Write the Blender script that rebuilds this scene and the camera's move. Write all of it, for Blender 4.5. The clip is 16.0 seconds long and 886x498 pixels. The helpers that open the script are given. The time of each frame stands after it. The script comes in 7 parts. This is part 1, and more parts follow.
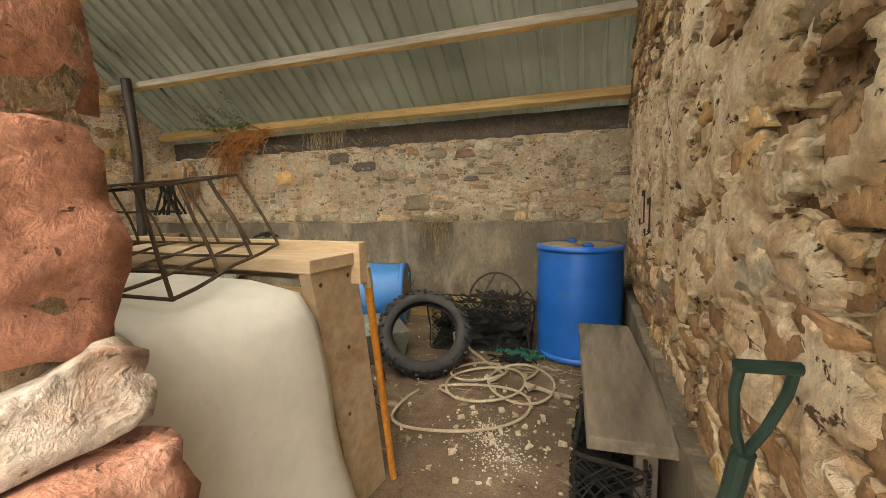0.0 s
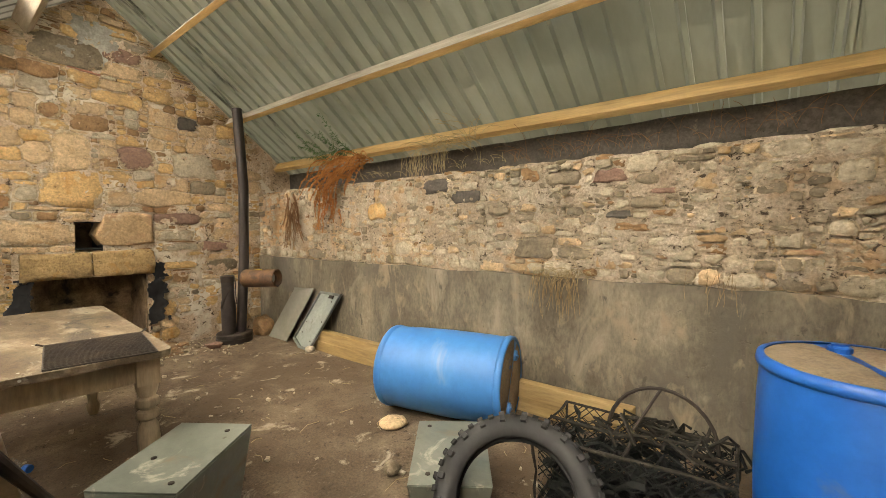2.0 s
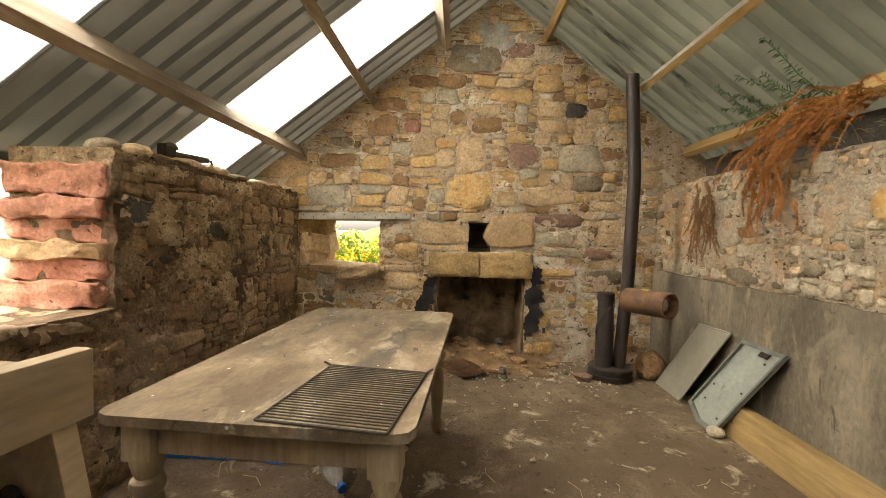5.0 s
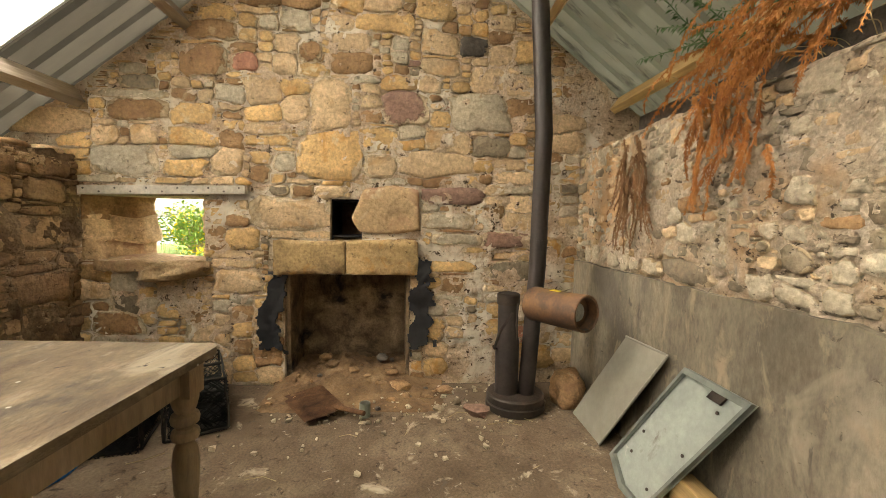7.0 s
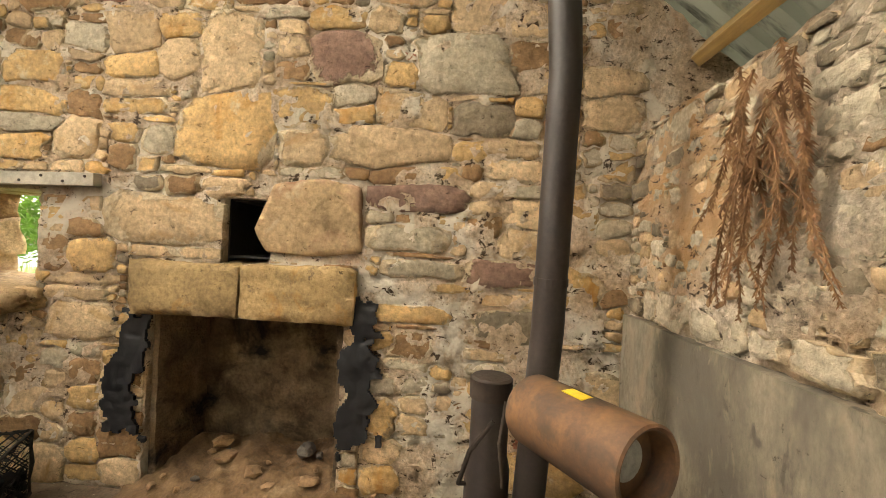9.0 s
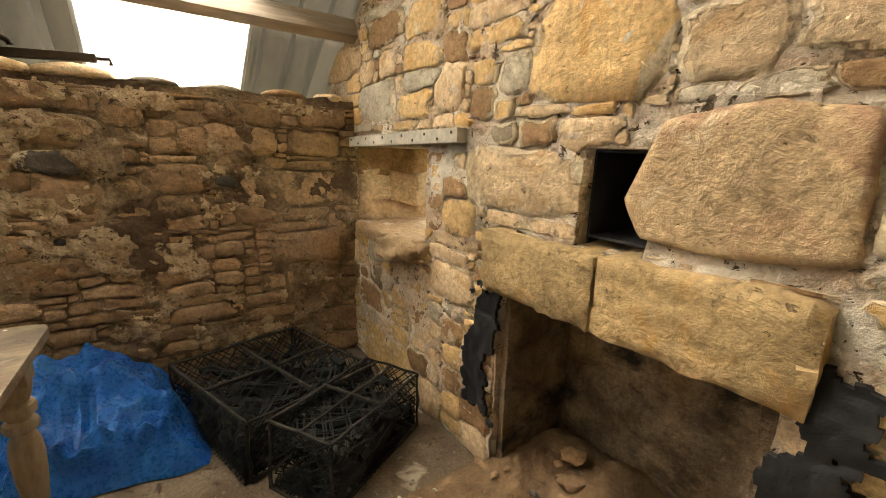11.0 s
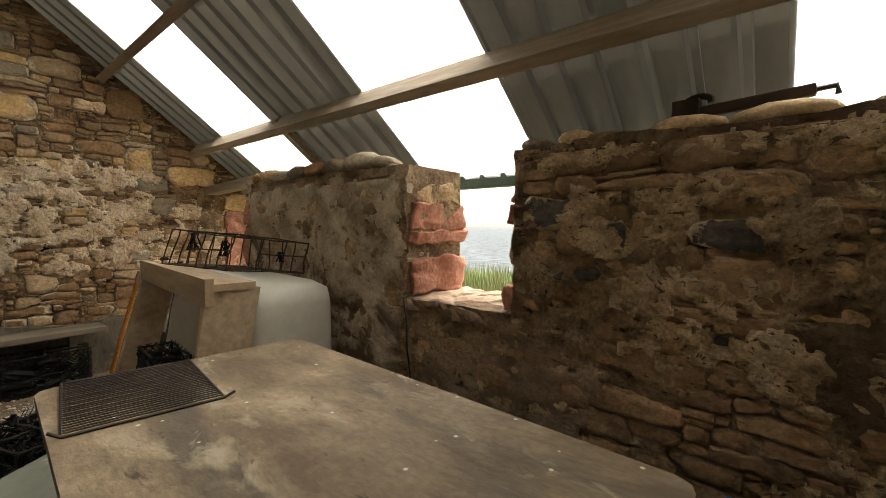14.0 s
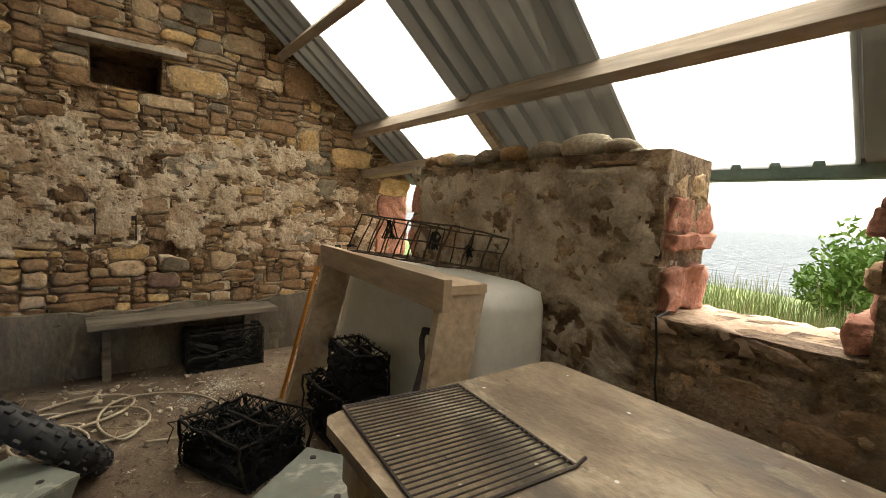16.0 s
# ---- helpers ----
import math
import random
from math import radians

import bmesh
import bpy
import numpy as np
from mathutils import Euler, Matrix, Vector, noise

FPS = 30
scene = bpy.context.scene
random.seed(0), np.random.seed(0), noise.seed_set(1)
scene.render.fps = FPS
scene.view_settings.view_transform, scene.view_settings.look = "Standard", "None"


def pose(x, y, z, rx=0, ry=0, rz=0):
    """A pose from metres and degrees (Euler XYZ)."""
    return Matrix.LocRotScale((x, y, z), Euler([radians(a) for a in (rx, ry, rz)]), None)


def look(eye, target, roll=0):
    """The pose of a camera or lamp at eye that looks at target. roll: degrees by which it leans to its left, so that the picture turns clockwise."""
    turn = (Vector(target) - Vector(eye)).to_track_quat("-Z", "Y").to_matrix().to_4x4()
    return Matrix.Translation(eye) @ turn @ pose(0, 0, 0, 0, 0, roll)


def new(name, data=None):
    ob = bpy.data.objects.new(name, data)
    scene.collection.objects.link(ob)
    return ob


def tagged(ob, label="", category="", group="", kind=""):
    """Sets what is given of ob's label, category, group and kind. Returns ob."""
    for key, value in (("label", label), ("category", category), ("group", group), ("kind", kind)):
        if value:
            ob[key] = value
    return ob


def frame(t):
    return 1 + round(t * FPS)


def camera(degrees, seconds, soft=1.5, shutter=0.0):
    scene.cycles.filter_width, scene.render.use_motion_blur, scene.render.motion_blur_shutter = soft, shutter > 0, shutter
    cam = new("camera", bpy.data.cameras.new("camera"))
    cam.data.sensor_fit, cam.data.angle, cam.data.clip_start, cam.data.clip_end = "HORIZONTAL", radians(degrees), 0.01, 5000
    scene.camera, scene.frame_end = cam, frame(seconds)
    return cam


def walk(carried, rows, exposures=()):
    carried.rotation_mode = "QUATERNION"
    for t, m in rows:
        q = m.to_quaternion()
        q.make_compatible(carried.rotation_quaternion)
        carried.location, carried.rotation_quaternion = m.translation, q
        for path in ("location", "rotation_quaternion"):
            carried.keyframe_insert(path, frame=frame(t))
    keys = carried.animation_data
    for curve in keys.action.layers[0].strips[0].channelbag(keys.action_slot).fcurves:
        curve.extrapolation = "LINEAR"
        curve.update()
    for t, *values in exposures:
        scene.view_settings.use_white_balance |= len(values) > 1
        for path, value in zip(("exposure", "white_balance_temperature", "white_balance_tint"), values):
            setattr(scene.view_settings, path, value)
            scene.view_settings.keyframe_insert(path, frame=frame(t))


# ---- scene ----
# seconds, eye, heading, tilt, lean
PATH = [
    (0.0, -0.318, -0.330, 1.155, 109.70, -6.38, -1.16),
    (0.5, -0.349, -0.075, 1.177, 110.25, -5.93, -1.32),
    (1.0, -0.385, 0.299, 1.198, 110.85, -5.04, -0.73),
    (1.5, -0.513, 0.600, 1.251, 117.57, -3.92, -0.50),
    (2.0, -0.654, 0.921, 1.302, 128.83, -2.89, -0.32),
    (2.5, -0.789, 1.264, 1.345, 140.88, -2.64, 0.78),
    (3.0, -0.948, 1.464, 1.316, 155.29, -3.18, 1.17),
    (3.5, -1.182, 1.593, 1.342, 171.90, -3.33, 0.97),
    (3.7, -1.233, 1.626, 1.329, 178.89, -2.91, 0.66),
    (5.8, -2.197, 1.947, 1.271, 182.47, -2.53, 1.17),
    (6.0, -2.300, 2.048, 1.264, 181.98, -3.25, 0.98),
    (6.5, -2.604, 2.149, 1.204, 178.05, -4.17, 1.05),
    (7.0, -2.872, 2.442, 1.230, 175.96, -3.73, 0.98),
    (7.5, -3.165, 2.758, 1.190, 174.74, -2.50, 1.84),
    (8.0, -3.391, 2.915, 1.119, 174.43, -0.76, 1.86),
    (8.2, -3.556, 2.939, 1.119, 174.60, 0.37, 2.03),
    (10.3, -4.589, 2.911, 1.400, 211.94, -8.78, 3.72),
    (10.5, -4.659, 2.847, 1.397, 218.05, -9.97, 3.43),
    (11.0, -4.870, 2.657, 1.354, 234.63, -12.84, 1.89),
    (11.5, -4.922, 2.470, 1.355, 244.86, -13.58, 0.88),
    (12.0, -4.882, 2.151, 1.382, 254.64, -12.61, 0.16),
    (12.5, -4.774, 1.904, 1.420, 267.24, -10.49, -0.38),
    (13.0, -4.762, 1.726, 1.419, 282.51, -7.08, -0.89),
    (13.5, -4.761, 1.707, 1.313, 297.95, -3.07, 0.06),
    (14.0, -4.673, 1.798, 1.280, 309.63, -2.89, 0.30),
    (14.5, -4.514, 1.935, 1.313, 320.20, -4.67, 1.85),
    (15.0, -4.290, 2.096, 1.318, 330.11, -6.21, 3.63),
    (15.5, -4.016, 2.085, 1.299, 331.50, -6.01, 3.96),
    (16.0, -3.825, 2.061, 1.292, 320.59, -4.77, 3.24),
]
EXPOSURES = [(t, e, 7900 if t < 12 else 7400, 10) for t, e in ((0.0, 2.62), (0.5, 2.83), (2.0, 3.15), (3.5, 3.2), (6.0, 2.92), (7.0, 3.3), (7.5, 3.3), (10.5, 3.65), (11.0, 3.5), (12.0, 3.85), (12.5, 3.75), (13.5, 2.37), (14.5, 2.1), (15.5, 2.12), (16.0, 2.35))]
cam = camera(93.5, 16.0, soft=0.6, shutter=0.0)
walk(cam, [(t, pose(x, y, z, 90 + tilt, 0, head - 90) @ pose(0, 0, 0, 0, 0, lean)) for t, x, y, z, head, tilt, lean in PATH], EXPOSURES)

# ---------------------------------------------------------------- daylight: a bright overcast sky
SUN_EL, SUN_AZ = radians(52), radians(170)
world = bpy.data.worlds.new("overcast")
scene.world = world
world.use_nodes = True
wn, wl = world.node_tree.nodes, world.node_tree.links
wn.clear()
sky = wn.new("ShaderNodeTexSky")
sky.sky_type, sky.sun_disc, sky.sun_elevation, sky.sun_rotation = "NISHITA", False, SUN_EL, SUN_AZ
sky.air_density, sky.dust_density, sky.ozone_density = 1.0, 4.0, 1.0
pale = wn.new("ShaderNodeHueSaturation")
pale.inputs["Saturation"].default_value = 0.22
bg = wn.new("ShaderNodeBackground")
bg.inputs["Strength"].default_value = 0.15
wout = wn.new("ShaderNodeOutputWorld")
wl.new(sky.outputs["Color"], pale.inputs["Color"])
wl.new(pale.outputs["Color"], bg.inputs["Color"])
wl.new(bg.outputs["Background"], wout.inputs["Surface"])
sun_data = bpy.data.lights.new("sun", "SUN")
sun_data.energy, sun_data.angle, sun_data.color = 1.1, radians(50), (1.0, 0.96, 0.9)
sun = new("sun", sun_data)
sun.matrix_world = look((0, 0, 30), (9 * math.sin(SUN_AZ) * -1, -9 * math.cos(SUN_AZ), 30 - 9 * math.tan(SUN_EL)))

# ---------------------------------------------------------------- materials
def ramp_node(nt, fac, stops):
    r = nt.nodes.new("ShaderNodeValToRGB")
    el = r.color_ramp.elements
    while len(el) < len(stops):
        el.new(0.5)
    for e, (p, c) in zip(el, stops):
        e.position, e.color = p, (*c, 1)
    nt.links.new(fac, r.inputs["Fac"])
    return r.outputs["Color"]


def noise_node(nt, scale, detail=5, rough=0.6, stretch=None, warp=0.0, local=False):
    if not isinstance(local, bool):
        src = local
    elif local:
        src = nt.nodes.new("ShaderNodeTexCoord").outputs["Object"]
    else:
        src = nt.nodes.new("ShaderNodeNewGeometry").outputs["Position"]
    if stretch:
        mp = nt.nodes.new("ShaderNodeMapping")
        mp.inputs["Scale"].default_value = stretch
        nt.links.new(src, mp.inputs["Vector"])
        src = mp.outputs["Vector"]
    n = nt.nodes.new("ShaderNodeTexNoise")
    n.inputs["Scale"].default_value, n.inputs["Detail"].default_value = scale, detail
    n.inputs["Roughness"].default_value, n.inputs["Distortion"].default_value = rough, warp
    nt.links.new(src, n.inputs["Vector"])
    return n.outputs["Fac"]


def math_node(nt, op, a, b):
    m = nt.nodes.new("ShaderNodeMath")
    m.operation = op
    for i, v in enumerate((a, b)):
        if isinstance(v, (int, float)):
            m.inputs[i].default_value = v
        else:
            nt.links.new(v, m.inputs[i])
    return m.outputs["Value"]


def mix_node(nt, fac, a, b, mode="MIX"):
    m = nt.nodes.new("ShaderNodeMix")
    m.data_type, m.blend_type = "RGBA", mode
    for sock, v in ((m.inputs[0], fac), (m.inputs[6], a), (m.inputs[7], b)):
        if isinstance(v, (int, float)):
            sock.default_value = v
        elif isinstance(v, tuple):
            sock.default_value = (*v, 1)
        else:
            nt.links.new(v, sock)
    return m.outputs[2]


def surf(name, stops, scale=6.0, detail=6, grain=60.0, grain_amount=0.35, rough=0.9, bump=0.3, bump_scale=25.0, rand=0.0,
         stains=None, metal=0.0, stretch=None, local=False, bump_dist=0.01, bits=None, pits=None, strata=None, smear=None):
    """Colour from two scales of noise, stains (rgb, scale, low, high), random shade per object, and relief."""
    m = bpy.data.materials.new(name)
    m.use_nodes = True
    nt = m.node_tree
    b = nt.nodes["Principled BSDF"]
    if rand:
        info = nt.nodes.new("ShaderNodeObjectInfo").outputs["Random"]
        geo = nt.nodes.new("ShaderNodeNewGeometry")
        info = math_node(nt, "MULTIPLY", math_node(nt, "ADD", info, geo.outputs["Random Per Island"]), 0.5)
        away = nt.nodes.new("ShaderNodeVectorMath")
        away.operation = "SCALE"
        away.inputs[0].default_value = (13.0, 29.0, 41.0)
        nt.links.new(info, away.inputs["Scale"])
        own = nt.nodes.new("ShaderNodeVectorMath")
        nt.links.new(geo.outputs["Position"], own.inputs[0])
        nt.links.new(away.outputs[0], own.inputs[1])
        local = own.outputs[0]
    fac = noise_node(nt, scale, detail, 0.6, stretch, 0.4, local)
    if rand:
        fac = math_node(nt, "ADD", fac, math_node(nt, "MULTIPLY", math_node(nt, "SUBTRACT", info, 0.5), rand))
    col = ramp_node(nt, fac, stops)
    fine = noise_node(nt, grain, 4, 0.7, stretch, 0.0, local)
    shade = ramp_node(nt, fine, [(0.25, (1 - grain_amount,) * 3), (0.75, (1 + grain_amount * 0.6,) * 3)])
    col = mix_node(nt, 1.0, col, shade, "MULTIPLY")
    for rgb, sc, lo, hi in (stains or []):
        mask = ramp_node(nt, noise_node(nt, sc, 5, 0.65, stretch, 0.6, local), [(lo, (0, 0, 0)), (hi, (1, 1, 1))])
        col = mix_node(nt, mask, col, rgb)
    if bits:
        v = nt.nodes.new("ShaderNodeTexVoronoi")
        v.inputs["Scale"].default_value = bits[1]
        nt.links.new(nt.nodes.new("ShaderNodeNewGeometry").outputs["Position"], v.inputs["Vector"])
        mask = ramp_node(nt, v.outputs["Distance"], [(bits[2] * 0.6, (1, 1, 1)), (bits[2], (0, 0, 0))])
        col = mix_node(nt, mask, col, bits[0])
    pit_h = None
    if strata:
        band = noise_node(nt, strata[0] * 0.8, 5, 0.65, (1, 1, 2.2), 0.8, local)
        col = mix_node(nt, 1.0, col, ramp_node(nt, band, [(0.34, (0.84, 0.82, 0.80)), (0.66, (1.10, 1.10, 1.10))]), "MULTIPLY")
    cover = None
    if smear:
        at = nt.nodes.new("ShaderNodeAttribute")
        at.attribute_name = "rim"
        ragged_n = math_node(nt, "ADD", math_node(nt, "MULTIPLY", noise_node(nt, 12, 6, 0.72, None, 0.6), 0.6), math_node(nt, "MULTIPLY", noise_node(nt, 2.6, 3, 0.6), 0.7))
        near_rim = math_node(nt, "MINIMUM", math_node(nt, "MULTIPLY", at.outputs["Fac"], 5.0), 1.0)
        level = math_node(nt, "ADD", math_node(nt, "MULTIPLY", at.outputs["Fac"], 0.62), math_node(nt, "MULTIPLY", math_node(nt, "MULTIPLY", math_node(nt, "SUBTRACT", ragged_n, 0.65), 2.3), near_rim))
        cover = ramp_node(nt, level, [(0.52, (0, 0, 0)), (0.60, (1, 1, 1))])
        lime = ramp_node(nt, noise_node(nt, 5, 6, 0.7, None, 0.3), [(0.35, smear[0]), (0.65, smear[1])])
        col = mix_node(nt, cover, col, mix_node(nt, 1.0, lime, shade, "MULTIPLY"))
    # pits: sunk by bump, with the shade of open gaps painted in as dark colour
    if pits:
        pit_h = ramp_node(nt, noise_node(nt, pits[1], 4, 0.75, (1, 1, 1.5), 0.5, local), [(pits[2], (1, 1, 1)), (pits[3], (0, 0, 0))])
        col = mix_node(nt, pit_h, col, pits[0])
    nt.links.new(col, b.inputs["Base Color"])
    b.inputs["Metallic"].default_value = metal
    rr = ramp_node(nt, fine, [(0.2, (max(rough - 0.12, 0.05),) * 3), (0.8, (min(rough + 0.1, 1),) * 3)])
    nt.links.new(rr, b.inputs["Roughness"])
    if rough > 0.7:
        b.inputs["Specular IOR Level"].default_value = 0.25
    if bump:
        bp = nt.nodes.new("ShaderNodeBump")
        bp.inputs["Strength"].default_value, bp.inputs["Distance"].default_value = bump, bump_dist
        h = math_node(nt, "ADD", noise_node(nt, bump_scale, 6, 0.7, stretch, 0.2, local), math_node(nt, "MULTIPLY", fine, 0.22))
        if strata:
            h = math_node(nt, "ADD", h, math_node(nt, "MULTIPLY", noise_node(nt, strata[0], 5, 0.6, (1, 1, 2.2), 0.6, local), strata[1]))
        if cover:
            h = math_node(nt, "ADD", h, math_node(nt, "MULTIPLY", cover, 0.5))
        if pit_h:
            h = math_node(nt, "SUBTRACT", h, math_node(nt, "MULTIPLY", pit_h, 0.5))
        nt.links.new(h, bp.inputs["Height"])
        nt.links.new(bp.outputs["Normal"], b.inputs["Normal"])
    return m


M = {}
M["mortar_f"] = surf("lime_mortar_warm", [(0.3, (0.44, 0.305, 0.195)), (0.5, (0.64, 0.485, 0.345)), (0.7, (0.77, 0.645, 0.51))], 7, grain=60, grain_amount=0.45, bump=1.0, bump_scale=26, bump_dist=0.04, pits=((0.10, 0.065, 0.038), 17, 0.365, 0.41), stains=[((0.46, 0.30, 0.18), 2.4, 0.58, 0.72), ((0.76, 0.68, 0.56), 2.6, 0.50, 0.60)])
M["mortar_b"] = surf("lime_mortar_pale", [(0.3, (0.39, 0.295, 0.205)), (0.5, (0.55, 0.445, 0.33)), (0.7, (0.67, 0.58, 0.46))], 5, grain=60, grain_amount=0.5, bump=1.0, bump_scale=26, bump_dist=0.045, pits=((0.12, 0.09, 0.062), 17, 0.365, 0.41), stains=[((0.52, 0.32, 0.17), 1.3, 0.50, 0.66), ((0.34, 0.28, 0.22), 5.0, 0.60, 0.70)])
M["mortar_n"] = surf("earth_mortar_dark", [(0.34, (0.17, 0.108, 0.062)), (0.46, (0.29, 0.195, 0.115)), (0.60, (0.46, 0.33, 0.205))], 4, grain=60, grain_amount=0.5, bump=1.0, bump_scale=22, bump_dist=0.045, pits=((0.07, 0.045, 0.028), 20, 0.34, 0.41), stains=[((0.14, 0.085, 0.05), 1.5, 0.52, 0.64), ((0.46, 0.34, 0.21), 5.0, 0.62, 0.70)])
M["mortar_p"] = surf("tan_lime_remnant", [(0.34, (0.37, 0.245, 0.135)), (0.48, (0.52, 0.37, 0.22)), (0.62, (0.66, 0.50, 0.32))], 9, grain=70, grain_amount=0.5, bump=1.0, bump_scale=30, bump_dist=0.035, pits=((0.12, 0.075, 0.042), 18, 0.37, 0.42))
M["mortar_a"] = surf("crumbled_mortar_bed", [(0.36, (0.16, 0.088, 0.046)), (0.48, (0.30, 0.185, 0.10)), (0.60, (0.46, 0.32, 0.19))], 4.5, grain=60, grain_amount=0.5, bump=1.0, bump_scale=34, bump_dist=0.03, pits=((0.06, 0.038, 0.022), 13, 0.37, 0.42), stains=[((0.13, 0.07, 0.04), 2.6, 0.55, 0.68)])
M["mortar_c"] = surf("cream_lime_mortar", [(0.32, (0.46, 0.30, 0.17)), (0.46, (0.68, 0.51, 0.335)), (0.60, (0.83, 0.69, 0.51))], 9, grain=60, grain_amount=0.3, bump=1.0, bump_scale=38, bump_dist=0.028, pits=((0.13, 0.08, 0.045), 14, 0.365, 0.40), stains=[((0.50, 0.32, 0.18), 2.6, 0.56, 0.70), ((0.82, 0.77, 0.68), 3.5, 0.64, 0.70)])
M["apex_cement"] = surf("grey_cement_patch", [(0.34, (0.20, 0.19, 0.16)), (0.48, (0.34, 0.33, 0.29)), (0.62, (0.50, 0.48, 0.43))], 4, grain=50, grain_amount=0.35, bump=0.8, bump_scale=12, bump_dist=0.02)
M["mud_plaster"] = surf("grey_brown_mud_plaster", [(0.34, (0.27, 0.205, 0.14)), (0.48, (0.42, 0.335, 0.24)), (0.62, (0.56, 0.465, 0.345))], 3.2, grain=55, grain_amount=0.35, bump=0.9, bump_scale=8, bump_dist=0.025, stains=[((0.15, 0.10, 0.065), 3.0, 0.54, 0.66), ((0.50, 0.36, 0.22), 6.0, 0.66, 0.74)])
M["mud_dark"] = surf("damp_brown_mud_plaster", [(0.34, (0.18, 0.118, 0.072)), (0.48, (0.27, 0.19, 0.12)), (0.62, (0.37, 0.27, 0.18))], 3.2, grain=55, grain_amount=0.35, bump=1.0, bump_scale=10, bump_dist=0.03, stains=[((0.10, 0.065, 0.04), 3.0, 0.54, 0.66)])
M["render"] = surf("cement_render", [(0.3, (0.11, 0.093, 0.068)), (0.5, (0.18, 0.153, 0.112)), (0.7, (0.27, 0.23, 0.17))], 2.6, grain=45, grain_amount=0.4, bump=0.6, bump_scale=9, bump_dist=0.015, stretch=(1, 1, 0.45), pits=((0.10, 0.085, 0.06), 15, 0.30, 0.36),
                   stains=[((0.115, 0.10, 0.078), 1.6, 0.50, 0.64), ((0.31, 0.265, 0.20), 3.2, 0.56, 0.72), ((0.27, 0.215, 0.15), 8.0, 0.56, 0.68), ((0.09, 0.08, 0.062), 11.0, 0.62, 0.70)])
M["floor"] = surf("dusty_concrete_floor", [(0.3, (0.10, 0.070, 0.045)), (0.5, (0.165, 0.118, 0.078)), (0.7, (0.25, 0.19, 0.13))], 2.6, grain=75, grain_amount=0.5, bump=0.8, bump_scale=16, bump_dist=0.02, pits=((0.07, 0.05, 0.035), 17, 0.33, 0.41),
                  stains=[((0.12, 0.085, 0.055), 1.1, 0.5, 0.62), ((0.44, 0.37, 0.28), 4.5, 0.60, 0.68), ((0.50, 0.44, 0.36), 16.0, 0.66, 0.72), ((0.10, 0.08, 0.06), 14.0, 0.62, 0.7)])
M["earth"] = surf("hearth_earth", [(0.3, (0.11, 0.065, 0.035)), (0.6, (0.24, 0.15, 0.08)), (0.75, (0.36, 0.25, 0.15))], 5, bump=0.9, bump_scale=20, bump_dist=0.02)
M["tin"] = surf("grey_box_profile_sheet", [(0.3, (0.215, 0.217, 0.18)), (0.5, (0.26, 0.262, 0.218)), (0.7, (0.305, 0.305, 0.26))], 1.2, grain=25, grain_amount=0.08, rough=0.42, metal=0.25, bump=0.04, stretch=(1, 0.3, 0.3),
                stains=[((0.20, 0.20, 0.165), 2.2, 0.56, 0.75)])
# seaward copy of the steel sheet, the slope's shade put into a darker base colour
M["tin_front"] = surf("shade_darkened_sheet", [(0.3, (0.11, 0.105, 0.09)), (0.5, (0.145, 0.138, 0.118)), (0.7, (0.19, 0.18, 0.155))], 1.2, grain=25, grain_amount=0.15, rough=0.5, bump=0.04, stretch=(1, 0.3, 0.3))
M["purlin"] = surf("weathered_softwood", [(0.3, (0.31, 0.25, 0.19)), (0.5, (0.44, 0.365, 0.285)), (0.7, (0.54, 0.465, 0.38))], 3, grain=30, bump=0.25, bump_scale=30, stretch=(0.12, 1, 1), rough=0.75,
                   stains=[((0.22, 0.15, 0.09), 5, 0.66, 0.74)])
M["purlin_y"] = surf("yellow_softwood", [(0.3, (0.40, 0.25, 0.09)), (0.5, (0.55, 0.36, 0.15)), (0.7, (0.62, 0.44, 0.22))], 3, grain=30, bump=0.2, bump_scale=30, stretch=(0.12, 1, 1), rough=0.7,
                     stains=[((0.28, 0.17, 0.08), 5, 0.66, 0.74)])
M["pine"] = surf("new_sawn_pine", [(0.3, (0.36, 0.24, 0.13)), (0.5, (0.48, 0.36, 0.235)), (0.7, (0.58, 0.46, 0.32))], 3, grain=26, bump=0.15, bump_scale=30, stretch=(0.15, 1, 1), rough=0.7, stains=[((0.24, 0.15, 0.08), 4, 0.60, 0.74), ((0.46, 0.38, 0.27), 3, 0.56, 0.70)])
M["grass"] = surf("meadow_ground", [(0.3, (0.05, 0.085, 0.02)), (0.5, (0.09, 0.15, 0.035)), (0.7, (0.16, 0.22, 0.06))], 3, bump=0.6, bump_scale=30)
def pal(name, c, spread=0.28, **k):
    lo, hi = [tuple(x * f for x in c) for f in (1 - spread, 1 + spread)]
    k = {"scale": 5.0, "grain": 42, "grain_amount": 0.46, "bump": 1.0, "bump_scale": 18, "bump_dist": 0.018, "rand": 0.55, "pits": (tuple(x * 0.35 for x in c), 24, 0.31, 0.365), "strata": (7, 0.45), "smear": ((0.38, 0.27, 0.155), (0.74, 0.61, 0.43)), **k}
    return surf(name, [(0.2, lo), (0.5, c), (0.8, hi)], **k)
M["yellow"] = pal("yellow_sandstone", (0.63, 0.42, 0.20), stains=[((0.50, 0.25, 0.06), 4.5, 0.56, 0.72), ((0.66, 0.56, 0.38), 8, 0.60, 0.70), ((0.26, 0.16, 0.09), 11, 0.66, 0.74)])
M["buff"] = pal("buff_sandstone", (0.63, 0.46, 0.285), stains=[((0.44, 0.26, 0.11), 4, 0.57, 0.72), ((0.30, 0.21, 0.13), 11, 0.66, 0.74)])
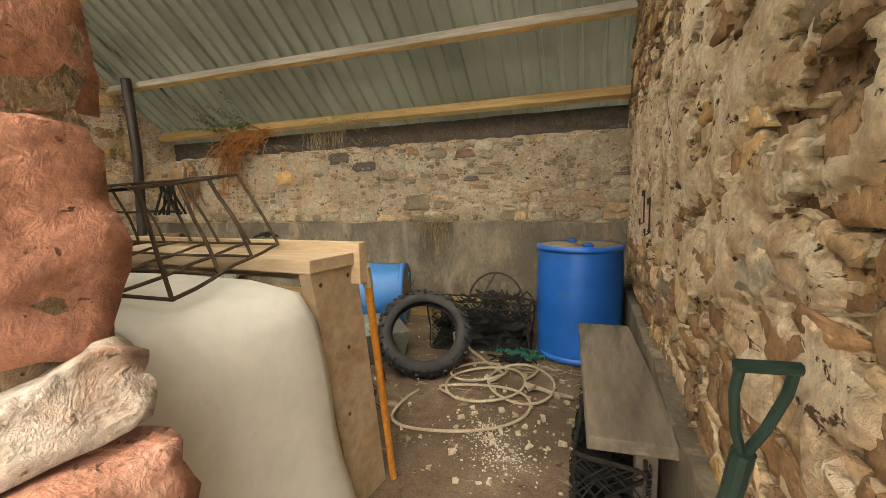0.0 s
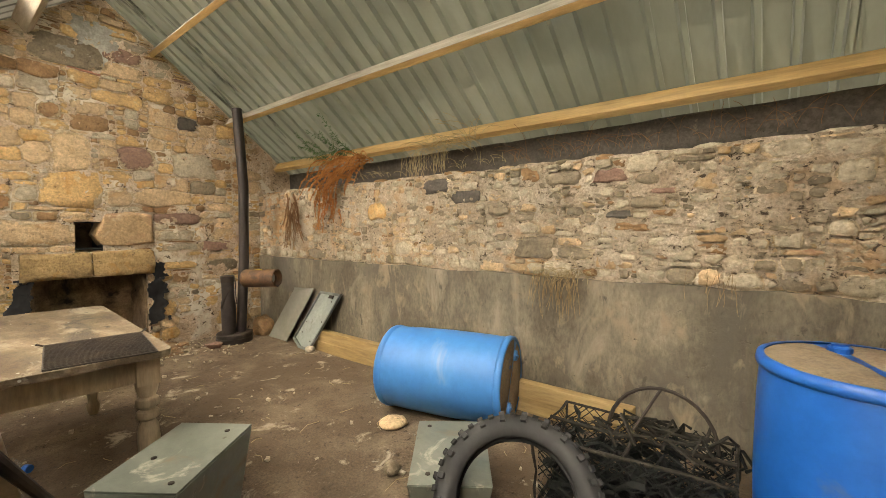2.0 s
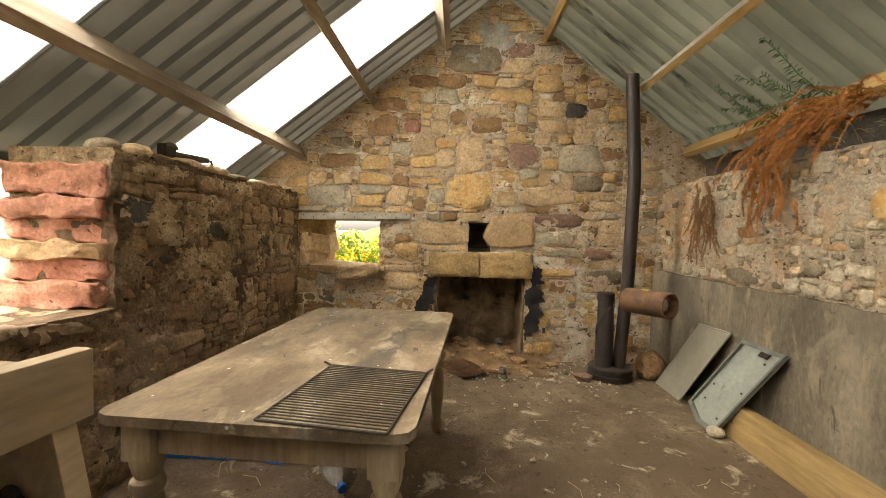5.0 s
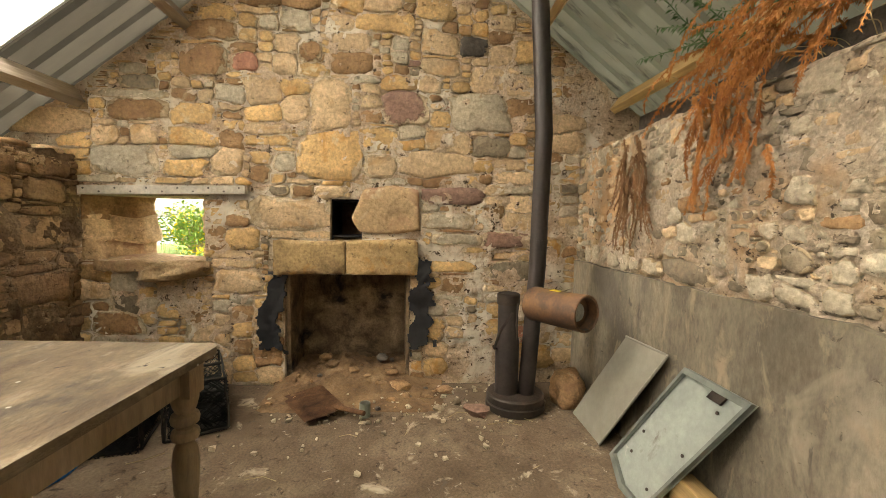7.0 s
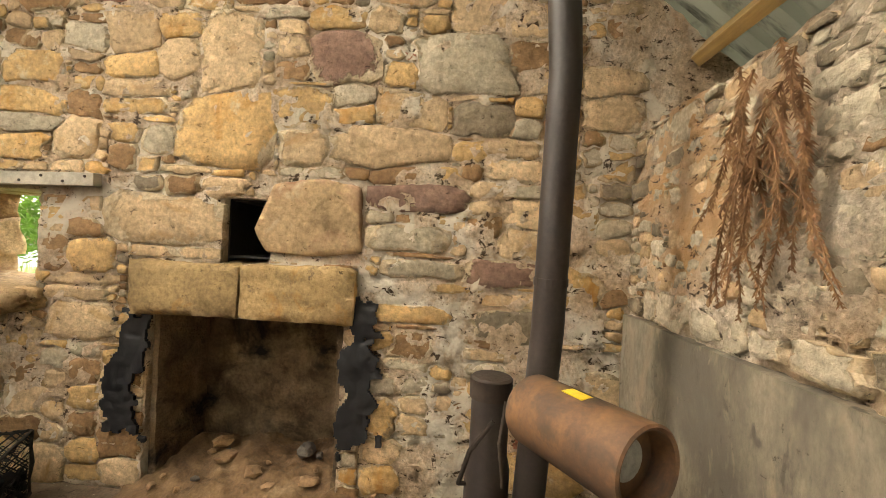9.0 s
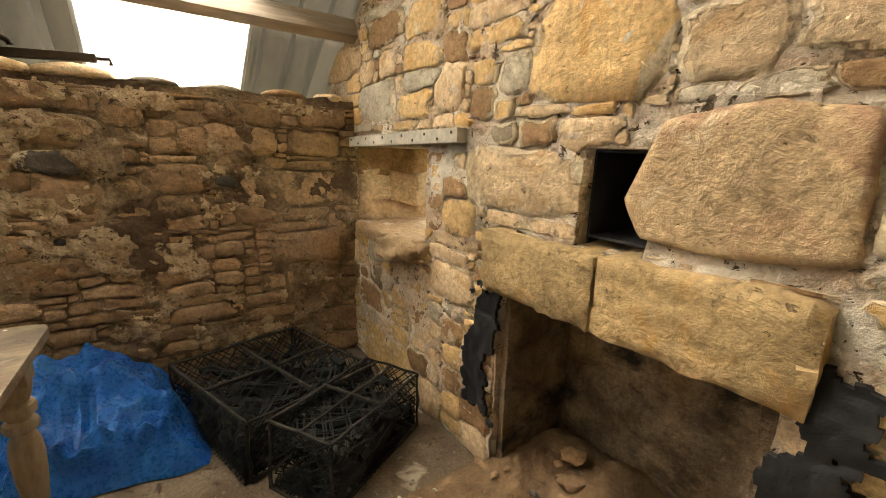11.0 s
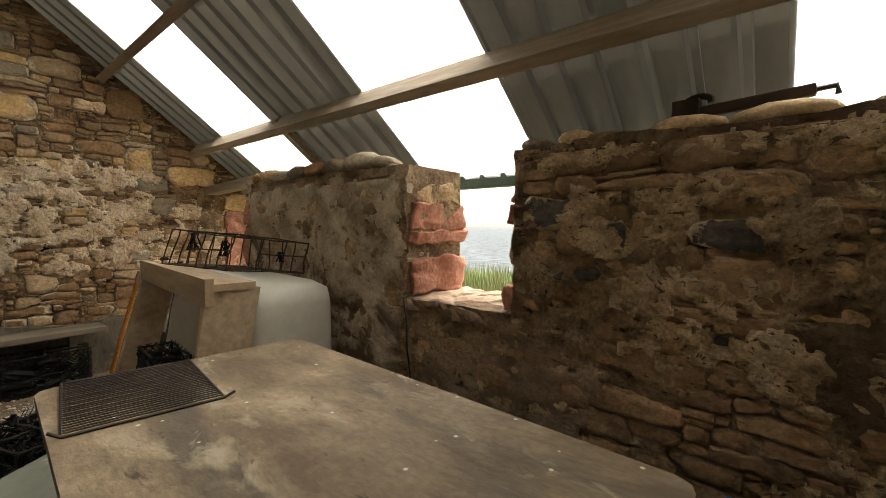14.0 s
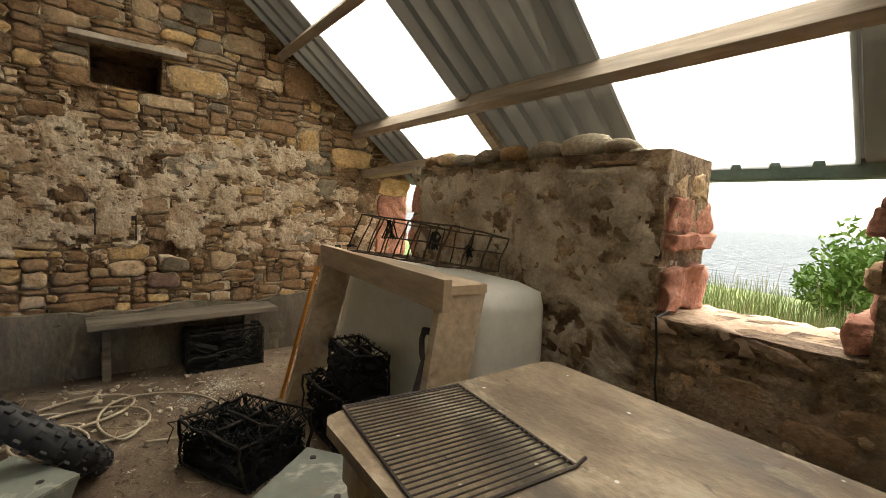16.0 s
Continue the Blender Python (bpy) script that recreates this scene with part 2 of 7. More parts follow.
M["brown"] = pal("brown_sandstone", (0.34, 0.205, 0.105), stains=[((0.22, 0.12, 0.07), 4, 0.56, 0.72), ((0.50, 0.38, 0.24), 9, 0.62, 0.72)])
M["red"] = pal("red_sandstone", (0.46, 0.215, 0.145), 0.25, strata=None, bump_scale=34, bump_dist=0.014, stains=[((0.54, 0.33, 0.24), 6, 0.58, 0.72), ((0.28, 0.11, 0.07), 9, 0.64, 0.74)])
M["plum"] = pal("plum_stone", (0.30, 0.185, 0.14), stains=[((0.36, 0.24, 0.17), 7, 0.6, 0.74)])
M["grey"] = pal("grey_whinstone", (0.27, 0.22, 0.155), stains=[((0.40, 0.33, 0.24), 6, 0.58, 0.74)])
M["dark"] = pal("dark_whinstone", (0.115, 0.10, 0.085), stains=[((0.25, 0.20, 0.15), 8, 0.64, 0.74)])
M["pale"] = pal("pale_stone", (0.50, 0.43, 0.32), stains=[((0.42, 0.31, 0.19), 5, 0.60, 0.74)])
M["purlin_grey"] = surf("bleached_softwood", [(0.3, (0.36, 0.32, 0.26)), (0.6, (0.50, 0.45, 0.37)), (0.75, (0.58, 0.53, 0.45))], 3, grain=30, bump=0.3, bump_scale=30, stretch=(0.12, 1, 1), rough=0.8, stains=[((0.25, 0.19, 0.12), 4, 0.66, 0.74)])
M["boulder"] = pal("mottled_brown_sandstone", (0.50, 0.35, 0.20), 0.3, strata=None, bump_dist=0.02, stains=[((0.36, 0.21, 0.13), 5, 0.52, 0.68), ((0.60, 0.48, 0.32), 7, 0.60, 0.72)])
M["damp_brown"] = pal("damp_brown_sandstone", (0.41, 0.265, 0.15), 0.35, smear=((0.20, 0.13, 0.075), (0.38, 0.265, 0.16)), stains=[((0.18, 0.10, 0.055), 4, 0.56, 0.72), ((0.44, 0.27, 0.12), 7, 0.62, 0.74)])
M["sill_dust"] = pal("pinkish_sill_dust", (0.50, 0.36, 0.26), 0.2, strata=None, smear=None)
M["pale_slab"] = pal("pale_layered_slab", (0.46, 0.40, 0.34), 0.3, strata=(10, 0.9), stains=[((0.46, 0.27, 0.19), 5, 0.56, 0.70), ((0.22, 0.20, 0.18), 9, 0.64, 0.72)])
M["umber"] = pal("dark_umber_sandstone", (0.34, 0.215, 0.122), 0.35, smear=((0.20, 0.13, 0.075), (0.38, 0.265, 0.16)), stains=[((0.12, 0.07, 0.04), 4, 0.56, 0.72), ((0.34, 0.22, 0.12), 8, 0.62, 0.72)])
# black mould streaks on the sheets at the hearth end of the roof
nt = M["tin"].node_tree
bc = nt.nodes["Principled BSDF"].inputs["Base Color"]
old = bc.links[0].from_socket
sep = nt.nodes.new("ShaderNodeSeparateXYZ")
nt.links.new(nt.nodes.new("ShaderNodeNewGeometry").outputs["Position"], sep.inputs["Vector"])
side_k = math_node(nt, "MULTIPLY", math_node(nt, "SUBTRACT", -4.9, sep.outputs["X"]), 0.5)
side_k = math_node(nt, "MINIMUM", math_node(nt, "MAXIMUM", side_k, 0.0), 0.26)
streak = ramp_node(nt, math_node(nt, "ADD", noise_node(nt, 4.5, 6, 0.7, (1.6, 0.35, 0.35), 0.3), side_k), [(0.80, (0, 0, 0)), (0.92, (1, 1, 1))])
nt.links.new(mix_node(nt, streak, old, (0.03, 0.03, 0.026)), bc)

# ---------------------------------------------------------------- structure
X_FIRE, Y_BACK, X_DOOR, Y_SEA = -5.98, 3.70, 0.0, 0.09     # inner faces: fireplace gable, back wall, door-end gable, seaward wall
RIDGE_Y, RIDGE_Z = 2.10, 3.66
PITCH_SEA, PITCH_BACK = 0.76, 0.78


def roof_z(y):
    return RIDGE_Z - (PITCH_SEA * (RIDGE_Y - y) if y < RIDGE_Y else PITCH_BACK * (y - RIDGE_Y))


def mesh_obj(name, bm, mat=None, smooth=False, parent=None, label="", category="", kind="", group=""):
    me = bpy.data.meshes.new(name)
    bm.normal_update()
    bm.to_mesh(me)
    bm.free()
    if mat:
        me.materials.append(mat)
    if smooth:
        for p in me.polygons:
            p.use_smooth = True
        if smooth == 2:
            me.set_sharp_from_angle(angle=0.6)
    ob = new(name, me)
    if parent:
        ob.parent = parent
    return tagged(ob, label, category, group, kind)


def part(name, bm, mat, parent, label="", smooth=False):
    return mesh_obj(name, bm, mat, smooth, parent, label)


def box_bm(bm, c, s, m=None, bevel=0.0, jitter=0.0):
    """Adds a box with centre c and full sizes s; returns its vertices."""
    r = bmesh.ops.create_cube(bm, size=1.0)
    vs = r["verts"]
    for v in vs:
        v.co = Vector((v.co.x * s[0], v.co.y * s[1], v.co.z * s[2]))
        if jitter:
            v.co += Vector([random.uniform(-jitter, jitter) for _ in range(3)])
    if bevel:
        es = list({e for v in vs for e in v.link_edges})
        vs = list({v for f in bmesh.ops.bevel(bm, geom=es, offset=bevel, segments=2, profile=0.6, affect="EDGES")["faces"] for v in f.verts} | {v for v in vs if v.is_valid})
    for v in vs:
        co = v.co.copy()
        v.co = (m @ co if m else co) + Vector(c)
    return vs


def tube_bm(bm, pts, rad, n=8, closed=False, caps=True):
    """A tube along points; rad is a number or one per point."""
    pts = [Vector(p) for p in pts]
    k = len(pts)
    rings = []
    ref = None
    for i, p in enumerate(pts):
        a, b = pts[i - 1] if (i or closed) else p, pts[(i + 1) % k] if (i < k - 1 or closed) else p
        d = (b - a).normalized() if (b - a).length > 1e-9 else Vector((0, 0, 1))
        if ref is None:
            ref = d.orthogonal().normalized()
        ref = (ref - d * ref.dot(d))
        ref = ref.normalized() if ref.length > 1e-6 else d.orthogonal().normalized()
        w = d.cross(ref)
        r = rad[i] if isinstance(rad, (list, tuple)) else rad
        rings.append([bm.verts.new(p + (ref * math.cos(2 * math.pi * j / n) + w * math.sin(2 * math.pi * j / n)) * r) for j in range(n)])
    for i in range(k if closed else k - 1):
        A, B = rings[i], rings[(i + 1) % k]
        for j in range(n):
            bm.faces.new((A[j], A[(j + 1) % n], B[(j + 1) % n], B[j]))
    if caps and not closed:
        bm.faces.new(rings[0][::-1])
        bm.faces.new(rings[-1])


def lathe_bm(bm, prof, n=24, c=(0, 0, 0), m=None):
    """A turned shape from (radius, height) pairs; closed where the radius is 0."""
    rings = []
    for r, z in prof:
        if r < 1e-6:
            rings.append([bm.verts.new((0, 0, z))])
        else:
            rings.append([bm.verts.new((r * math.cos(2 * math.pi * j / n), r * math.sin(2 * math.pi * j / n), z)) for j in range(n)])
    for A, B in zip(rings, rings[1:]):
        for j in range(n):
            k = (j + 1) % n
            if len(A) == 1 and len(B) == 1:
                continue
            if len(A) == 1:
                bm.faces.new((A[0], B[k], B[j]))
            elif len(B) == 1:
                bm.faces.new((A[j], A[k], B[0]))
            else:
                bm.faces.new((A[j], A[k], B[k], B[j]))
    for ring in rings:
        for v in ring:
            v.co = (m @ v.co if m else v.co) + Vector(c)


def lines(a, b, step, extra=()):
    """Grid lines from a to b about a step apart, with the extra ones among them."""
    keys = sorted({a, b, *[e for e in extra if a < e < b]})
    out = [a]
    for p, q in zip(keys, keys[1:]):
        n = max(1, round((q - p) / step))
        out += [p + (q - p) * i / n for i in range(1, n + 1)]
    return out


def wall_bm(origin, u_dir, n_dir, us, vs, holes, top, thick, relief, seed, cover=None, fine=0.0):
    """A wall with openings through it: a rough face towards n_dir, thickness behind. holes: (u0, u1, v0, v1); top(u): its height."""
    bm = bmesh.new()
    o, ud, nd, zd = Vector(origin), Vector(u_dir), Vector(n_dir), Vector((0, 0, 1))
    fr, bk = {}, {}

    def inside(i, j):
        u, v = (us[i] + us[i + 1]) / 2, (vs[j] + vs[j + 1]) / 2
        if any(a < u < b and c < v < d for a, b, c, d in holes):
            return False
        return vs[j] < top(us[i]) - 1e-4 or vs[j] < top(us[i + 1]) - 1e-4

    def vert(i, j, back):
        store = bk if back else fr
        if (i, j) not in store:
            u, v = us[i], min(vs[j], top(us[i]))
            p = o + ud * u + zd * v
            q = Vector((p.x * 3.1 + seed, p.y * 3.1, p.z * 3.1))
            d = relief * (noise.noise(q) + 0.6 * noise.noise(q * 3.3)) if not back else -thick
            if fine and not back:
                f1, f2 = noise.noise(q * 4.3 + Vector((3, 1, 7))), noise.noise(q * 9.7)
                d += fine * (0.8 * f1 + 0.7 * f2 - 2.2 * max(0.0, f1 - 0.28))
            if cover and not back:
                depth, level, lo, hi = cover
                k = noise.noise(q * 0.75) + 0.55 * noise.noise(q * 2.1) + 0.35 * noise.noise(q * 4.6) - level
                d += depth * max(0.0, min(1.0, (k + 0.08) / 0.16)) * max(0.0, min(1.0, (v - lo) / 0.15)) * max(0.0, min(1.0, (hi - v) / 0.2))
            store[(i, j)] = bm.verts.new(p + nd * d)
        return store[(i, j)]

    nu, nv = len(us) - 1, len(vs) - 1
    keep = {(i, j) for i in range(nu) for j in range(nv) if inside(i, j)}
    for i, j in keep:
        a = [vert(i, j, 0), vert(i + 1, j, 0), vert(i + 1, j + 1, 0), vert(i, j + 1, 0)]
        b = [vert(i, j, 1), vert(i + 1, j, 1), vert(i + 1, j + 1, 1), vert(i, j + 1, 1)]
        bm.faces.new(a)
        bm.faces.new(b[::-1])
        for (di, dj), (p, q) in (((0, -1), (0, 1)), ((1, 0), (1, 2)), ((0, 1), (2, 3)), ((-1, 0), (3, 0))):
            if (i + di, j + dj) not in keep:
                bm.faces.new((a[q], a[p], b[p], b[q]))
    bmesh.ops.remove_doubles(bm, verts=bm.verts, dist=1e-5)
    bmesh.ops.recalc_face_normals(bm, faces=bm.faces)
    return bm


def gable_top(u):
    return roof_z(u) - 0.015


def ragged(base, amp, seed):
    return lambda u: base + amp * noise.noise(Vector((u * 2.3, seed, 0))) + amp * 0.6 * noise.noise(Vector((u * 7.7, seed, 3)))


# openings: (u0, u1, v0, v1)
FIRE_WIN = (0.10, 0.95, 0.91, 1.38)
FIREPLACE = (1.50, 2.42, 0.0, 0.83)
FLUE = (1.83, 2.06, 1.08, 1.385)
NICHE = (1.71, 2.12, 2.055, 2.315)
SEA_WIN = (-3.69, -2.99, 0.88, 9.0)
DOORWAY = (-1.02, -0.02, -1.0, 9.0)

EXT0, EXT1 = -0.52, 4.16
wall_fire = mesh_obj("wall_fireplace", wall_bm((X_FIRE, 0, 0), (0, 1, 0), (1, 0, 0), lines(EXT0, EXT1, 0.026, (*FIRE_WIN[:2], *FIREPLACE[:2], *FLUE[:2], RIDGE_Y)),
    lines(-0.1, RIDGE_Z, 0.026, (*FIRE_WIN[2:], FIREPLACE[3], *FLUE[2:])), [FIRE_WIN, FIREPLACE, FLUE], gable_top, 0.45, 0.006, 1.0, (0.010, 0.10, 0.0, 3.4), 0.015), M["mortar_f"], label="rubble stone gable wall with a small window and a fireplace", kind="structure", smooth=2)
wall_door_end = mesh_obj("wall_door_end", wall_bm((X_DOOR, 0, 0), (0, 1, 0), (-1, 0, 0), lines(EXT0, EXT1, 0.021, (*NICHE[:2], RIDGE_Y)),
    lines(-0.1, RIDGE_Z, 0.021, NICHE[2:]), [NICHE], gable_top, 0.60, 0.012, 7.0, None, 0.018), M["mortar_a"], label="crumbling rubble gable wall with a small niche", kind="structure", smooth=2)
wall_back = mesh_obj("wall_back", wall_bm((0, Y_BACK, 0), (1, 0, 0), (0, -1, 0), lines(X_FIRE, X_DOOR, 0.026), lines(0.9, 1.9, 0.026),
    [], ragged(1.76, 0.03, 2.0), 0.48, 0.008, 3.0, (0.012, 0.06, 0.9, 1.85), 0.024), M["mortar_b"], label="low back wall of pale mortared rubble", kind="structure", smooth=2)
wall_sea = mesh_obj("wall_sea", wall_bm((0, 0, 0), (1, 0, 0), (0, 1, 0), lines(X_FIRE, X_DOOR, 0.026, (*SEA_WIN[:2], -1.02, -0.02)), lines(-0.1, 1.9, 0.026, (0.88,)),
    [SEA_WIN, DOORWAY], ragged(1.645, 0.025, 5.0), 0.50, 0.012, 9.0, (0.020, 0.12, 0.0, 1.7), 0.024), M["mortar_n"], label="dark damp rubble wall with a window gap and a doorway", kind="structure", smooth=2)

# chimney back and niche back close the openings
bm = bmesh.new()
box_bm(bm, (X_FIRE - 0.49, 1.95, 0.70), (0.08, 1.4, 1.6))
M["fireback"] = surf("smoked_stone", [(0.3, (0.10, 0.066, 0.042)), (0.5, (0.24, 0.165, 0.10)), (0.7, (0.38, 0.27, 0.175))], 5, bump=1.0, bump_scale=9, bump_dist=0.05, stains=[((0.03, 0.025, 0.02), 3, 0.52, 0.66)])
fireback = mesh_obj("wall_fireback", bm, M["fireback"], label="sooty stone back of the hearth", kind="structure")
bm = bmesh.new()
box_bm(bm, (X_DOOR + 0.50, 1.95, 2.22), (0.06, 0.6, 0.5))
mesh_obj("wall_niche_back", bm, M["mortar_a"], label="stone back of the wall niche", kind="structure")

# cement render on the lower part of the back wall and a plinth on the door-end gable
def slab_face(name, origin, u_dir, n_dir, us, h, amp, seed, mat, label, proud):
    top = ragged(h, amp, seed)
    return mesh_obj(name, wall_bm(origin, u_dir, n_dir, us, lines(-0.05, h + 0.15, 0.06), [], top, proud + 0.03, 0.006, seed), mat, label=label, kind="structure")


slab_face("trim_render_back", (0, Y_BACK - 0.035, 0), (1, 0, 0), (0, -1, 0), lines(X_FIRE + 0.02, X_DOOR - 0.02, 0.1), 0.955, 0.02, 12.0, M["render"], "stained grey cement render on the lower wall", 0.03)
slab_face("trim_plinth", (X_DOOR - 0.07, 0, 0), (0, 1, 0), (-1, 0, 0), lines(0.02, Y_BACK - 0.05, 0.1), 0.47, 0.05, 14.0, M["render"], "rough cement plinth along the gable foot", 0.06)

# floor and ground
bm = bmesh.new()
n = 60
xs, ys = lines(X_FIRE - 0.6, 0.4, 0.1), lines(-0.52, 4.0, 0.1)
grid = [[bm.verts.new((x, y, 0.010 * noise.noise(Vector((x * 1.7, y * 1.7, 0))) + 0.004 * noise.noise(Vector((x * 6, y * 6, 4))))) for y in ys] for x in xs]
for i in range(len(xs) - 1):
    for j in range(len(ys) - 1):
        bm.faces.new((grid[i][j], grid[i + 1][j], grid[i + 1][j + 1], grid[i][j + 1]))
mesh_obj("floor", bm, M["floor"], True, label="dusty worn concrete floor with dirt and scraps", kind="structure")


def shore_z(x, y):
    """Height of the ground outside: a grassy shelf falling to the shore on the seaward side."""
    z = -0.12 + 0.05 * noise.noise(Vector((x * 0.35, y * 0.35, 0)))
    if y < -0.9:
        k = min(1.0, (-0.9 - y) / 2.4)
        z += 0.42 * k * k * (3 - 2 * k)
    if y < -6.5:
        z -= min(3.2, (-6.5 - y) * 0.30)
    if x < -9 or y > 6:
        d = max(-9 - x, y - 6, 0)
        z += min(6.0, d * 0.06) if y > -4 else 0
    return z


bm = bmesh.new()
gx = [-2500, -600, -160, -80, -50, -36] + [-28 + i for i in range(38)] + [14, 22, 40, 80, 200, 700, 2500]
gy = [-26, -22, -19] + [-17 + i * 0.9 for i in range(28)] + [10, 14, 20, 30, 60, 150, 600, 2500]
grid = [[bm.verts.new((x, y, shore_z(x, y))) for y in gy] for x in gx]
for i in range(len(gx) - 1):
    for j in range(len(gy) - 1):
        bm.faces.new((grid[i][j], grid[i + 1][j], grid[i + 1][j + 1], grid[i][j + 1]))
mesh_obj("ground", bm, M["grass"], True, label="rough grass running down to the shore", kind="structure")

water_mat = bpy.data.materials.new("sea_water")
water_mat.use_nodes = True
nt = water_mat.node_tree
b = nt.nodes["Principled BSDF"]
b.inputs["Base Color"].default_value = (0.11, 0.13, 0.14, 1)
b.inputs["Roughness"].default_value = 0.4
b.inputs["Specular IOR Level"].default_value = 0.0
# sparkle of the waves painted as pale and dark streaks in the colour
nt.links.new(ramp_node(nt, noise_node(nt, 0.5, 7, 0.7, (1, 2.6, 1)), [(0.35, (0.085, 0.10, 0.11)), (0.65, (0.22, 0.245, 0.26))]), b.inputs["Base Color"])
bp = nt.nodes.new("ShaderNodeBump")
bp.inputs["Strength"].default_value, bp.inputs["Distance"].default_value = 0.9, 0.5
h = math_node(nt, "ADD", noise_node(nt, 0.8, 6, 0.65, (1, 2.2, 1)), math_node(nt, "MULTIPLY", noise_node(nt, 0.15, 3, 0.6, (1, 2.5, 1)), 2.0))
nt.links.new(h, bp.inputs["Height"])
nt.links.new(bp.outputs["Normal"], b.inputs["Normal"])
bm = bmesh.new()
vs = [bm.verts.new(p) for p in ((-4500, -4500, -2.2), (4500, -4500, -2.2), (4500, -12, -2.2), (-4500, -12, -2.2))]
bm.faces.new(vs)
mesh_obj("water", bm, water_mat, label="choppy grey sea reaching the horizon", kind="structure")

# ---------------------------------------------------------------- roof: box-profile sheets on purlins
roof = tagged(new("roof"), "leaky pitched roof of box-profile sheets on timber purlins", "roof", kind="structure")
clear = bpy.data.materials.new("clear_corrugated_plastic")
clear.use_nodes = True
nt = clear.node_tree
b = nt.nodes["Principled BSDF"]
b.inputs["Base Color"].default_value = (0.55, 0.58, 0.56, 1)
b.inputs["Roughness"].default_value = 0.25
tr = nt.nodes.new("ShaderNodeBsdfTransparent")
tr.inputs["Color"].default_value = (0.96, 0.97, 0.96, 1)
mx = nt.nodes.new("ShaderNodeMixShader")
mx.inputs["Fac"].default_value = 0.92
nt.links.new(b.outputs["BSDF"], mx.inputs[1])
milk = nt.nodes.new("ShaderNodeBsdfTranslucent")
milk.inputs["Color"].default_value = (0.94, 0.95, 0.93, 1)
haze = nt.nodes.new("ShaderNodeMixShader")
haze.inputs["Fac"].default_value = 0.55
nt.links.new(tr.outputs["BSDF"], haze.inputs[1])
nt.links.new(milk.outputs["BSDF"], haze.inputs[2])
nt.links.new(haze.outputs["Shader"], mx.inputs[2])
nt.links.new(mx.outputs["Shader"], nt.nodes["Material Output"].inputs["Surface"])


def sheet(name, x0, x1, front, mat, label, lift=0.0, y_eave=None, pitch=0.168, depth=0.05):
    """One ribbed sheet from ridge to eave."""
    prof, x = [], x0
    while x < x1 - 1e-6:
        for dx, h in ((0.0, 0.0), (pitch * 0.70, 0.0), (pitch * 0.76, depth), (pitch * 0.94, depth)):
            if x + dx < x1:
                prof.append((x + dx, h))
        x += pitch
    prof.append((x1, 0.0))
    ye = (-0.62 if front else 4.22) if y_eave is None else y_eave
    bm = bmesh.new()
    rows = []
    for k in range(5):
        y = RIDGE_Y + (ye - RIDGE_Y) * k / 4
        rows.append([bm.verts.new((px, y, roof_z(y) + h + lift + 0.004 * noise.noise(Vector((px * 2, y * 2, 5))))) for px, h in prof])
    for r0, r1 in zip(rows, rows[1:]):
        for i in range(len(prof) - 1):
            bm.faces.new((r0[i], r0[i + 1], r1[i + 1], r1[i]))
    bmesh.ops.solidify(bm, geom=bm.faces[:], thickness=0.002)
    return part(name, bm, mat, roof, label)


# seaward slope: opaque sheets with clear ones between (x from the fireplace end)
FRONT = [(-6.62, -5.44, 0), (-5.44, -4.65, 1), (-4.65, -3.53, 0), (-3.53, -2.58, 1), (-2.58, -1.48, 0), (-1.48, -0.55, 1), (-0.55, 0.64, 0)]
for x0, x1, see in FRONT:
    s = sheet("roof_sheet", x0 - (0.0 if see else 0.02), x1 + (0.0 if see else 0.02), True, clear if see else M["tin_front"], "clear corrugated plastic roof light" if see else "grey ribbed steel sheet with shade in its colour", -0.006 if see else 0.0)
x = -6.62
while x < 0.6:
    sheet("roof_sheet", x, min(x + 1.045, 0.64), False, M["tin"], "grey-green ribbed steel sheet", 0.003 * (int(x * 3) % 2))
    x += 1.04


def purlin(y, slope_front, x0, x1, w, d, mat, label):
    a = math.atan(PITCH_SEA) if slope_front else -math.atan(PITCH_BACK)
    up = Vector((0, -math.sin(a), math.cos(a)))
    c = Vector(((x0 + x1) / 2, y, roof_z(y))) - up * (d / 2 + 0.006)
    bm = bmesh.new()
    box_bm(bm, c, (x1 - x0, w, d), Matrix.Rotation(a, 3, "X"), 0.004)
    ob = part("purlin", bm, mat, roof, label)
    if not slope_front and y < 4.0:
        ob.data.materials.append(M["purlin_grey"])
        for p in ob.data.polygons:
            if p.normal.y < -0.4 and p.normal.z > -0.65:
                p.material_index = 1
    return ob


for y in (0.06, 0.78, 1.50):
    purlin(y, True, X_FIRE - 0.3, X_DOOR + 0.3, 0.065, 0.14, M["purlin"], "weathered brown softwood purlin")
for y, mm in ((4.00, "purlin_y"), (3.38, "purlin_y"), (2.60, "purlin_y")):
    purlin(y, False, X_FIRE - 0.3, X_DOOR + 0.3, 0.055, 0.12, M[mm], "yellow softwood purlin")

# an added dark strip stands in for the shaded gap behind the low purlin and closes the eave; a green strip carries the
# seaward eave; a short timber spans the doorway
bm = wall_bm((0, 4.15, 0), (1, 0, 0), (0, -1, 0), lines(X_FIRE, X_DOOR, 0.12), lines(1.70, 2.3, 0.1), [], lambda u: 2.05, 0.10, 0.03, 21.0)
mesh_obj("wall_back_head", bm, M["dark"], label="added dark strip standing in for the shaded gap under the back eave", kind="structure")
M["green_metal"] = surf("green_painted_metal", [(0.3, (0.05, 0.09, 0.07)), (0.7, (0.09, 0.14, 0.11))], 4, rough=0.5, bump=0.05)
bm = bmesh.new()
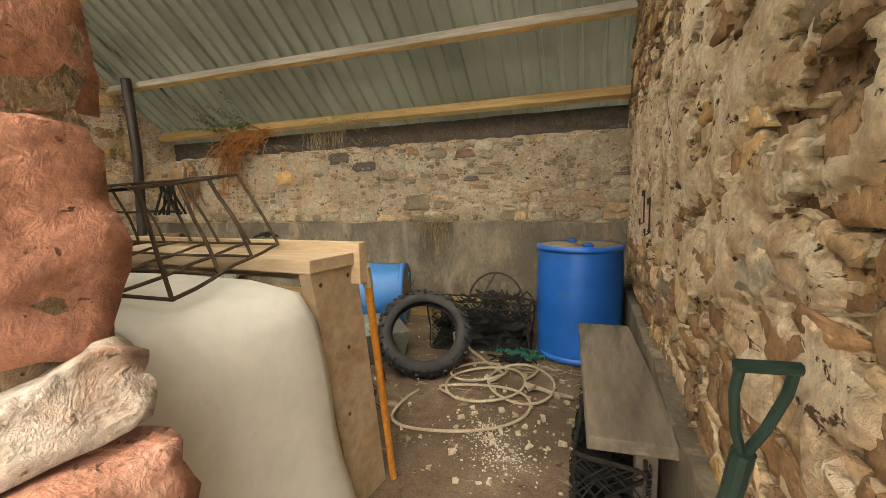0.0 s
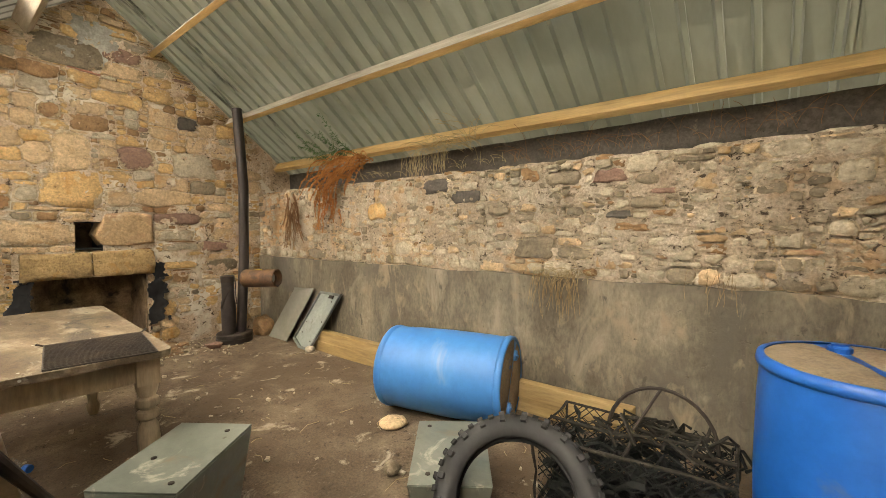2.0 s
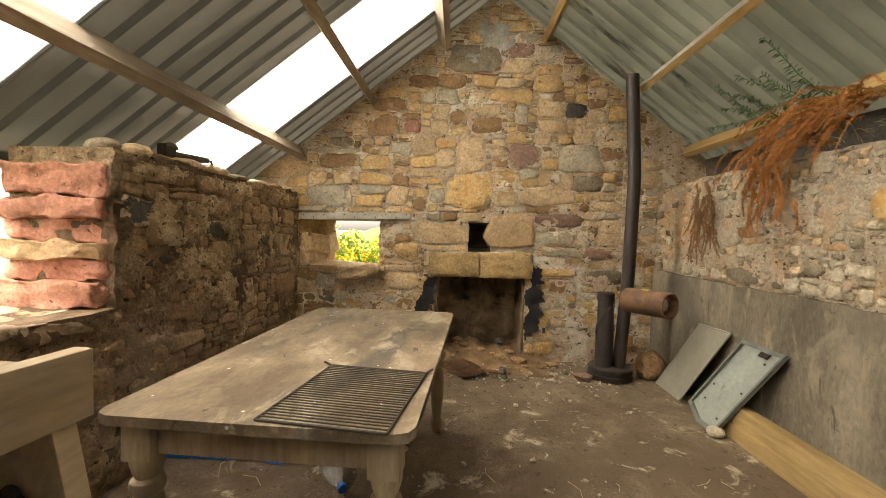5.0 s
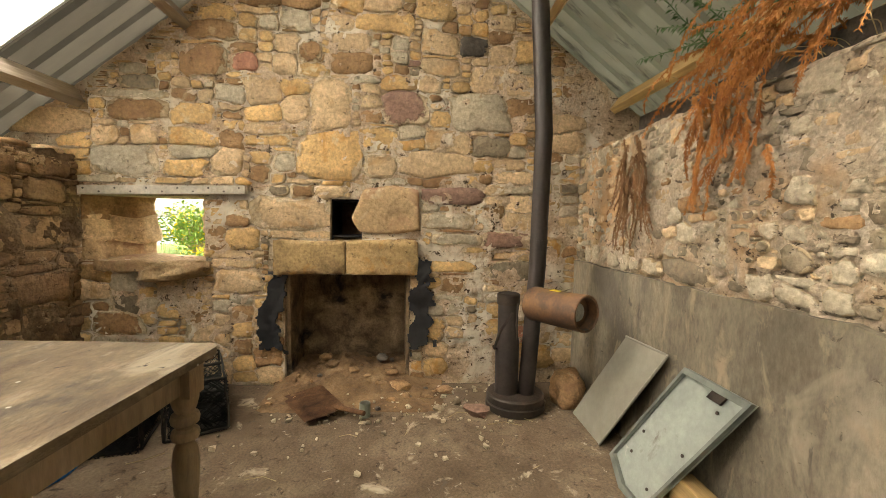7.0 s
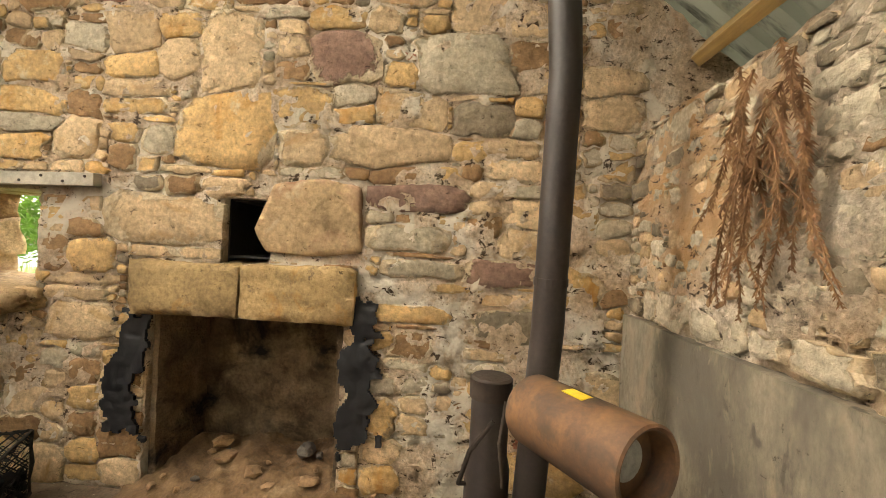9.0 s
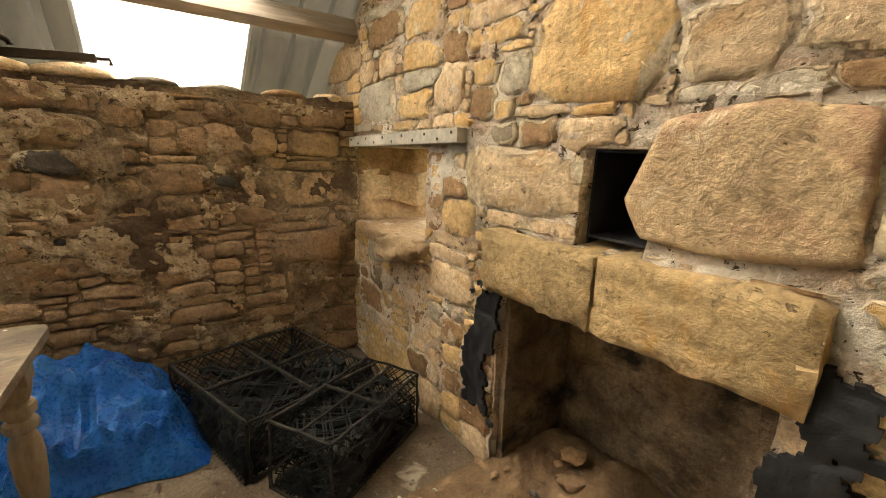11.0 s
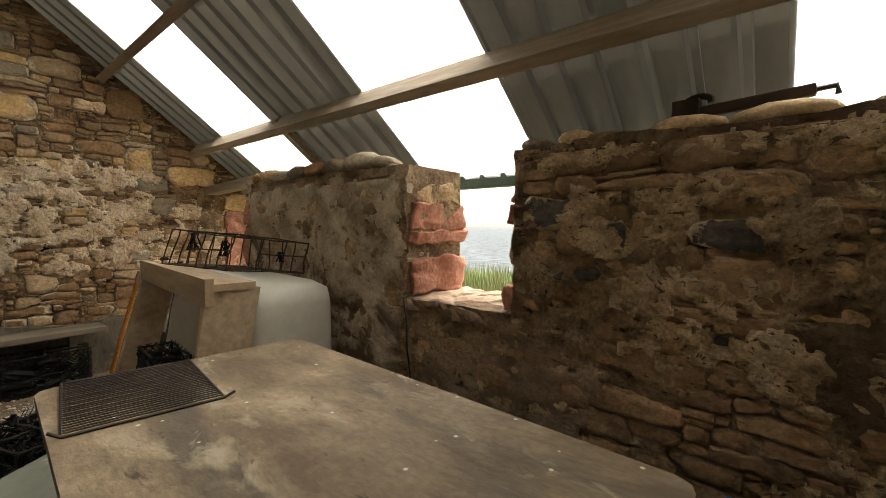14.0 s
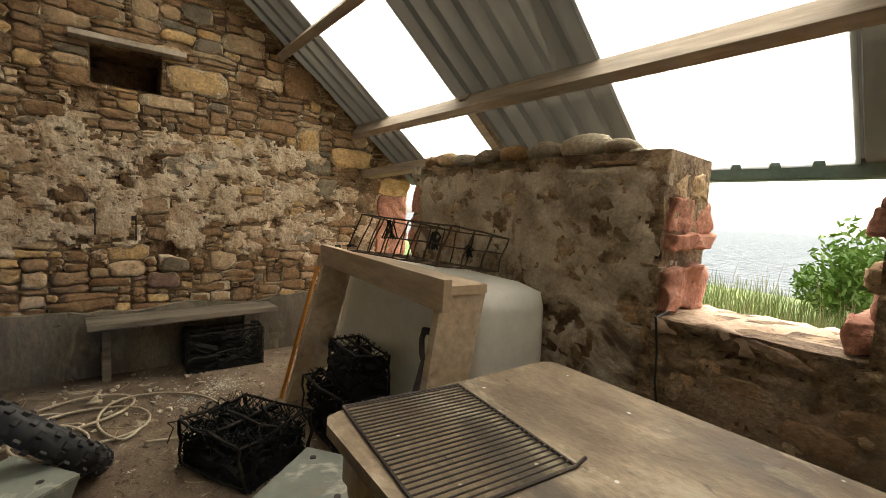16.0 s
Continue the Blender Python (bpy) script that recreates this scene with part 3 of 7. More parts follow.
for x0 in (-6.2, -4.2, -2.2):
    box_bm(bm, (x0 + 1.0, -0.60, 1.605), (1.995, 0.045, 0.085), None, 0.006)
    box_bm(bm, (x0 + 1.0, -0.63, 1.57), (1.995, 0.10, 0.02), None, 0.004)
part("eave_strip", bm, M["green_metal"], roof, "dark green metal strip along the eave")
bm = bmesh.new()
box_bm(bm, (-0.62, -0.03, 1.675), (1.36, 0.14, 0.075), Matrix.Rotation(radians(2.5), 3, "Y"), 0.008, 0.004)
mesh_obj("trim_door_plate", bm, M["purlin"], label="weathered timber wall plate over the doorway", kind="structure")
# steel splice on the low purlin
bm = bmesh.new()
box_bm(bm, (-1.62, 0.102, roof_z(0.06) - 0.085), (0.26, 0.008, 0.11), Matrix.Rotation(math.atan(PITCH_SEA), 3, "X"), 0.001)
part("splice_plate", bm, M["tin"], roof, "perforated steel splice plate")
bm = bmesh.new()
box_bm(bm, (-1.60, -0.12, roof_z(-0.12) - 0.055), (0.07, 0.62, 0.05), Matrix.Rotation(math.atan(PITCH_SEA), 3, "X"), 0.004)
part("rafter_piece", bm, M["purlin"], roof, "short softwood rafter piece")

# ---------------------------------------------------------------- materials of the things
M["old_wood"] = surf("grey_worn_tabletop", [(0.36, (0.125, 0.088, 0.056)), (0.5, (0.20, 0.148, 0.096)), (0.62, (0.285, 0.222, 0.15))], 4.5, grain=60, grain_amount=0.4, bump=0.45, bump_scale=44, stretch=(0.55, 1, 1), rough=0.72,
                     stains=[((0.085, 0.068, 0.05), 2.6, 0.52, 0.66), ((0.33, 0.28, 0.205), 4.5, 0.56, 0.68), ((0.30, 0.25, 0.18), 9.0, 0.60, 0.70), ((0.05, 0.039, 0.03), 16.0, 0.63, 0.70)], bits=((0.55, 0.52, 0.45), 11, 0.075))
M["leg_wood"] = surf("bare_pine_leg", [(0.3, (0.27, 0.20, 0.13)), (0.6, (0.40, 0.31, 0.21)), (0.75, (0.48, 0.39, 0.28))], 5, grain=40, bump=0.2, stretch=(1, 1, 0.2), rough=0.75)
M["grey_wood"] = surf("grey_weathered_plank", [(0.3, (0.13, 0.105, 0.08)), (0.5, (0.22, 0.185, 0.14)), (0.7, (0.32, 0.275, 0.215))], 3, grain=34, bump=0.4, bump_scale=34, stretch=(1, 0.14, 1), rough=0.85, stains=[((0.045, 0.038, 0.03), 2.6, 0.50, 0.64), ((0.36, 0.29, 0.19), 3.5, 0.60, 0.72)])
M["blue"] = surf("blue_polyethylene", [(0.3, (0.004, 0.095, 0.42)), (0.6, (0.008, 0.14, 0.56)), (0.75, (0.015, 0.17, 0.62))], 2, grain=18, grain_amount=0.1, rough=0.38, bump=0.04, stains=[((0.10, 0.16, 0.33), 3.0, 0.66, 0.8)])
M["blue_faded"] = surf("faded_blue_polyethylene", [(0.3, (0.03, 0.17, 0.50)), (0.6, (0.05, 0.24, 0.60)), (0.75, (0.10, 0.31, 0.66))], 2, grain=18, grain_amount=0.1, rough=0.45, bump=0.04, stains=[((0.30, 0.36, 0.46), 2.0, 0.62, 0.8)])
M["dust"] = surf("brown_dust", [(0.3, (0.22, 0.165, 0.11)), (0.7, (0.37, 0.29, 0.20))], 5, rough=0.95, bump=0.3, stains=[((0.06, 0.15, 0.38), 3.0, 0.62, 0.68)])
M["tank"] = surf("cream_polyethylene", [(0.3, (0.68, 0.65, 0.56)), (0.5, (0.77, 0.75, 0.67)), (0.7, (0.83, 0.81, 0.75))], 1.6, grain=14, grain_amount=0.12, rough=0.42, bump=0.12, bump_scale=3.0, bump_dist=0.03, stains=[((0.40, 0.34, 0.23), 2.2, 0.62, 0.78)])
nt = M["tank"].node_tree
glow = nt.nodes.new("ShaderNodeBsdfTranslucent")
glow.inputs["Color"].default_value = (0.95, 0.91, 0.80, 1)
mx = nt.nodes.new("ShaderNodeMixShader")
mx.inputs["Fac"].default_value = 0.22
nt.links.new(nt.nodes["Principled BSDF"].outputs["BSDF"], mx.inputs[1])
nt.links.new(glow.outputs["BSDF"], mx.inputs[2])
nt.links.new(mx.outputs["Shader"], nt.nodes["Material Output"].inputs["Surface"])
M["rubber"] = surf("black_rubber", [(0.3, (0.012, 0.012, 0.013)), (0.7, (0.032, 0.031, 0.030))], 9, rough=0.7, bump=0.15, stains=[((0.10, 0.085, 0.065), 8, 0.66, 0.8)])
M["rust"] = surf("brown_rust", [(0.3, (0.05, 0.025, 0.015)), (0.5, (0.12, 0.06, 0.032)), (0.7, (0.22, 0.12, 0.065))], 8, rough=0.9, bump=0.4, bump_scale=40)
M["dark_rust"] = surf("dark_rusty_iron", [(0.3, (0.022, 0.016, 0.013)), (0.6, (0.055, 0.038, 0.028)), (0.75, (0.11, 0.07, 0.045))], 7, rough=0.65, bump=0.25, bump_scale=40, metal=0.2)
M["pipe"] = surf("brown_black_flue", [(0.3, (0.025, 0.018, 0.016)), (0.6, (0.045, 0.034, 0.030)), (0.75, (0.075, 0.055, 0.048))], 4, rough=0.5, bump=0.1)
M["net"] = surf("black_net_twine", [(0.3, (0.006, 0.007, 0.007)), (0.7, (0.022, 0.023, 0.021))], 12, rough=0.85, bump=0.2, stains=[((0.06, 0.05, 0.035), 9, 0.64, 0.75)])
M["pot_wrap"] = surf("worn_rope_wrapped_bar", [(0.3, (0.014, 0.013, 0.011)), (0.6, (0.036, 0.031, 0.024)), (0.75, (0.12, 0.105, 0.08))], 16, rough=0.9, bump=0.4, bump_scale=60)
M["wire"] = surf("rusty_wire", [(0.3, (0.035, 0.024, 0.016)), (0.6, (0.085, 0.055, 0.033)), (0.75, (0.16, 0.11, 0.065))], 14, rough=0.75, bump=0.2)
M["rope"] = surf("cream_rope", [(0.3, (0.36, 0.29, 0.20)), (0.6, (0.52, 0.44, 0.32)), (0.75, (0.62, 0.55, 0.43))], 12, grain=150, rough=0.9, bump=0.8, bump_scale=120)
M["teal"] = surf("teal_net", [(0.3, (0.01, 0.10, 0.075)), (0.7, (0.03, 0.21, 0.15))], 20, rough=0.8, bump=0.3)
M["galv"] = surf("grey_green_painted_steel", [(0.3, (0.14, 0.155, 0.13)), (0.5, (0.19, 0.205, 0.172)), (0.7, (0.25, 0.262, 0.222))], 2.5, grain=30, grain_amount=0.18, rough=0.5, bump=0.12, stains=[((0.42, 0.39, 0.32), 5, 0.60, 0.68), ((0.22, 0.16, 0.10), 3.5, 0.58, 0.72), ((0.10, 0.09, 0.07), 9, 0.66, 0.74)])
M["plate"] = surf("drab_sheet_metal", [(0.3, (0.20, 0.19, 0.15)), (0.6, (0.27, 0.255, 0.21)), (0.75, (0.33, 0.31, 0.26))], 3, grain=26, grain_amount=0.15, rough=0.6, bump=0.08, stains=[((0.13, 0.12, 0.09), 4, 0.64, 0.76)])
M["panel"] = surf("grey_blue_enclosure_paint", [(0.3, (0.22, 0.25, 0.225)), (0.7, (0.33, 0.36, 0.325))], 3, grain=26, grain_amount=0.2, rough=0.5, bump=0.06, stains=[((0.14, 0.13, 0.10), 5, 0.60, 0.72), ((0.40, 0.40, 0.35), 9, 0.66, 0.72)])
M["panel_rim"] = surf("grimy_panel_rim", [(0.3, (0.09, 0.10, 0.09)), (0.7, (0.20, 0.215, 0.19))], 6, grain=26, grain_amount=0.2, rough=0.6, bump=0.1)
M["tarp"] = surf("blue_tarpaulin", [(0.3, (0.008, 0.12, 0.45)), (0.6, (0.02, 0.22, 0.66)), (0.75, (0.07, 0.34, 0.76))], 5, rough=0.30, bump=0.3, bump_scale=9, bump_dist=0.02)
M["barrel_rust"] = surf("rust_bloomed_sheet", [(0.3, (0.055, 0.032, 0.02)), (0.5, (0.13, 0.065, 0.032)), (0.7, (0.21, 0.105, 0.045))], 7, rough=0.7, bump=0.12, stains=[((0.035, 0.028, 0.022), 4.0, 0.52, 0.64)])
M["spade_green"] = surf("dark_green_plastic", [(0.3, (0.008, 0.026, 0.021)), (0.7, (0.018, 0.045, 0.036))], 6, rough=0.45, bump=0.05)
M["black_plastic"] = surf("black_plastic", [(0.3, (0.012, 0.012, 0.012)), (0.7, (0.03, 0.03, 0.03))], 6, rough=0.5, bump=0.05)
M["orange"] = surf("orange_fibreglass", [(0.3, (0.45, 0.16, 0.02)), (0.7, (0.62, 0.26, 0.04))], 6, rough=0.5, bump=0.05)
M["bracken"] = surf("dry_orange_bracken", [(0.3, (0.24, 0.085, 0.025)), (0.5, (0.42, 0.17, 0.05)), (0.7, (0.56, 0.27, 0.10))], 9, rough=0.85, bump=0.0)
M["bracken_dull"] = surf("dry_brown_bracken", [(0.3, (0.15, 0.075, 0.035)), (0.7, (0.32, 0.18, 0.09))], 9, rough=0.85, bump=0.0)
M["straw"] = surf("dry_straw", [(0.3, (0.30, 0.22, 0.11)), (0.7, (0.50, 0.41, 0.25))], 9, rough=0.85, bump=0.0)
M["root"] = surf("brown_root", [(0.3, (0.20, 0.13, 0.06)), (0.7, (0.40, 0.29, 0.16))], 9, rough=0.85, bump=0.0)
M["fern"] = surf("green_fern", [(0.3, (0.03, 0.075, 0.02)), (0.7, (0.07, 0.15, 0.04))], 9, rough=0.6, bump=0.0)
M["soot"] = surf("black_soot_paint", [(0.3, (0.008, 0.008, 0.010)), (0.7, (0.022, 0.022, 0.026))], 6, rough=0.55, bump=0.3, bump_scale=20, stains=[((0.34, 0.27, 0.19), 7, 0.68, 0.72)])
M["gorse"] = surf("gorse_green", [(0.3, (0.09, 0.16, 0.03)), (0.7, (0.18, 0.28, 0.06))], 4, rough=0.8, bump=0.0)
M["flower"] = surf("gorse_yellow", [(0.3, (0.62, 0.42, 0.02)), (0.7, (0.78, 0.60, 0.04))], 6, rough=0.8, bump=0.0)
M["leaf"] = surf("shrub_leaf", [(0.3, (0.09, 0.17, 0.03)), (0.7, (0.17, 0.30, 0.06))], 4, rough=0.6, bump=0.0)
M["blade"] = surf("grass_blade", [(0.3, (0.12, 0.17, 0.035)), (0.55, (0.19, 0.22, 0.07)), (0.7, (0.34, 0.31, 0.16))], 2, rough=0.7, bump=0.0)
M["white_bits"] = surf("white_plaster_crumbs", [(0.3, (0.50, 0.47, 0.41)), (0.7, (0.68, 0.65, 0.58))], 12, rough=0.95, bump=0.3)
M["yellow_label"] = surf("yellow_sticker", [(0.3, (0.62, 0.45, 0.03)), (0.7, (0.75, 0.55, 0.05))], 9, rough=0.5, bump=0.0)
M["grey_label"] = surf("grey_sticker", [(0.3, (0.30, 0.30, 0.29)), (0.7, (0.45, 0.45, 0.43))], 9, rough=0.5, bump=0.0)

glass = bpy.data.materials.new("thin_clear_plastic")
glass.use_nodes = True
nt = glass.node_tree
b = nt.nodes["Principled BSDF"]
b.inputs["Base Color"].default_value, b.inputs["Roughness"].default_value = (0.8, 0.84, 0.84, 1), 0.15
tr = nt.nodes.new("ShaderNodeBsdfTransparent")
mx = nt.nodes.new("ShaderNodeMixShader")
mx.inputs["Fac"].default_value = 0.72
nt.links.new(b.outputs["BSDF"], mx.inputs[1])
nt.links.new(tr.outputs["BSDF"], mx.inputs[2])
nt.links.new(mx.outputs["Shader"], nt.nodes["Material Output"].inputs["Surface"])


def thing(name, m, label, category, group=""):
    ob = tagged(new(name), label, category, group)
    ob.matrix_world = m
    return ob


def rods(pairs, r, n=6):
    bm = bmesh.new()
    for a, b in pairs:
        tube_bm(bm, (a, b), r, n)
    return bm


def rounded_box_bm(sx, sy, sz, rad, seg=4, bulge=0.0):
    """A moulded box on z = 0 with rounded edges and slightly bulging sides."""
    bm = bmesh.new()
    bmesh.ops.create_cube(bm, size=1.0)
    for v in bm.verts:
        v.co = Vector((v.co.x * sx, v.co.y * sy, (v.co.z + 0.5) * sz))
    bmesh.ops.subdivide_edges(bm, edges=bm.edges[:], cuts=7, use_grid_fill=True)
    for v in bm.verts:
        h = Vector((sx / 2 - rad, sy / 2 - rad, sz / 2 - rad))
        p = v.co - Vector((0, 0, sz / 2))
        q = Vector([max(-a, min(a, b)) for a, b in zip(h, p)])
        d = p - q
        out = q + (d.normalized() * rad if d.length > 1e-6 else d)
        f = 1 + bulge * (1 - (abs(p.z) / (sz / 2)) ** 2)
        v.co = Vector((out.x * f, out.y * f, out.z + sz / 2))
        v.co += Vector((0, 0, 0)) + Vector((1, 1, 0)) * 0.012 * noise.noise(v.co * 3.3)
    return bm


# ---------------------------------------------------------------- farmhouse table with an oven rack on it
def farm_table():
    t = thing("dining_table", pose(-3.69, 1.215, 0, 0, 0, -3), "worn grey pine farmhouse table with turned legs and paint spots", "table")
    L, W, H, th = 1.68, 0.91, 0.75, 0.03
    ws = [0.245, 0.21, 0.225, 0.23]
    y = -W / 2
    for i, w in enumerate(ws):
        bm = bmesh.new()
        cut = 0.05
        a, b = y, y + w
        pts = [(-L / 2, a), (L / 2, a), (L / 2, b), (-L / 2, b)]
        if i == 0:
            pts = [(-L / 2 + cut, a), (L / 2 - cut, a), (L / 2 - cut * 0.3, a + cut * 0.3), (L / 2, a + cut), (L / 2, b), (-L / 2, b), (-L / 2, a + cut), (-L / 2 + cut * 0.3, a + cut * 0.3)]
        if i == len(ws) - 1:
            pts = [(-L / 2, a), (L / 2, a), (L / 2, b - cut), (L / 2 - cut * 0.3, b - cut * 0.3), (L / 2 - cut, b), (-L / 2 + cut, b), (-L / 2 + cut * 0.3, b - cut * 0.3), (-L / 2, b - cut)]
        f = bm.faces.new([bm.verts.new((px, py, H - th)) for px, py in pts])
        r = bmesh.ops.extrude_face_region(bm, geom=[f])
        for v in r["geom"]:
            if isinstance(v, bmesh.types.BMVert):
                v.co.z += th
        bmesh.ops.recalc_face_normals(bm, faces=bm.faces)
        part("tabletop_board", bm, M["old_wood"], t)
        y += w
    for sx, sy, c in ((L - 0.26, 0.025, (0, W / 2 - 0.09, 0)), (L - 0.26, 0.025, (0, -W / 2 + 0.09, 0)), (0.025, W - 0.26, (L / 2 - 0.10, 0, 0)), (0.025, W - 0.26, (-L / 2 + 0.10, 0, 0))):
        bm = bmesh.new()
        box_bm(bm, (c[0], c[1], H - th - 0.062), (sx, sy, 0.115), None, 0.003)
        part("apron", bm, M["leg_wood"], t)
    prof = [(0, 0), (0.027, 0), (0.036, 0.03), (0.040, 0.055), (0.030, 0.075), (0.027, 0.085), (0.034, 0.13), (0.043, 0.22), (0.046, 0.29), (0.041, 0.335), (0.031, 0.355), (0.030, 0.362), (0.045, 0.372),
            (0.048, 0.385), (0.044, 0.398), (0.031, 0.405), (0.031, 0.412), (0.046, 0.422), (0.049, 0.437), (0.045, 0.450), (0.032, 0.458), (0.040, 0.475), (0.047, 0.50), (0.047, 0.515), (0, 0.515)]
    for sx in (-1, 1):
        for sy in (-1, 1):
            bm = bmesh.new()
            lathe_bm(bm, [(r, z * 1.15) for r, z in prof], 20, (sx * (L / 2 - 0.10), sy * (W / 2 - 0.09), 0))
            box_bm(bm, (sx * (L / 2 - 0.10), sy * (W / 2 - 0.09), (0.588 + H - th) / 2), (0.092, 0.092, H - th - 0.588), None, 0.004)
            part("leg", bm, M["leg_wood"], t, smooth=2)
    return t


farm_table()

rack = thing("oven_rack", pose(-3.085, 1.405, 0.754, 0, 0, -8), "rusty black wire oven rack lying on the table", "rack")
hw, hl = 0.24, 0.187
part("rack_frame", rods([((-hw, -hl, 0), (hw, -hl, 0)), ((hw, -hl, 0), (hw, hl, 0)), ((hw, hl, 0), (-hw, hl, 0)), ((-hw, hl, 0), (-hw, -hl, 0)), ((-hw, -hl - 0.03, 0.012), (-hw, -hl, 0.0)), ((-hw, hl + 0.025, 0.018), (-hw, hl, 0))], 0.0045, 6), M["dark_rust"], rack)
for i in range(26):
    x = -hw + 0.018 + i * (2 * hw - 0.036) / 25
    part("rack_bar", rods([((x, -hl, 0.003), (x + random.uniform(-0.002, 0.002), hl, 0.003))], 0.0026, 5), M["dark_rust"], rack)

# ---------------------------------------------------------------- plastic tank in its timber cradle, wire cage on top
tank = thing("water_tank", pose(-1.785, 0.44, 0.004, 0, 0, -5.3), "cream moulded plastic water tank, dusty on top", "tank")
bm = rounded_box_bm(1.43, 0.52, 0.945, 0.085, bulge=0.015)
for v in bm.verts:
    v.co.y += 0.24 * (0.945 - v.co.z) * max(0.0, min(1.0, (v.co.y + 0.26) / 0.52)) * max(0.0, min(1.0, (v.co.x + 0.5) / 1.1))
part("tank_body", bm, M["tank"], tank, smooth=True)

CRADLE = pose(-0.156, -0.285, -0.02, 0, 0, -5.3)
cradle = thing("timber_cradle", CRADLE, "new sawn pine cradle of planks standing round the tank", "frame")
for x, slip, lean in ((-1.015, -0.10, 0.28), (-2.465, -0.04, 0.17)):
    bm = bmesh.new()
    box_bm(bm, (x, 0.945, 0.49), (0.045, 0.215, 0.98), None, 0.003)
    for v in bm.verts:
        v.co.x, v.co.y = v.co.x + slip * (0.98 - v.co.z), v.co.y + lean * (0.98 - v.co.z)
    part("end_plank", bm, M["pine"], cradle)
bm = bmesh.new()
box_bm(bm, (-1.74, 0.925, 1.001), (1.52, 0.20, 0.04), None, 0.003)
part("top_plank", bm, M["pine"], cradle)
bm = bmesh.new()
box_bm(bm, (-1.74, 1.048, 0.985), (1.56, 0.042, 0.135), None, 0.003)
part("side_rail", bm, M["pine"], cradle)
bm = bmesh.new()
box_bm(bm, (-2.41, 0.80, 0.5), (0.05, 0.05, 0.96), None, 0.003)
for v in bm.verts:
    v.co.y += 0.17 * (0.98 - v.co.z)
part("corner_post", bm, M["pine"], cradle)
for y, z in ((0.87, 0.94), (1.0, 0.95), (0.95, 0.7), (0.9, 0.45)):
    bm = bmesh.new()
    lathe_bm(bm, [(0, 0), (0.007, 0), (0.007, 0.0015), (0, 0.002)], 10, (-0.992 - 0.10 * (0.98 - z), y + 0.28 * (0.98 - z), z), Matrix.Rotation(radians(90), 3, "Y"))
    part("knot", bm, M["rust"], cradle)

cage = thing("wire_cage", pose(0, 0, 0), "rusty bent wire cage standing on the tank", "cage")
CAGE_FOOT = [Vector(p) for p in ((-2.10, 0.20, 0.962), (-1.15, 0.29, 0.962), (-1.33, 0.82, 1.024), (-2.20, 0.76, 1.03))]
def cage_pt(s, t, h):
    """s along the cage, t across it, h up it: skewed and dented."""
    A, B, C, D = CAGE_FOOT
    p = (A * (1 - s) + B * s) * (1 - t) + (D * (1 - s) + C * s) * t
    q = Vector((s * 3, t * 3, h * 1.6))
    lean = Vector((-0.07 - 0.05 * s, 0.02 - 0.05 * t, 0.235 - 0.03 * (1 - s))) * h
    return p + lean + Vector((noise.noise(q + Vector((2, 0, 0))), noise.noise(q + Vector((0, 5, 0))), 0.7 * abs(noise.noise(q + Vector((0, 0, 7)))))) * 0.016
def cage_wire(name, a, b, n=8, r=0.0048):
    bm = bmesh.new()
    tube_bm(bm, [cage_pt(*[x + (y - x) * i / n for x, y in zip(a, b)]) for i in range(n + 1)], r, 6)
    part(name, bm, M["wire"], cage)
for t in (0.0, 0.34, 0.68, 1.0):
    cage_wire("long_wire", (0, t, 0), (1, t, 0))
for t in (0.0, 1.0):
    cage_wire("long_wire", (0, t, 1), (1, t, 1))
    cage_wire("long_wire", (0, t, 0.55), (0.6, t, 0.5))
for i in range(7):
    cage_wire("cross_wire", (i / 6, 0, 0), (i / 6, 1, 0))
for s_ in (0.0, 0.5, 1.0):
    cage_wire("cross_wire", (s_, 0, 1), (s_, 1, 1))
for i in range(8):
    for t in (0.0, 1.0):
        cage_wire("upright_wire", (i / 7, t, 0), (i / 7 + 0.02 * math.sin(i * 3 + t), t, 1), 5)
for s_ in (0.0, 1.0):
    for t in (0.33, 0.66):
        cage_wire("upright_wire", (s_, t, 0), (s_, t, 1), 5)
for k, t, h in ((0.12, 1.0, 0.75), (0.30, 0.0, 0.6), (0.98, 1.0, 0.12), (0.62, 1.0, 0.9)):
    bm = bmesh.new()
    for i in range(9):
        a = cage_pt(k, t, h) + Vector((random.gauss(0, 0.012), random.gauss(0, 0.010), 0.01))
        tube_bm(bm, [a, a + Vector((random.uniform(-0.025, 0.025), random.uniform(-0.02, 0.02), -0.03 * h)), a + Vector((random.uniform(-0.04, 0.04), random.uniform(-0.03, 0.03), -0.12 * h))], 0.0045, 5)
    tagged(part("net_scrap", bm, M["net"], cage), "black net scraps tied to the wire", kind="stuff")


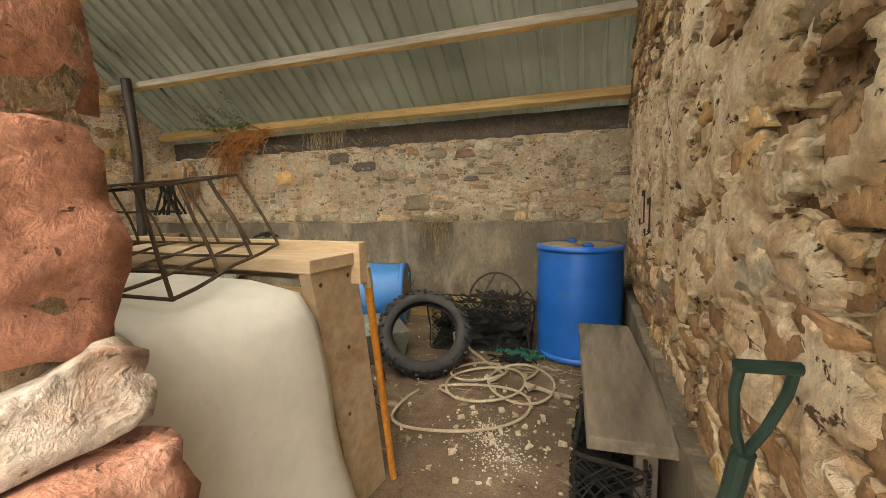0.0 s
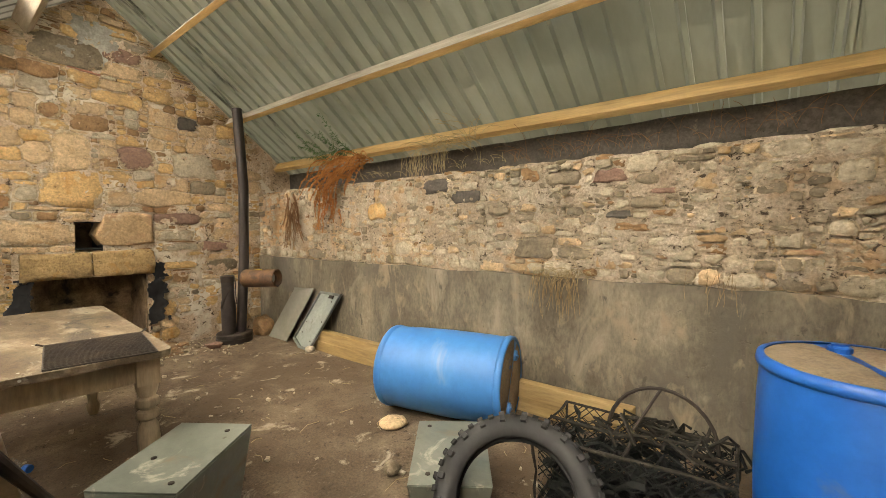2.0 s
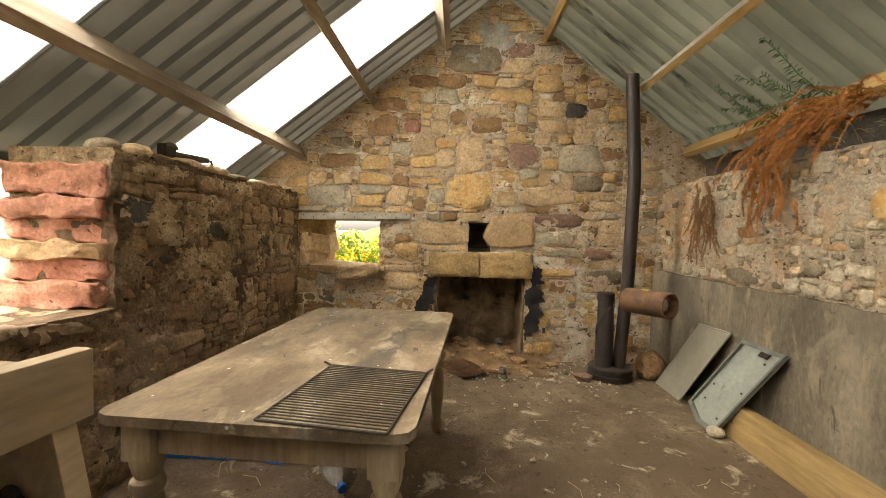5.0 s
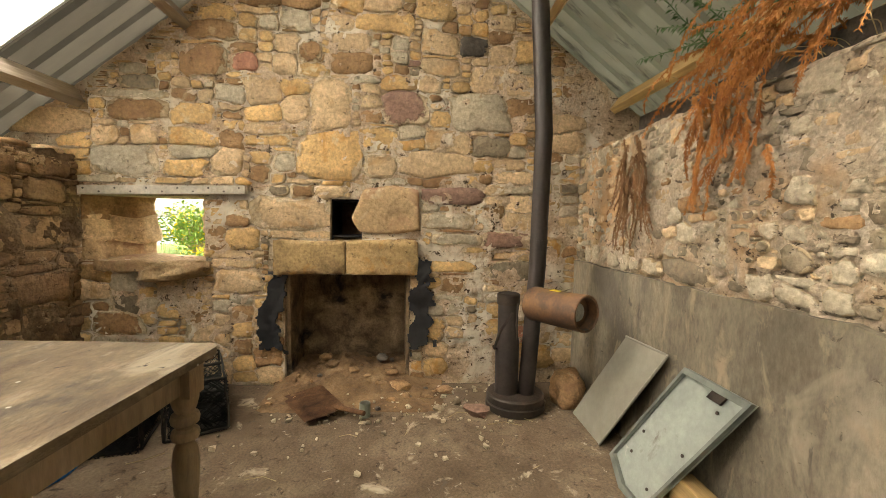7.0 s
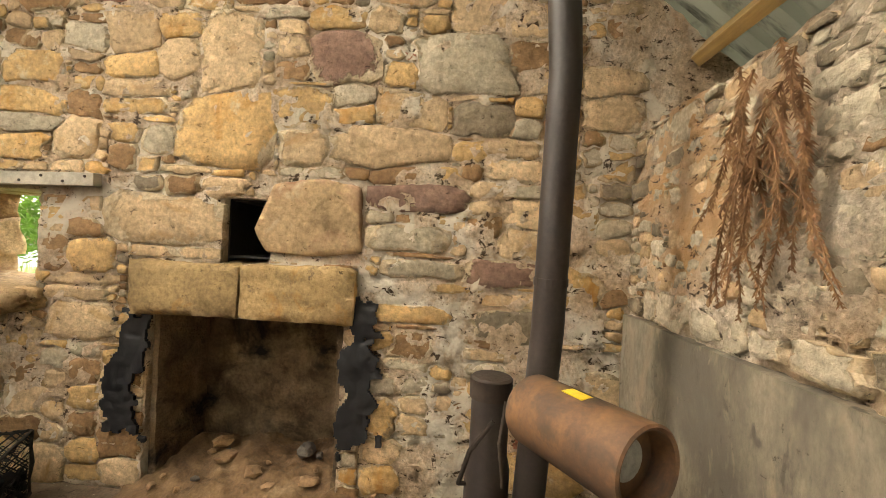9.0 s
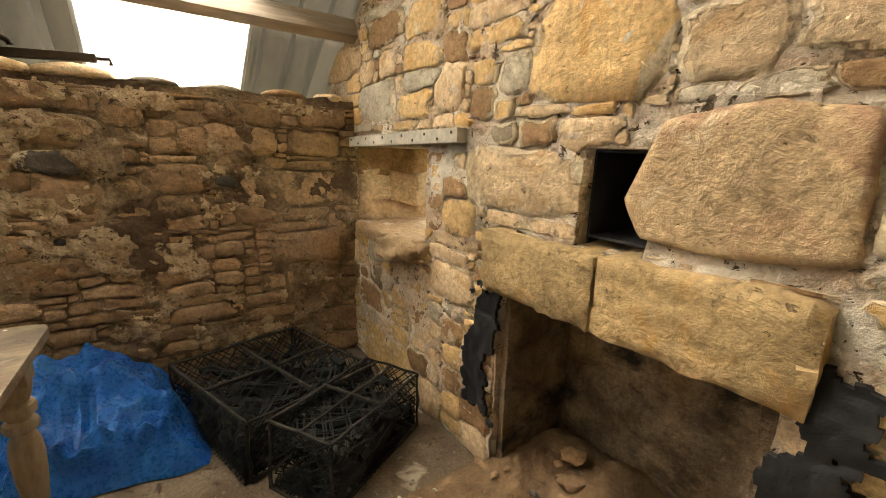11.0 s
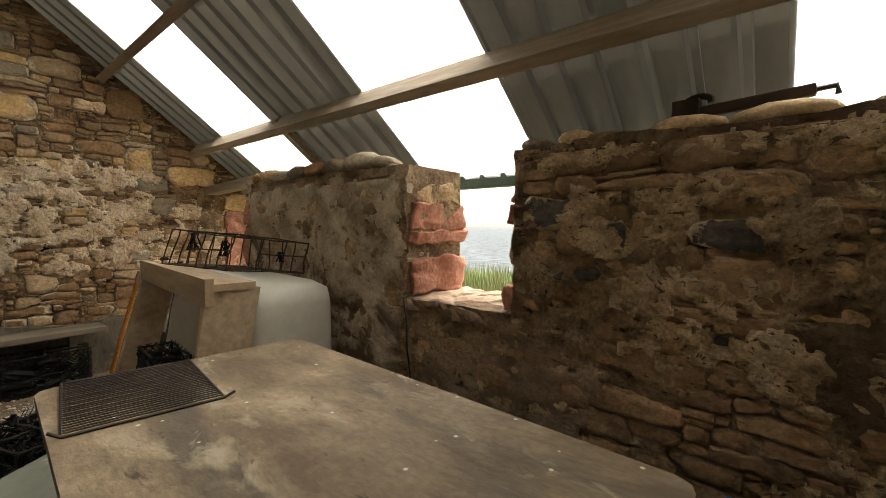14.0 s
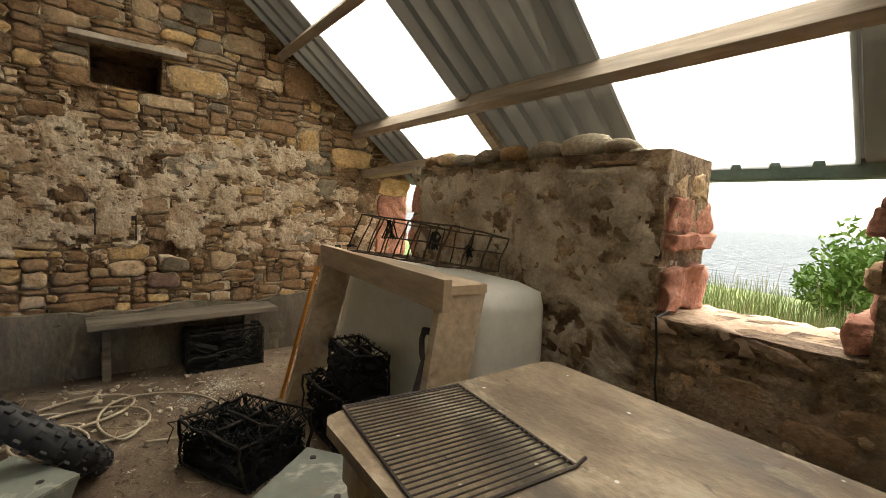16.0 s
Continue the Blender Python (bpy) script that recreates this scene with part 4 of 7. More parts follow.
# ---------------------------------------------------------------- blue drums
def drum(name, m, mat, label, dusty):
    d = thing(name, m, label, "drum", "plastic drums")
    bm = bmesh.new()
    lathe_bm(bm, [(0, 0.012), (0.25, 0.012), (0.262, 0.0), (0.278, 0.004), (0.283, 0.03), (0.283, 0.09), (0.288, 0.2), (0.292, 0.45), (0.288, 0.72), (0.283, 0.84), (0.279, 0.878), (0.270, 0.886), (0, 0.886)], 48)
    part("drum_body", bm, M[mat], d, smooth=True)
    for z0, r in ((0.866, 0.290), (0.022, 0.287)):
        bm = bmesh.new()
        lathe_bm(bm, [(r - 0.02, z0 - 0.018), (r, z0 - 0.016), (r + 0.004, z0), (r, z0 + 0.026), (r - 0.012, z0 + 0.03), (r - 0.02, z0 + 0.028)], 48)
        part("rim", bm, M[mat], d, smooth=True)
    bm = bmesh.new()
    ring = []
    for rr in (0.0, 0.07, 0.14, 0.20, 0.245, 0.268):
        row = []
        for j in range(40):
            a = 2 * math.pi * j / 40
            x, y = rr * math.cos(a), rr * math.sin(a)
            groove = 0.02 * math.exp(-(x / 0.035) ** 2)
            row.append(bm.verts.new((x, y, 0.902 - groove - 0.012 * (rr / 0.268) ** 4)))
        ring.append(row)
    for A, B in zip(ring, ring[1:]):
        for j in range(40):
            bm.faces.new((A[j], A[(j + 1) % 40], B[(j + 1) % 40], B[j]))
    bmesh.ops.remove_doubles(bm, verts=bm.verts, dist=1e-4)
    lid = part("lid", bm, M["dust"] if dusty else M[mat], d, "dust-covered drum head" if dusty else "", True)
    for y in (-0.17, 0.17):
        bm = bmesh.new()
        lathe_bm(bm, [(0, 0.878), (0.036, 0.878), (0.036, 0.905), (0.030, 0.910), (0.0, 0.910)], 16, (0, y, 0))
        box_bm(bm, (0, y, 0.912), (0.05, 0.012, 0.012), None, 0.002)
        part("bung", bm, M[mat], lid)
    return d


drum("blue_drum", pose(-0.40, 2.90, 0.002, 0, 0, 20) @ Matrix.Diagonal((1.06, 1.06, 0.93, 1)), "blue", "upright bright blue plastic drum with a dusty head", True)
drum("blue_drum", pose(-2.86, 3.07, 0.292, 0, 90, 15) @ pose(0, 0, 0, 0, 0, 60), "blue_faded", "faded blue plastic drum lying on its side", True)


# ---------------------------------------------------------------- steel boxes, tyre
def steel_box(m, label):
    b = thing("steel_box", m, label, "box", "steel boxes")
    bm = bmesh.new()
    vs = box_bm(bm, (0, 0, 0.18), (0.56, 0.37, 0.36), None, 0.0)
    for v in bm.verts:
        if v.co.z < 0.1:
            v.co.x, v.co.y = v.co.x * 0.84 + 0.02, v.co.y * 0.80
    bmesh.ops.bevel(bm, geom=bm.edges[:], offset=0.006, segments=2, affect="EDGES")
    part("box_shell", bm, M["galv"], b)
    bm = bmesh.new()
    box_bm(bm, (0, 0, 0.362), (0.555, 0.365, 0.006), None, 0.002)
    part("box_top", bm, M["galv"], b, "scuffed top with flaking paint")
    for x, y in ((-0.2, 0.1), (0.05, -0.08), (0.22, 0.12)):
        bm = bmesh.new()
        lathe_bm(bm, [(0, 0), (0.012, 0), (0.012, 0.004), (0, 0.005)], 10, (x, y, 0.365))
        part("rivet", bm, M["dark_rust"], b)
    return b


steel_box(pose(-1.86, 2.47, 0.002, 0, 0, 127) @ Matrix.Diagonal((1.04, 0.97, 0.64, 1)), "grey-green painted steel box beside the tyre")
steel_box(pose(-2.61, 1.56, 0.002, 0, 0, -54) @ Matrix.Diagonal((0.96, 0.96, 0.97, 1)), "grey-green painted steel box near the table")

tyre = thing("motorcycle_tyre", pose(0, 0, 0), "knobbly black motorcycle tyre leaning on a steel box", "tyre")
TR, TW = 0.275, 0.048
up = Vector((-0.30, 0.62, 0.73)).normalized()
side = Vector((0.90, 0.435, 0.0)).normalized()
side = (side - up * side.dot(up)).normalized()
nrm = side.cross(up)
cen = Vector((-1.31, 2.09, 0.0)) + up * (TR + TW + 0.012) + Vector((0, 0, 0.012))
def ty(a, r, w):
    return cen + (side * math.cos(a) + up * math.sin(a)) * r + nrm * w
bm = bmesh.new()
prof = [(-0.052, -0.028), (-0.046, -0.04), (-0.01, -0.056), (0.025, -0.05), (0.042, -0.03), (0.048, 0.0), (0.042, 0.03), (0.025, 0.05), (-0.01, 0.056), (-0.046, 0.04), (-0.052, 0.028), (-0.044, 0.024), (-0.008, 0.044), (0.022, 0.038), (0.034, 0.0), (0.022, -0.038), (-0.008, -0.044), (-0.044, -0.024)]
N = 56
rings = [[bm.verts.new(ty(2 * math.pi * i / N, TR + r, w)) for r, w in prof] for i in range(N)]
for i in range(N):
    A, B = rings[i], rings[(i + 1) % N]
    for j in range(len(prof)):
        k = (j + 1) % len(prof)
        bm.faces.new((A[j], A[k], B[k], B[j]))
bmesh.ops.recalc_face_normals(bm, faces=bm.faces)
part("carcass", bm, M["rubber"], tyre, smooth=True)
knob = bmesh.new()
box_bm(knob, (0, 0, 0), (0.024, 0.026, 0.018), None, 0.003)
knob_me = bpy.data.meshes.new("tread_knob")
knob.to_mesh(knob_me)
knob.free()
knob_me.materials.append(M["rubber"])
for i in range(42):
    a = 2 * math.pi * i / 42
    rad = side * math.cos(a) + up * math.sin(a)
    tan = nrm.cross(rad)
    for w, lean in (((-0.036, -0.75), (0.036, 0.75)) if i % 2 else ((-0.016, -0.2), (0.016, 0.2), (0.05, 1.25), (-0.05, -1.25))):
        o = (rad * math.cos(lean) + nrm * math.sin(lean)).normalized()
        k = new("tread_knob", knob_me)
        rr = 0.049 - 0.032 * (abs(w) / 0.05) ** 2.2
        s = o.cross(tan)
        m = Matrix((tan, s, o)).transposed().to_4x4()
        m.translation = ty(a, TR + rr, w) + o * 0.004
        k.matrix_world = m
        k.parent = tyre


# ---------------------------------------------------------------- lobster pots: rod frames under dark net
def creel(m, sx, sy, sz, label, seed, arch=False, torn=False):
    rnd = random.Random(seed)
    c = thing("lobster_pot", m, label, "lobster pot", "lobster pots")
    X, Y = sx / 2, sy / 2
    cor = [(a + rnd.uniform(-0.025, 0.025), b + rnd.uniform(-0.02, 0.02)) for a, b in ((-X, -Y), (X, -Y), (X, Y), (-X, Y))]
    sway = 0.035 if torn else 0.016
    head = [Vector((a + rnd.uniform(-sway, sway), b + rnd.uniform(-sway, sway), sz + rnd.uniform(-1.2, 0.3) * sway)) for a, b in cor]

    def bent(p, q, name, r=0.0065):
        p, q = Vector(p), Vector(q)
        pts = [p.lerp(q, i / 4) + Vector((rnd.uniform(-1, 1), rnd.uniform(-1, 1), rnd.uniform(-1, 0.4))) * (sway * 0.4 * math.sin(math.pi * i / 4)) for i in range(5)]
        bm = bmesh.new()
        tube_bm(bm, [Vector((v.x, v.y, max(v.z, 0.008))) for v in pts], [r * rnd.uniform(0.8, 1.5) for _ in pts], 6)
        part(name, bm, M["pot_wrap"], c)
    for i in range(4):
        bent((*cor[i], 0.012), (*cor[(i + 1) % 4], 0.012), "frame_bar")
        bent(head[i], head[(i + 1) % 4], "frame_bar")
        bent((*cor[i], 0.012), head[i], "frame_post")
    bent((head[0] + head[1]) / 2, (head[2] + head[3]) / 2, "middle_bar", 0.0075)
    bent((head[1] + head[2]) / 2, (head[3] + head[0]) / 2, "middle_bar", 0.0075)
    bm = bmesh.new()
    step = 0.026

    def ribbon(p, q, w, n):
        d = (q - p).cross(n).normalized() * w
        f = [bm.verts.new(v) for v in (p - d, p + d, q + d, q - d)]
        bm.faces.new(f)

    def panel(o, u, v, lu, lv, n):
        k = int((lu + lv) / step)
        for i in range(k):
            s = i * step + rnd.uniform(-0.012, 0.012)
            if rnd.random() < (0.45 if torn else 0.15):
                continue
            for flip in (0, 1):
                a = (max(0, s - lv), min(s, lv))
                b = (min(s, lu), max(0, s - lu))
                if flip:
                    a, b = (lu - a[0], a[1]), (lu - b[0], b[1])
                sag = [n * (-0.02 * math.sin(math.pi * t[0] / lu) * math.sin(math.pi * t[1] / lv)) for t in (a, b)]
                mid = ((a[0] + b[0]) / 2, (a[1] + b[1]) / 2)
                ms = (n + Vector((rnd.uniform(-0.6, 0.6), rnd.uniform(-0.6, 0.6), rnd.uniform(-0.6, 0.6)))) * (-0.04 * math.sin(math.pi * mid[0] / lu) * math.sin(math.pi * mid[1] / lv))
                P, Q, R = o + u * a[0] + v * a[1] + sag[0], o + u * mid[0] + v * mid[1] + ms, o + u * b[0] + v * b[1] + sag[1]
                for p, q in ((P, Q), (Q, R)):
                    if (p - q).length > 1e-4:
                        ribbon(p, q, 0.0028, n)
    ux, uy, uz = Vector((1, 0, 0)), Vector((0, 1, 0)), Vector((0, 0, 1))
    panel(Vector((-X, -Y, 0)), ux, uz, sx, sz, -uy)
    panel(Vector((-X, Y, 0)), ux, uz, sx, sz, uy)
    panel(Vector((-X, -Y, 0)), uy, uz, sy, sz, -ux)
    panel(Vector((X, -Y, 0)), uy, uz, sy, sz, ux)
    panel(Vector((-X, -Y, sz * 0.8)), ux, uy, sx, sy, uz)
    part("netting", bm, M["net"], c)
    bm = bmesh.new()
    for i in range(64):
        a = rnd.uniform(0, 6.28)
        pts = []
        p = Vector((rnd.uniform(-X, X) * 0.8, rnd.uniform(-Y, Y) * 0.8, rnd.uniform(0.03, sz * 0.6)))
        for k in range(7):
            p = p + Vector((math.cos(a), math.sin(a), 0)) * 0.07 + Vector((0, 0, rnd.uniform(-0.03, 0.03)))
            p.x, p.y, p.z = max(-X * 0.9, min(X * 0.9, p.x)), max(-Y * 0.9, min(Y * 0.9, p.y)), max(0.02, min(sz * 0.85, p.z))
            a += rnd.uniform(-0.9, 0.9)
            pts.append(p.copy())
        tube_bm(bm, pts, rnd.choice((0.004, 0.007, 0.012, 0.024)), 5)
    part("tangled_net", bm, M["net"], c, "bundled black net inside the pot")
    bm = bmesh.new()
    box_bm(bm, (0, 0, 0.016), (sx * 0.96, sy * 0.94, 0.02), None, 0.004)
    part("base_slats", bm, M["net"], c)
    if torn:
        bm = bmesh.new()
        for i in range(70):
            p = Vector((rnd.uniform(-X, X) * 1.02, rnd.uniform(-Y, Y) * 1.02, sz * rnd.uniform(0.75, 1.02)))
            pts = [p]
            for k in range(4):
                pts.append(pts[-1] + Vector((rnd.uniform(-0.05, 0.05), rnd.uniform(-0.05, 0.05), rnd.uniform(-0.07, 0.025))))
            tube_bm(bm, [Vector((q.x, q.y, max(q.z, 0.02))) for q in pts], rnd.choice((0.003, 0.005, 0.008)), 5)
        part("torn_net", bm, M["net"], c, "ragged black net over the frame")
    if arch:
        bm = bmesh.new()
        tube_bm(bm, [Vector((0.22 * math.cos(t * math.pi / 14) + 0.1, 0.02, sz + 0.24 * math.sin(t * math.pi / 14))) for t in range(15)], 0.009, 6)
        tube_bm(bm, [Vector((0.1, 0.02, sz + 0.24)), Vector((0.0, -0.06, sz + 0.06))], 0.007, 6)
        part("hoop", bm, M["dark_rust"], c, "bare bent iron hoop")
        bm = bmesh.new()
        for i in range(30):
            a = Vector((rnd.uniform(-0.12, 0.3), rnd.uniform(-0.1, 0.12), sz + rnd.uniform(0.0, 0.04)))
            tube_bm(bm, [a, a + Vector((rnd.uniform(-0.1, 0.1), rnd.uniform(-0.06, 0.06), rnd.uniform(0.0, 0.09))), a + Vector((rnd.uniform(-0.12, 0.12), rnd.uniform(-0.1, 0.1), 0.0))], 0.007, 5)
        part("weedy_net", bm, M["pot_wrap"], c, "frayed weedy net heaped on top")
    return c


creel(pose(-1.14, 2.92, 0, 0, 0, 6), 0.76, 0.44, 0.34, "black netted lobster pot with a bare hoop", 3, arch=True, torn=True)
creel(pose(-1.68, 1.52, 0, 0, 0, 28), 0.48, 0.34, 0.25, "small dark lobster pot with torn netting on the floor", 4, torn=True)
creel(pose(-1.66, 1.00, 0, 0, 0, -4), 0.50, 0.22, 0.30, "dark lobster pot standing under the cradle rail", 5, torn=True)
creel(pose(-1.78, 0.96, 0.30, 0, 0, -6), 0.40, 0.20, 0.24, "small dark lobster pot stacked on another by the cradle", 9)
creel(pose(-5.29, 0.60, 0, 0, 0, 16), 0.66, 0.70, 0.30, "large black lobster pot in the wall corner", 6)
creel(pose(-5.51, 1.10, 0, 0, 0, 29), 0.61, 0.30, 0.31, "black lobster pot beside the hearth", 7)
creel(pose(-0.24, 1.32, 0, 0, 0, 88), 0.55, 0.25, 0.30, "dark lobster pot pushed under the bench", 8)

# ---------------------------------------------------------------- bench, spades, pole
bench = thing("plank_bench", pose(-0.215, 1.545, -0.02, 0, 0, 3), "grey weathered plank bench along the gable wall", "bench")
bm = bmesh.new()
box_bm(bm, (0, 0, 0.447), (0.27, 1.22, 0.042), None, 0.006, 0.003)
part("seat", bm, M["grey_wood"], bench)
for y in (-0.42, 0.5):
    bm = bmesh.new()
    box_bm(bm, (0.06, y, 0.223), (0.07, 0.05, 0.405), None, 0.005)
    part("leg", bm, M["grey_wood"], bench)


def spade(m, label, shaft_mat, blade_mat, h=0.95, grip_mat=None, gw=0.058):
    s = thing("spade", m, label, "spade", "spades")
    bm = bmesh.new()
    tube_bm(bm, [(0, 0, 0.22), (0, 0, 0.5), (0, 0.0, h - 0.14)], [0.018, 0.016, 0.3 * gw + 0.006], 10)
    part("shaft", bm, M[shaft_mat], s, smooth=2)
    bm = bmesh.new()
    tube_bm(bm, [(0, 0, h - 0.15), (-gw * 0.6, 0, h - 0.10), (-gw, 0, h - 0.04), (-gw, 0, h)], gw * 0.22, 8)
    tube_bm(bm, [(0, 0, h - 0.15), (gw * 0.6, 0, h - 0.10), (gw, 0, h - 0.04), (gw, 0, h)], gw * 0.22, 8)
    tube_bm(bm, [(-gw - 0.006, 0, h), (gw + 0.006, 0, h)], gw * 0.28, 10)
    part("grip", bm, M[grip_mat or shaft_mat], s, smooth=2)
    bm = bmesh.new()
    outline = [(-0.09, 0.27), (0.09, 0.27), (0.092, 0.10), (0.07, 0.03), (0.0, 0.0), (-0.07, 0.03), (-0.092, 0.10)]
    f = bm.faces.new([bm.verts.new((x, 0.012 - 0.02 * (1 - (x / 0.1) ** 2), z)) for x, z in outline])
    bmesh.ops.solidify(bm, geom=[f], thickness=0.004)
    tube_bm(bm, [(0, 0.0, 0.16), (0, 0, 0.30)], [0.016, 0.021], 8)
    part("blade", bm, M[blade_mat], s)
    return s


spade(pose(-0.175, 0.50, 0.006) @ Vector((0, 0, 1)).rotation_difference(Vector((0.075, -0.19, 0.90))).to_matrix().to_4x4() @ pose(0, 0, 0, 0, 0, 12), "dark green handled spade leaning on the gable wall", "spade_green", "dark_rust", 0.95, gw=0.033)
spade(pose(-2.62, 1.36, 0.004) @ Vector((0, 0, 1)).rotation_difference(Vector((0.19, -0.43, 0.78))).to_matrix().to_4x4() @ pose(0, 0, 0, 0, 0, 15), "rusty iron shovel with a D grip leaning in the cradle", "dark_rust", "rust", 0.90)
pole = thing("tool_pole", CRADLE, "orange fibreglass tool pole leaning on the cradle", "pole")
part("pole_shaft", rods([((-1.06, 1.335, 0.02), (-0.975, 1.09, 0.90))], 0.014, 10), M["orange"], pole)
part("pole_end", rods([((-0.975, 1.09, 0.90), (-0.970, 1.07, 0.97))], 0.017, 10), M["leg_wood"], pole, "bare wooden pole end")

# ---------------------------------------------------------------- rope and net scraps
rope = thing("rope_coil", pose(0, 0, 0), "loose cream rope lying in loops on the floor", "rope")
def loop_pts(cx, cy, rx, ry, rot, n=40, a0=0.0, turns=1.0, wob=0.04, seed=0):
    out = []
    for i in range(n + 1):
        a = a0 + turns * 2 * math.pi * i / n
        k = 1 + wob * 4 * noise.noise(Vector((math.cos(a) * 1.2, math.sin(a) * 1.2, seed)))
        x, y = rx * k * math.cos(a), ry * k * math.sin(a)
        out.append(Vector((cx + x * math.cos(rot) - y * math.sin(rot), cy + x * math.sin(rot) + y * math.cos(rot), 0.016 + 0.006 * (1 + math.sin(3 * a + seed)))))
    return out
strand = loop_pts(-0.98, 1.80, 0.40, 0.28, 0.5, turns=1.0, a0=2.0, seed=1) + loop_pts(-0.92, 2.12, 0.30, 0.24, 1.0, turns=1.6, a0=2.4, seed=2) + loop_pts(-0.72, 2.20, 0.22, 0.30, 0.2, turns=1.5, a0=0.4, seed=3) + loop_pts(-1.02, 2.28, 0.20, 0.14, 0.6, turns=1.2, a0=5.0, seed=5)
bm = bmesh.new()
smooth = []
for i in range(len(strand)):
    seg = strand[max(0, i - 2):i + 3]
    smooth.append(sum(seg, Vector()) / len(seg))
tube_bm(bm, smooth, 0.008, 7)
part("rope_strand", bm, M["rope"], rope, smooth=True)
bm = bmesh.new()
tube_bm(bm, [Vector(p) for p in ((-0.85, 2.30, 0.02), (-1.0, 2.45, 0.02), (-1.13, 2.47, 0.10), (-1.20, 2.50, 0.22), (-1.28, 2.56, 0.18), (-1.27, 2.58, 0.05), (-1.2, 2.55, 0.015))], 0.0095, 7)
part("rope_end", bm, M["rope"], rope, "knotted rope end over the tyre", True)
bm = bmesh.new()
tube_bm(bm, [Vector(p) for p in ((-0.66, 2.08, 0.03), (-0.62, 2.10, 0.05), (-0.64, 2.14, 0.03), (-0.68, 2.12, 0.05), (-0.66, 2.08, 0.045), (-0.60, 2.12, 0.03), (-0.52, 2.1, 0.02), (-0.40, 2.08, 0.016))], 0.012, 7)
part("knot", bm, M["rope"], rope, smooth=True)
scrap = thing("net_scrap", pose(-0.80, 2.66, 0), "torn teal and black net scrap on the floor", "net")
for mat, n, lab in (("teal", 34, "teal twine"), ("net", 30, "black twine")):
    bm = bmesh.new()
    for i in range(n):
        a = Vector((random.gauss(0, 0.08), random.gauss(0, 0.05) + (0.0 if mat == "teal" else -0.08), 0.012))
        tube_bm(bm, [a, a + Vector((random.uniform(-0.07, 0.07), random.uniform(-0.05, 0.05), random.uniform(0.005, 0.05))), a + Vector((random.uniform(-0.1, 0.1), random.uniform(-0.07, 0.07), 0.0))], 0.006, 5)
    tagged(part("twine", bm, M[mat], scrap), lab, kind="stuff")

# ---------------------------------------------------------------- stove remains with its long flue
SX, SY = -5.55, 3.13
stove = thing("stove_flue", pose(SX, SY, 0), "dark rusty stove base with a tall flue pipe", "stove")
bm = bmesh.new()
lathe_bm(bm, [(0, 0), (0.185, 0), (0.195, 0.012), (0.195, 0.05), (0.185, 0.056), (0.19, 0.062), (0.19, 0.10), (0.18, 0.11), (0, 0.112)], 40)
part("base", bm, M["dark_rust"], stove, smooth=2)
bm = bmesh.new()
lathe_bm(bm, [(0, 0.11), (0.076, 0.11), (0.078, 0.45), (0.066, 0.50), (0.066, 0.70), (0, 0.70)], 24, (0.005, -0.062, 0))
part("side_cylinder", bm, M["pipe"], stove, smooth=2)
bm = bmesh.new()
lathe_bm(bm, [(0, 0.70), (0.074, 0.70), (0.074, 0.765), (0.066, 0.772), (0, 0.772)], 24, (0.005, -0.062, 0))
part("cylinder_cap", bm, M["dark_rust"], stove, smooth=2)
bm = bmesh.new()
tube_bm(bm, [(0.03, 0.065, 0.11), (0.05, 0.11, 0.95), (0.07, 0.12, 1.8), (0.09, 0.06, 2.66)], 0.054, 20)
part("flue_pipe", bm, M["pipe"], stove, "tall brown-black flue pipe", 2)
bm = bmesh.new()
tube_bm(bm, [(0.053, 0.112, 1.10), (0.054, 0.112, 1.125)], 0.057, 20)
part("flue_joint", bm, M["pipe"], stove)
ax = Vector((0.87, 0.48, 0.02)).normalized()
c0 = Vector((0.20, 0.04, 0.745))
bm = bmesh.new()
wv = ax.orthogonal().normalized()
prof = [(0.0, 0.0), (0.09, 0.0), (0.098, 0.01), (0.102, 0.02), (0.102, 0.40), (0.096, 0.405), (0.088, 0.40), (0.086, 0.34), (0.0, 0.34)]
q = Vector((0, 0, 1)).rotation_difference(ax).to_matrix()
lathe_bm(bm, prof, 32, c0, q)
part("blower_barrel", bm, M["barrel_rust"], stove, "rusty horizontal barrel with an open end", 2)
bm = bmesh.new()
lathe_bm(bm, [(0, 0), (0.05, 0), (0.05, 0.003), (0, 0.003)], 24, c0 + ax * 0.342, q)
part("end_disc", bm, M["grey_label"], stove, "pale round label inside the barrel")
bm = bmesh.new()
lab = c0 + ax * 0.20 + Vector((0, 0, 0.101))
box_bm(bm, lab + Vector((0.0, -0.012, 0)), (0.07, 0.04, 0.003), Matrix.Rotation(math.atan2(ax.y, ax.x), 3, "Z"), 0.0)
part("sticker", bm, M["yellow_label"], stove, "small yellow sticker")
bm = bmesh.new()
tube_bm(bm, [(0.02, -0.13, 0.40), (0.06, -0.16, 0.42), (0.10, -0.13, 0.55), (0.12, -0.06, 0.66)], 0.008, 7)
tube_bm(bm, [(0.12, -0.02, 0.45), (0.14, -0.04, 0.6), (0.10, -0.02, 0.72)], 0.006, 7)
part("bent_rod", bm, M["dark_rust"], stove)


# ---------------------------------------------------------------- sheet metal leaning on the back wall
def slab_of(corners, th):
    bm = bmesh.new()
    f = bm.faces.new([bm.verts.new(c) for c in corners])
    bm.normal_update()
    bmesh.ops.solidify(bm, geom=[f], thickness=th)
    return bm


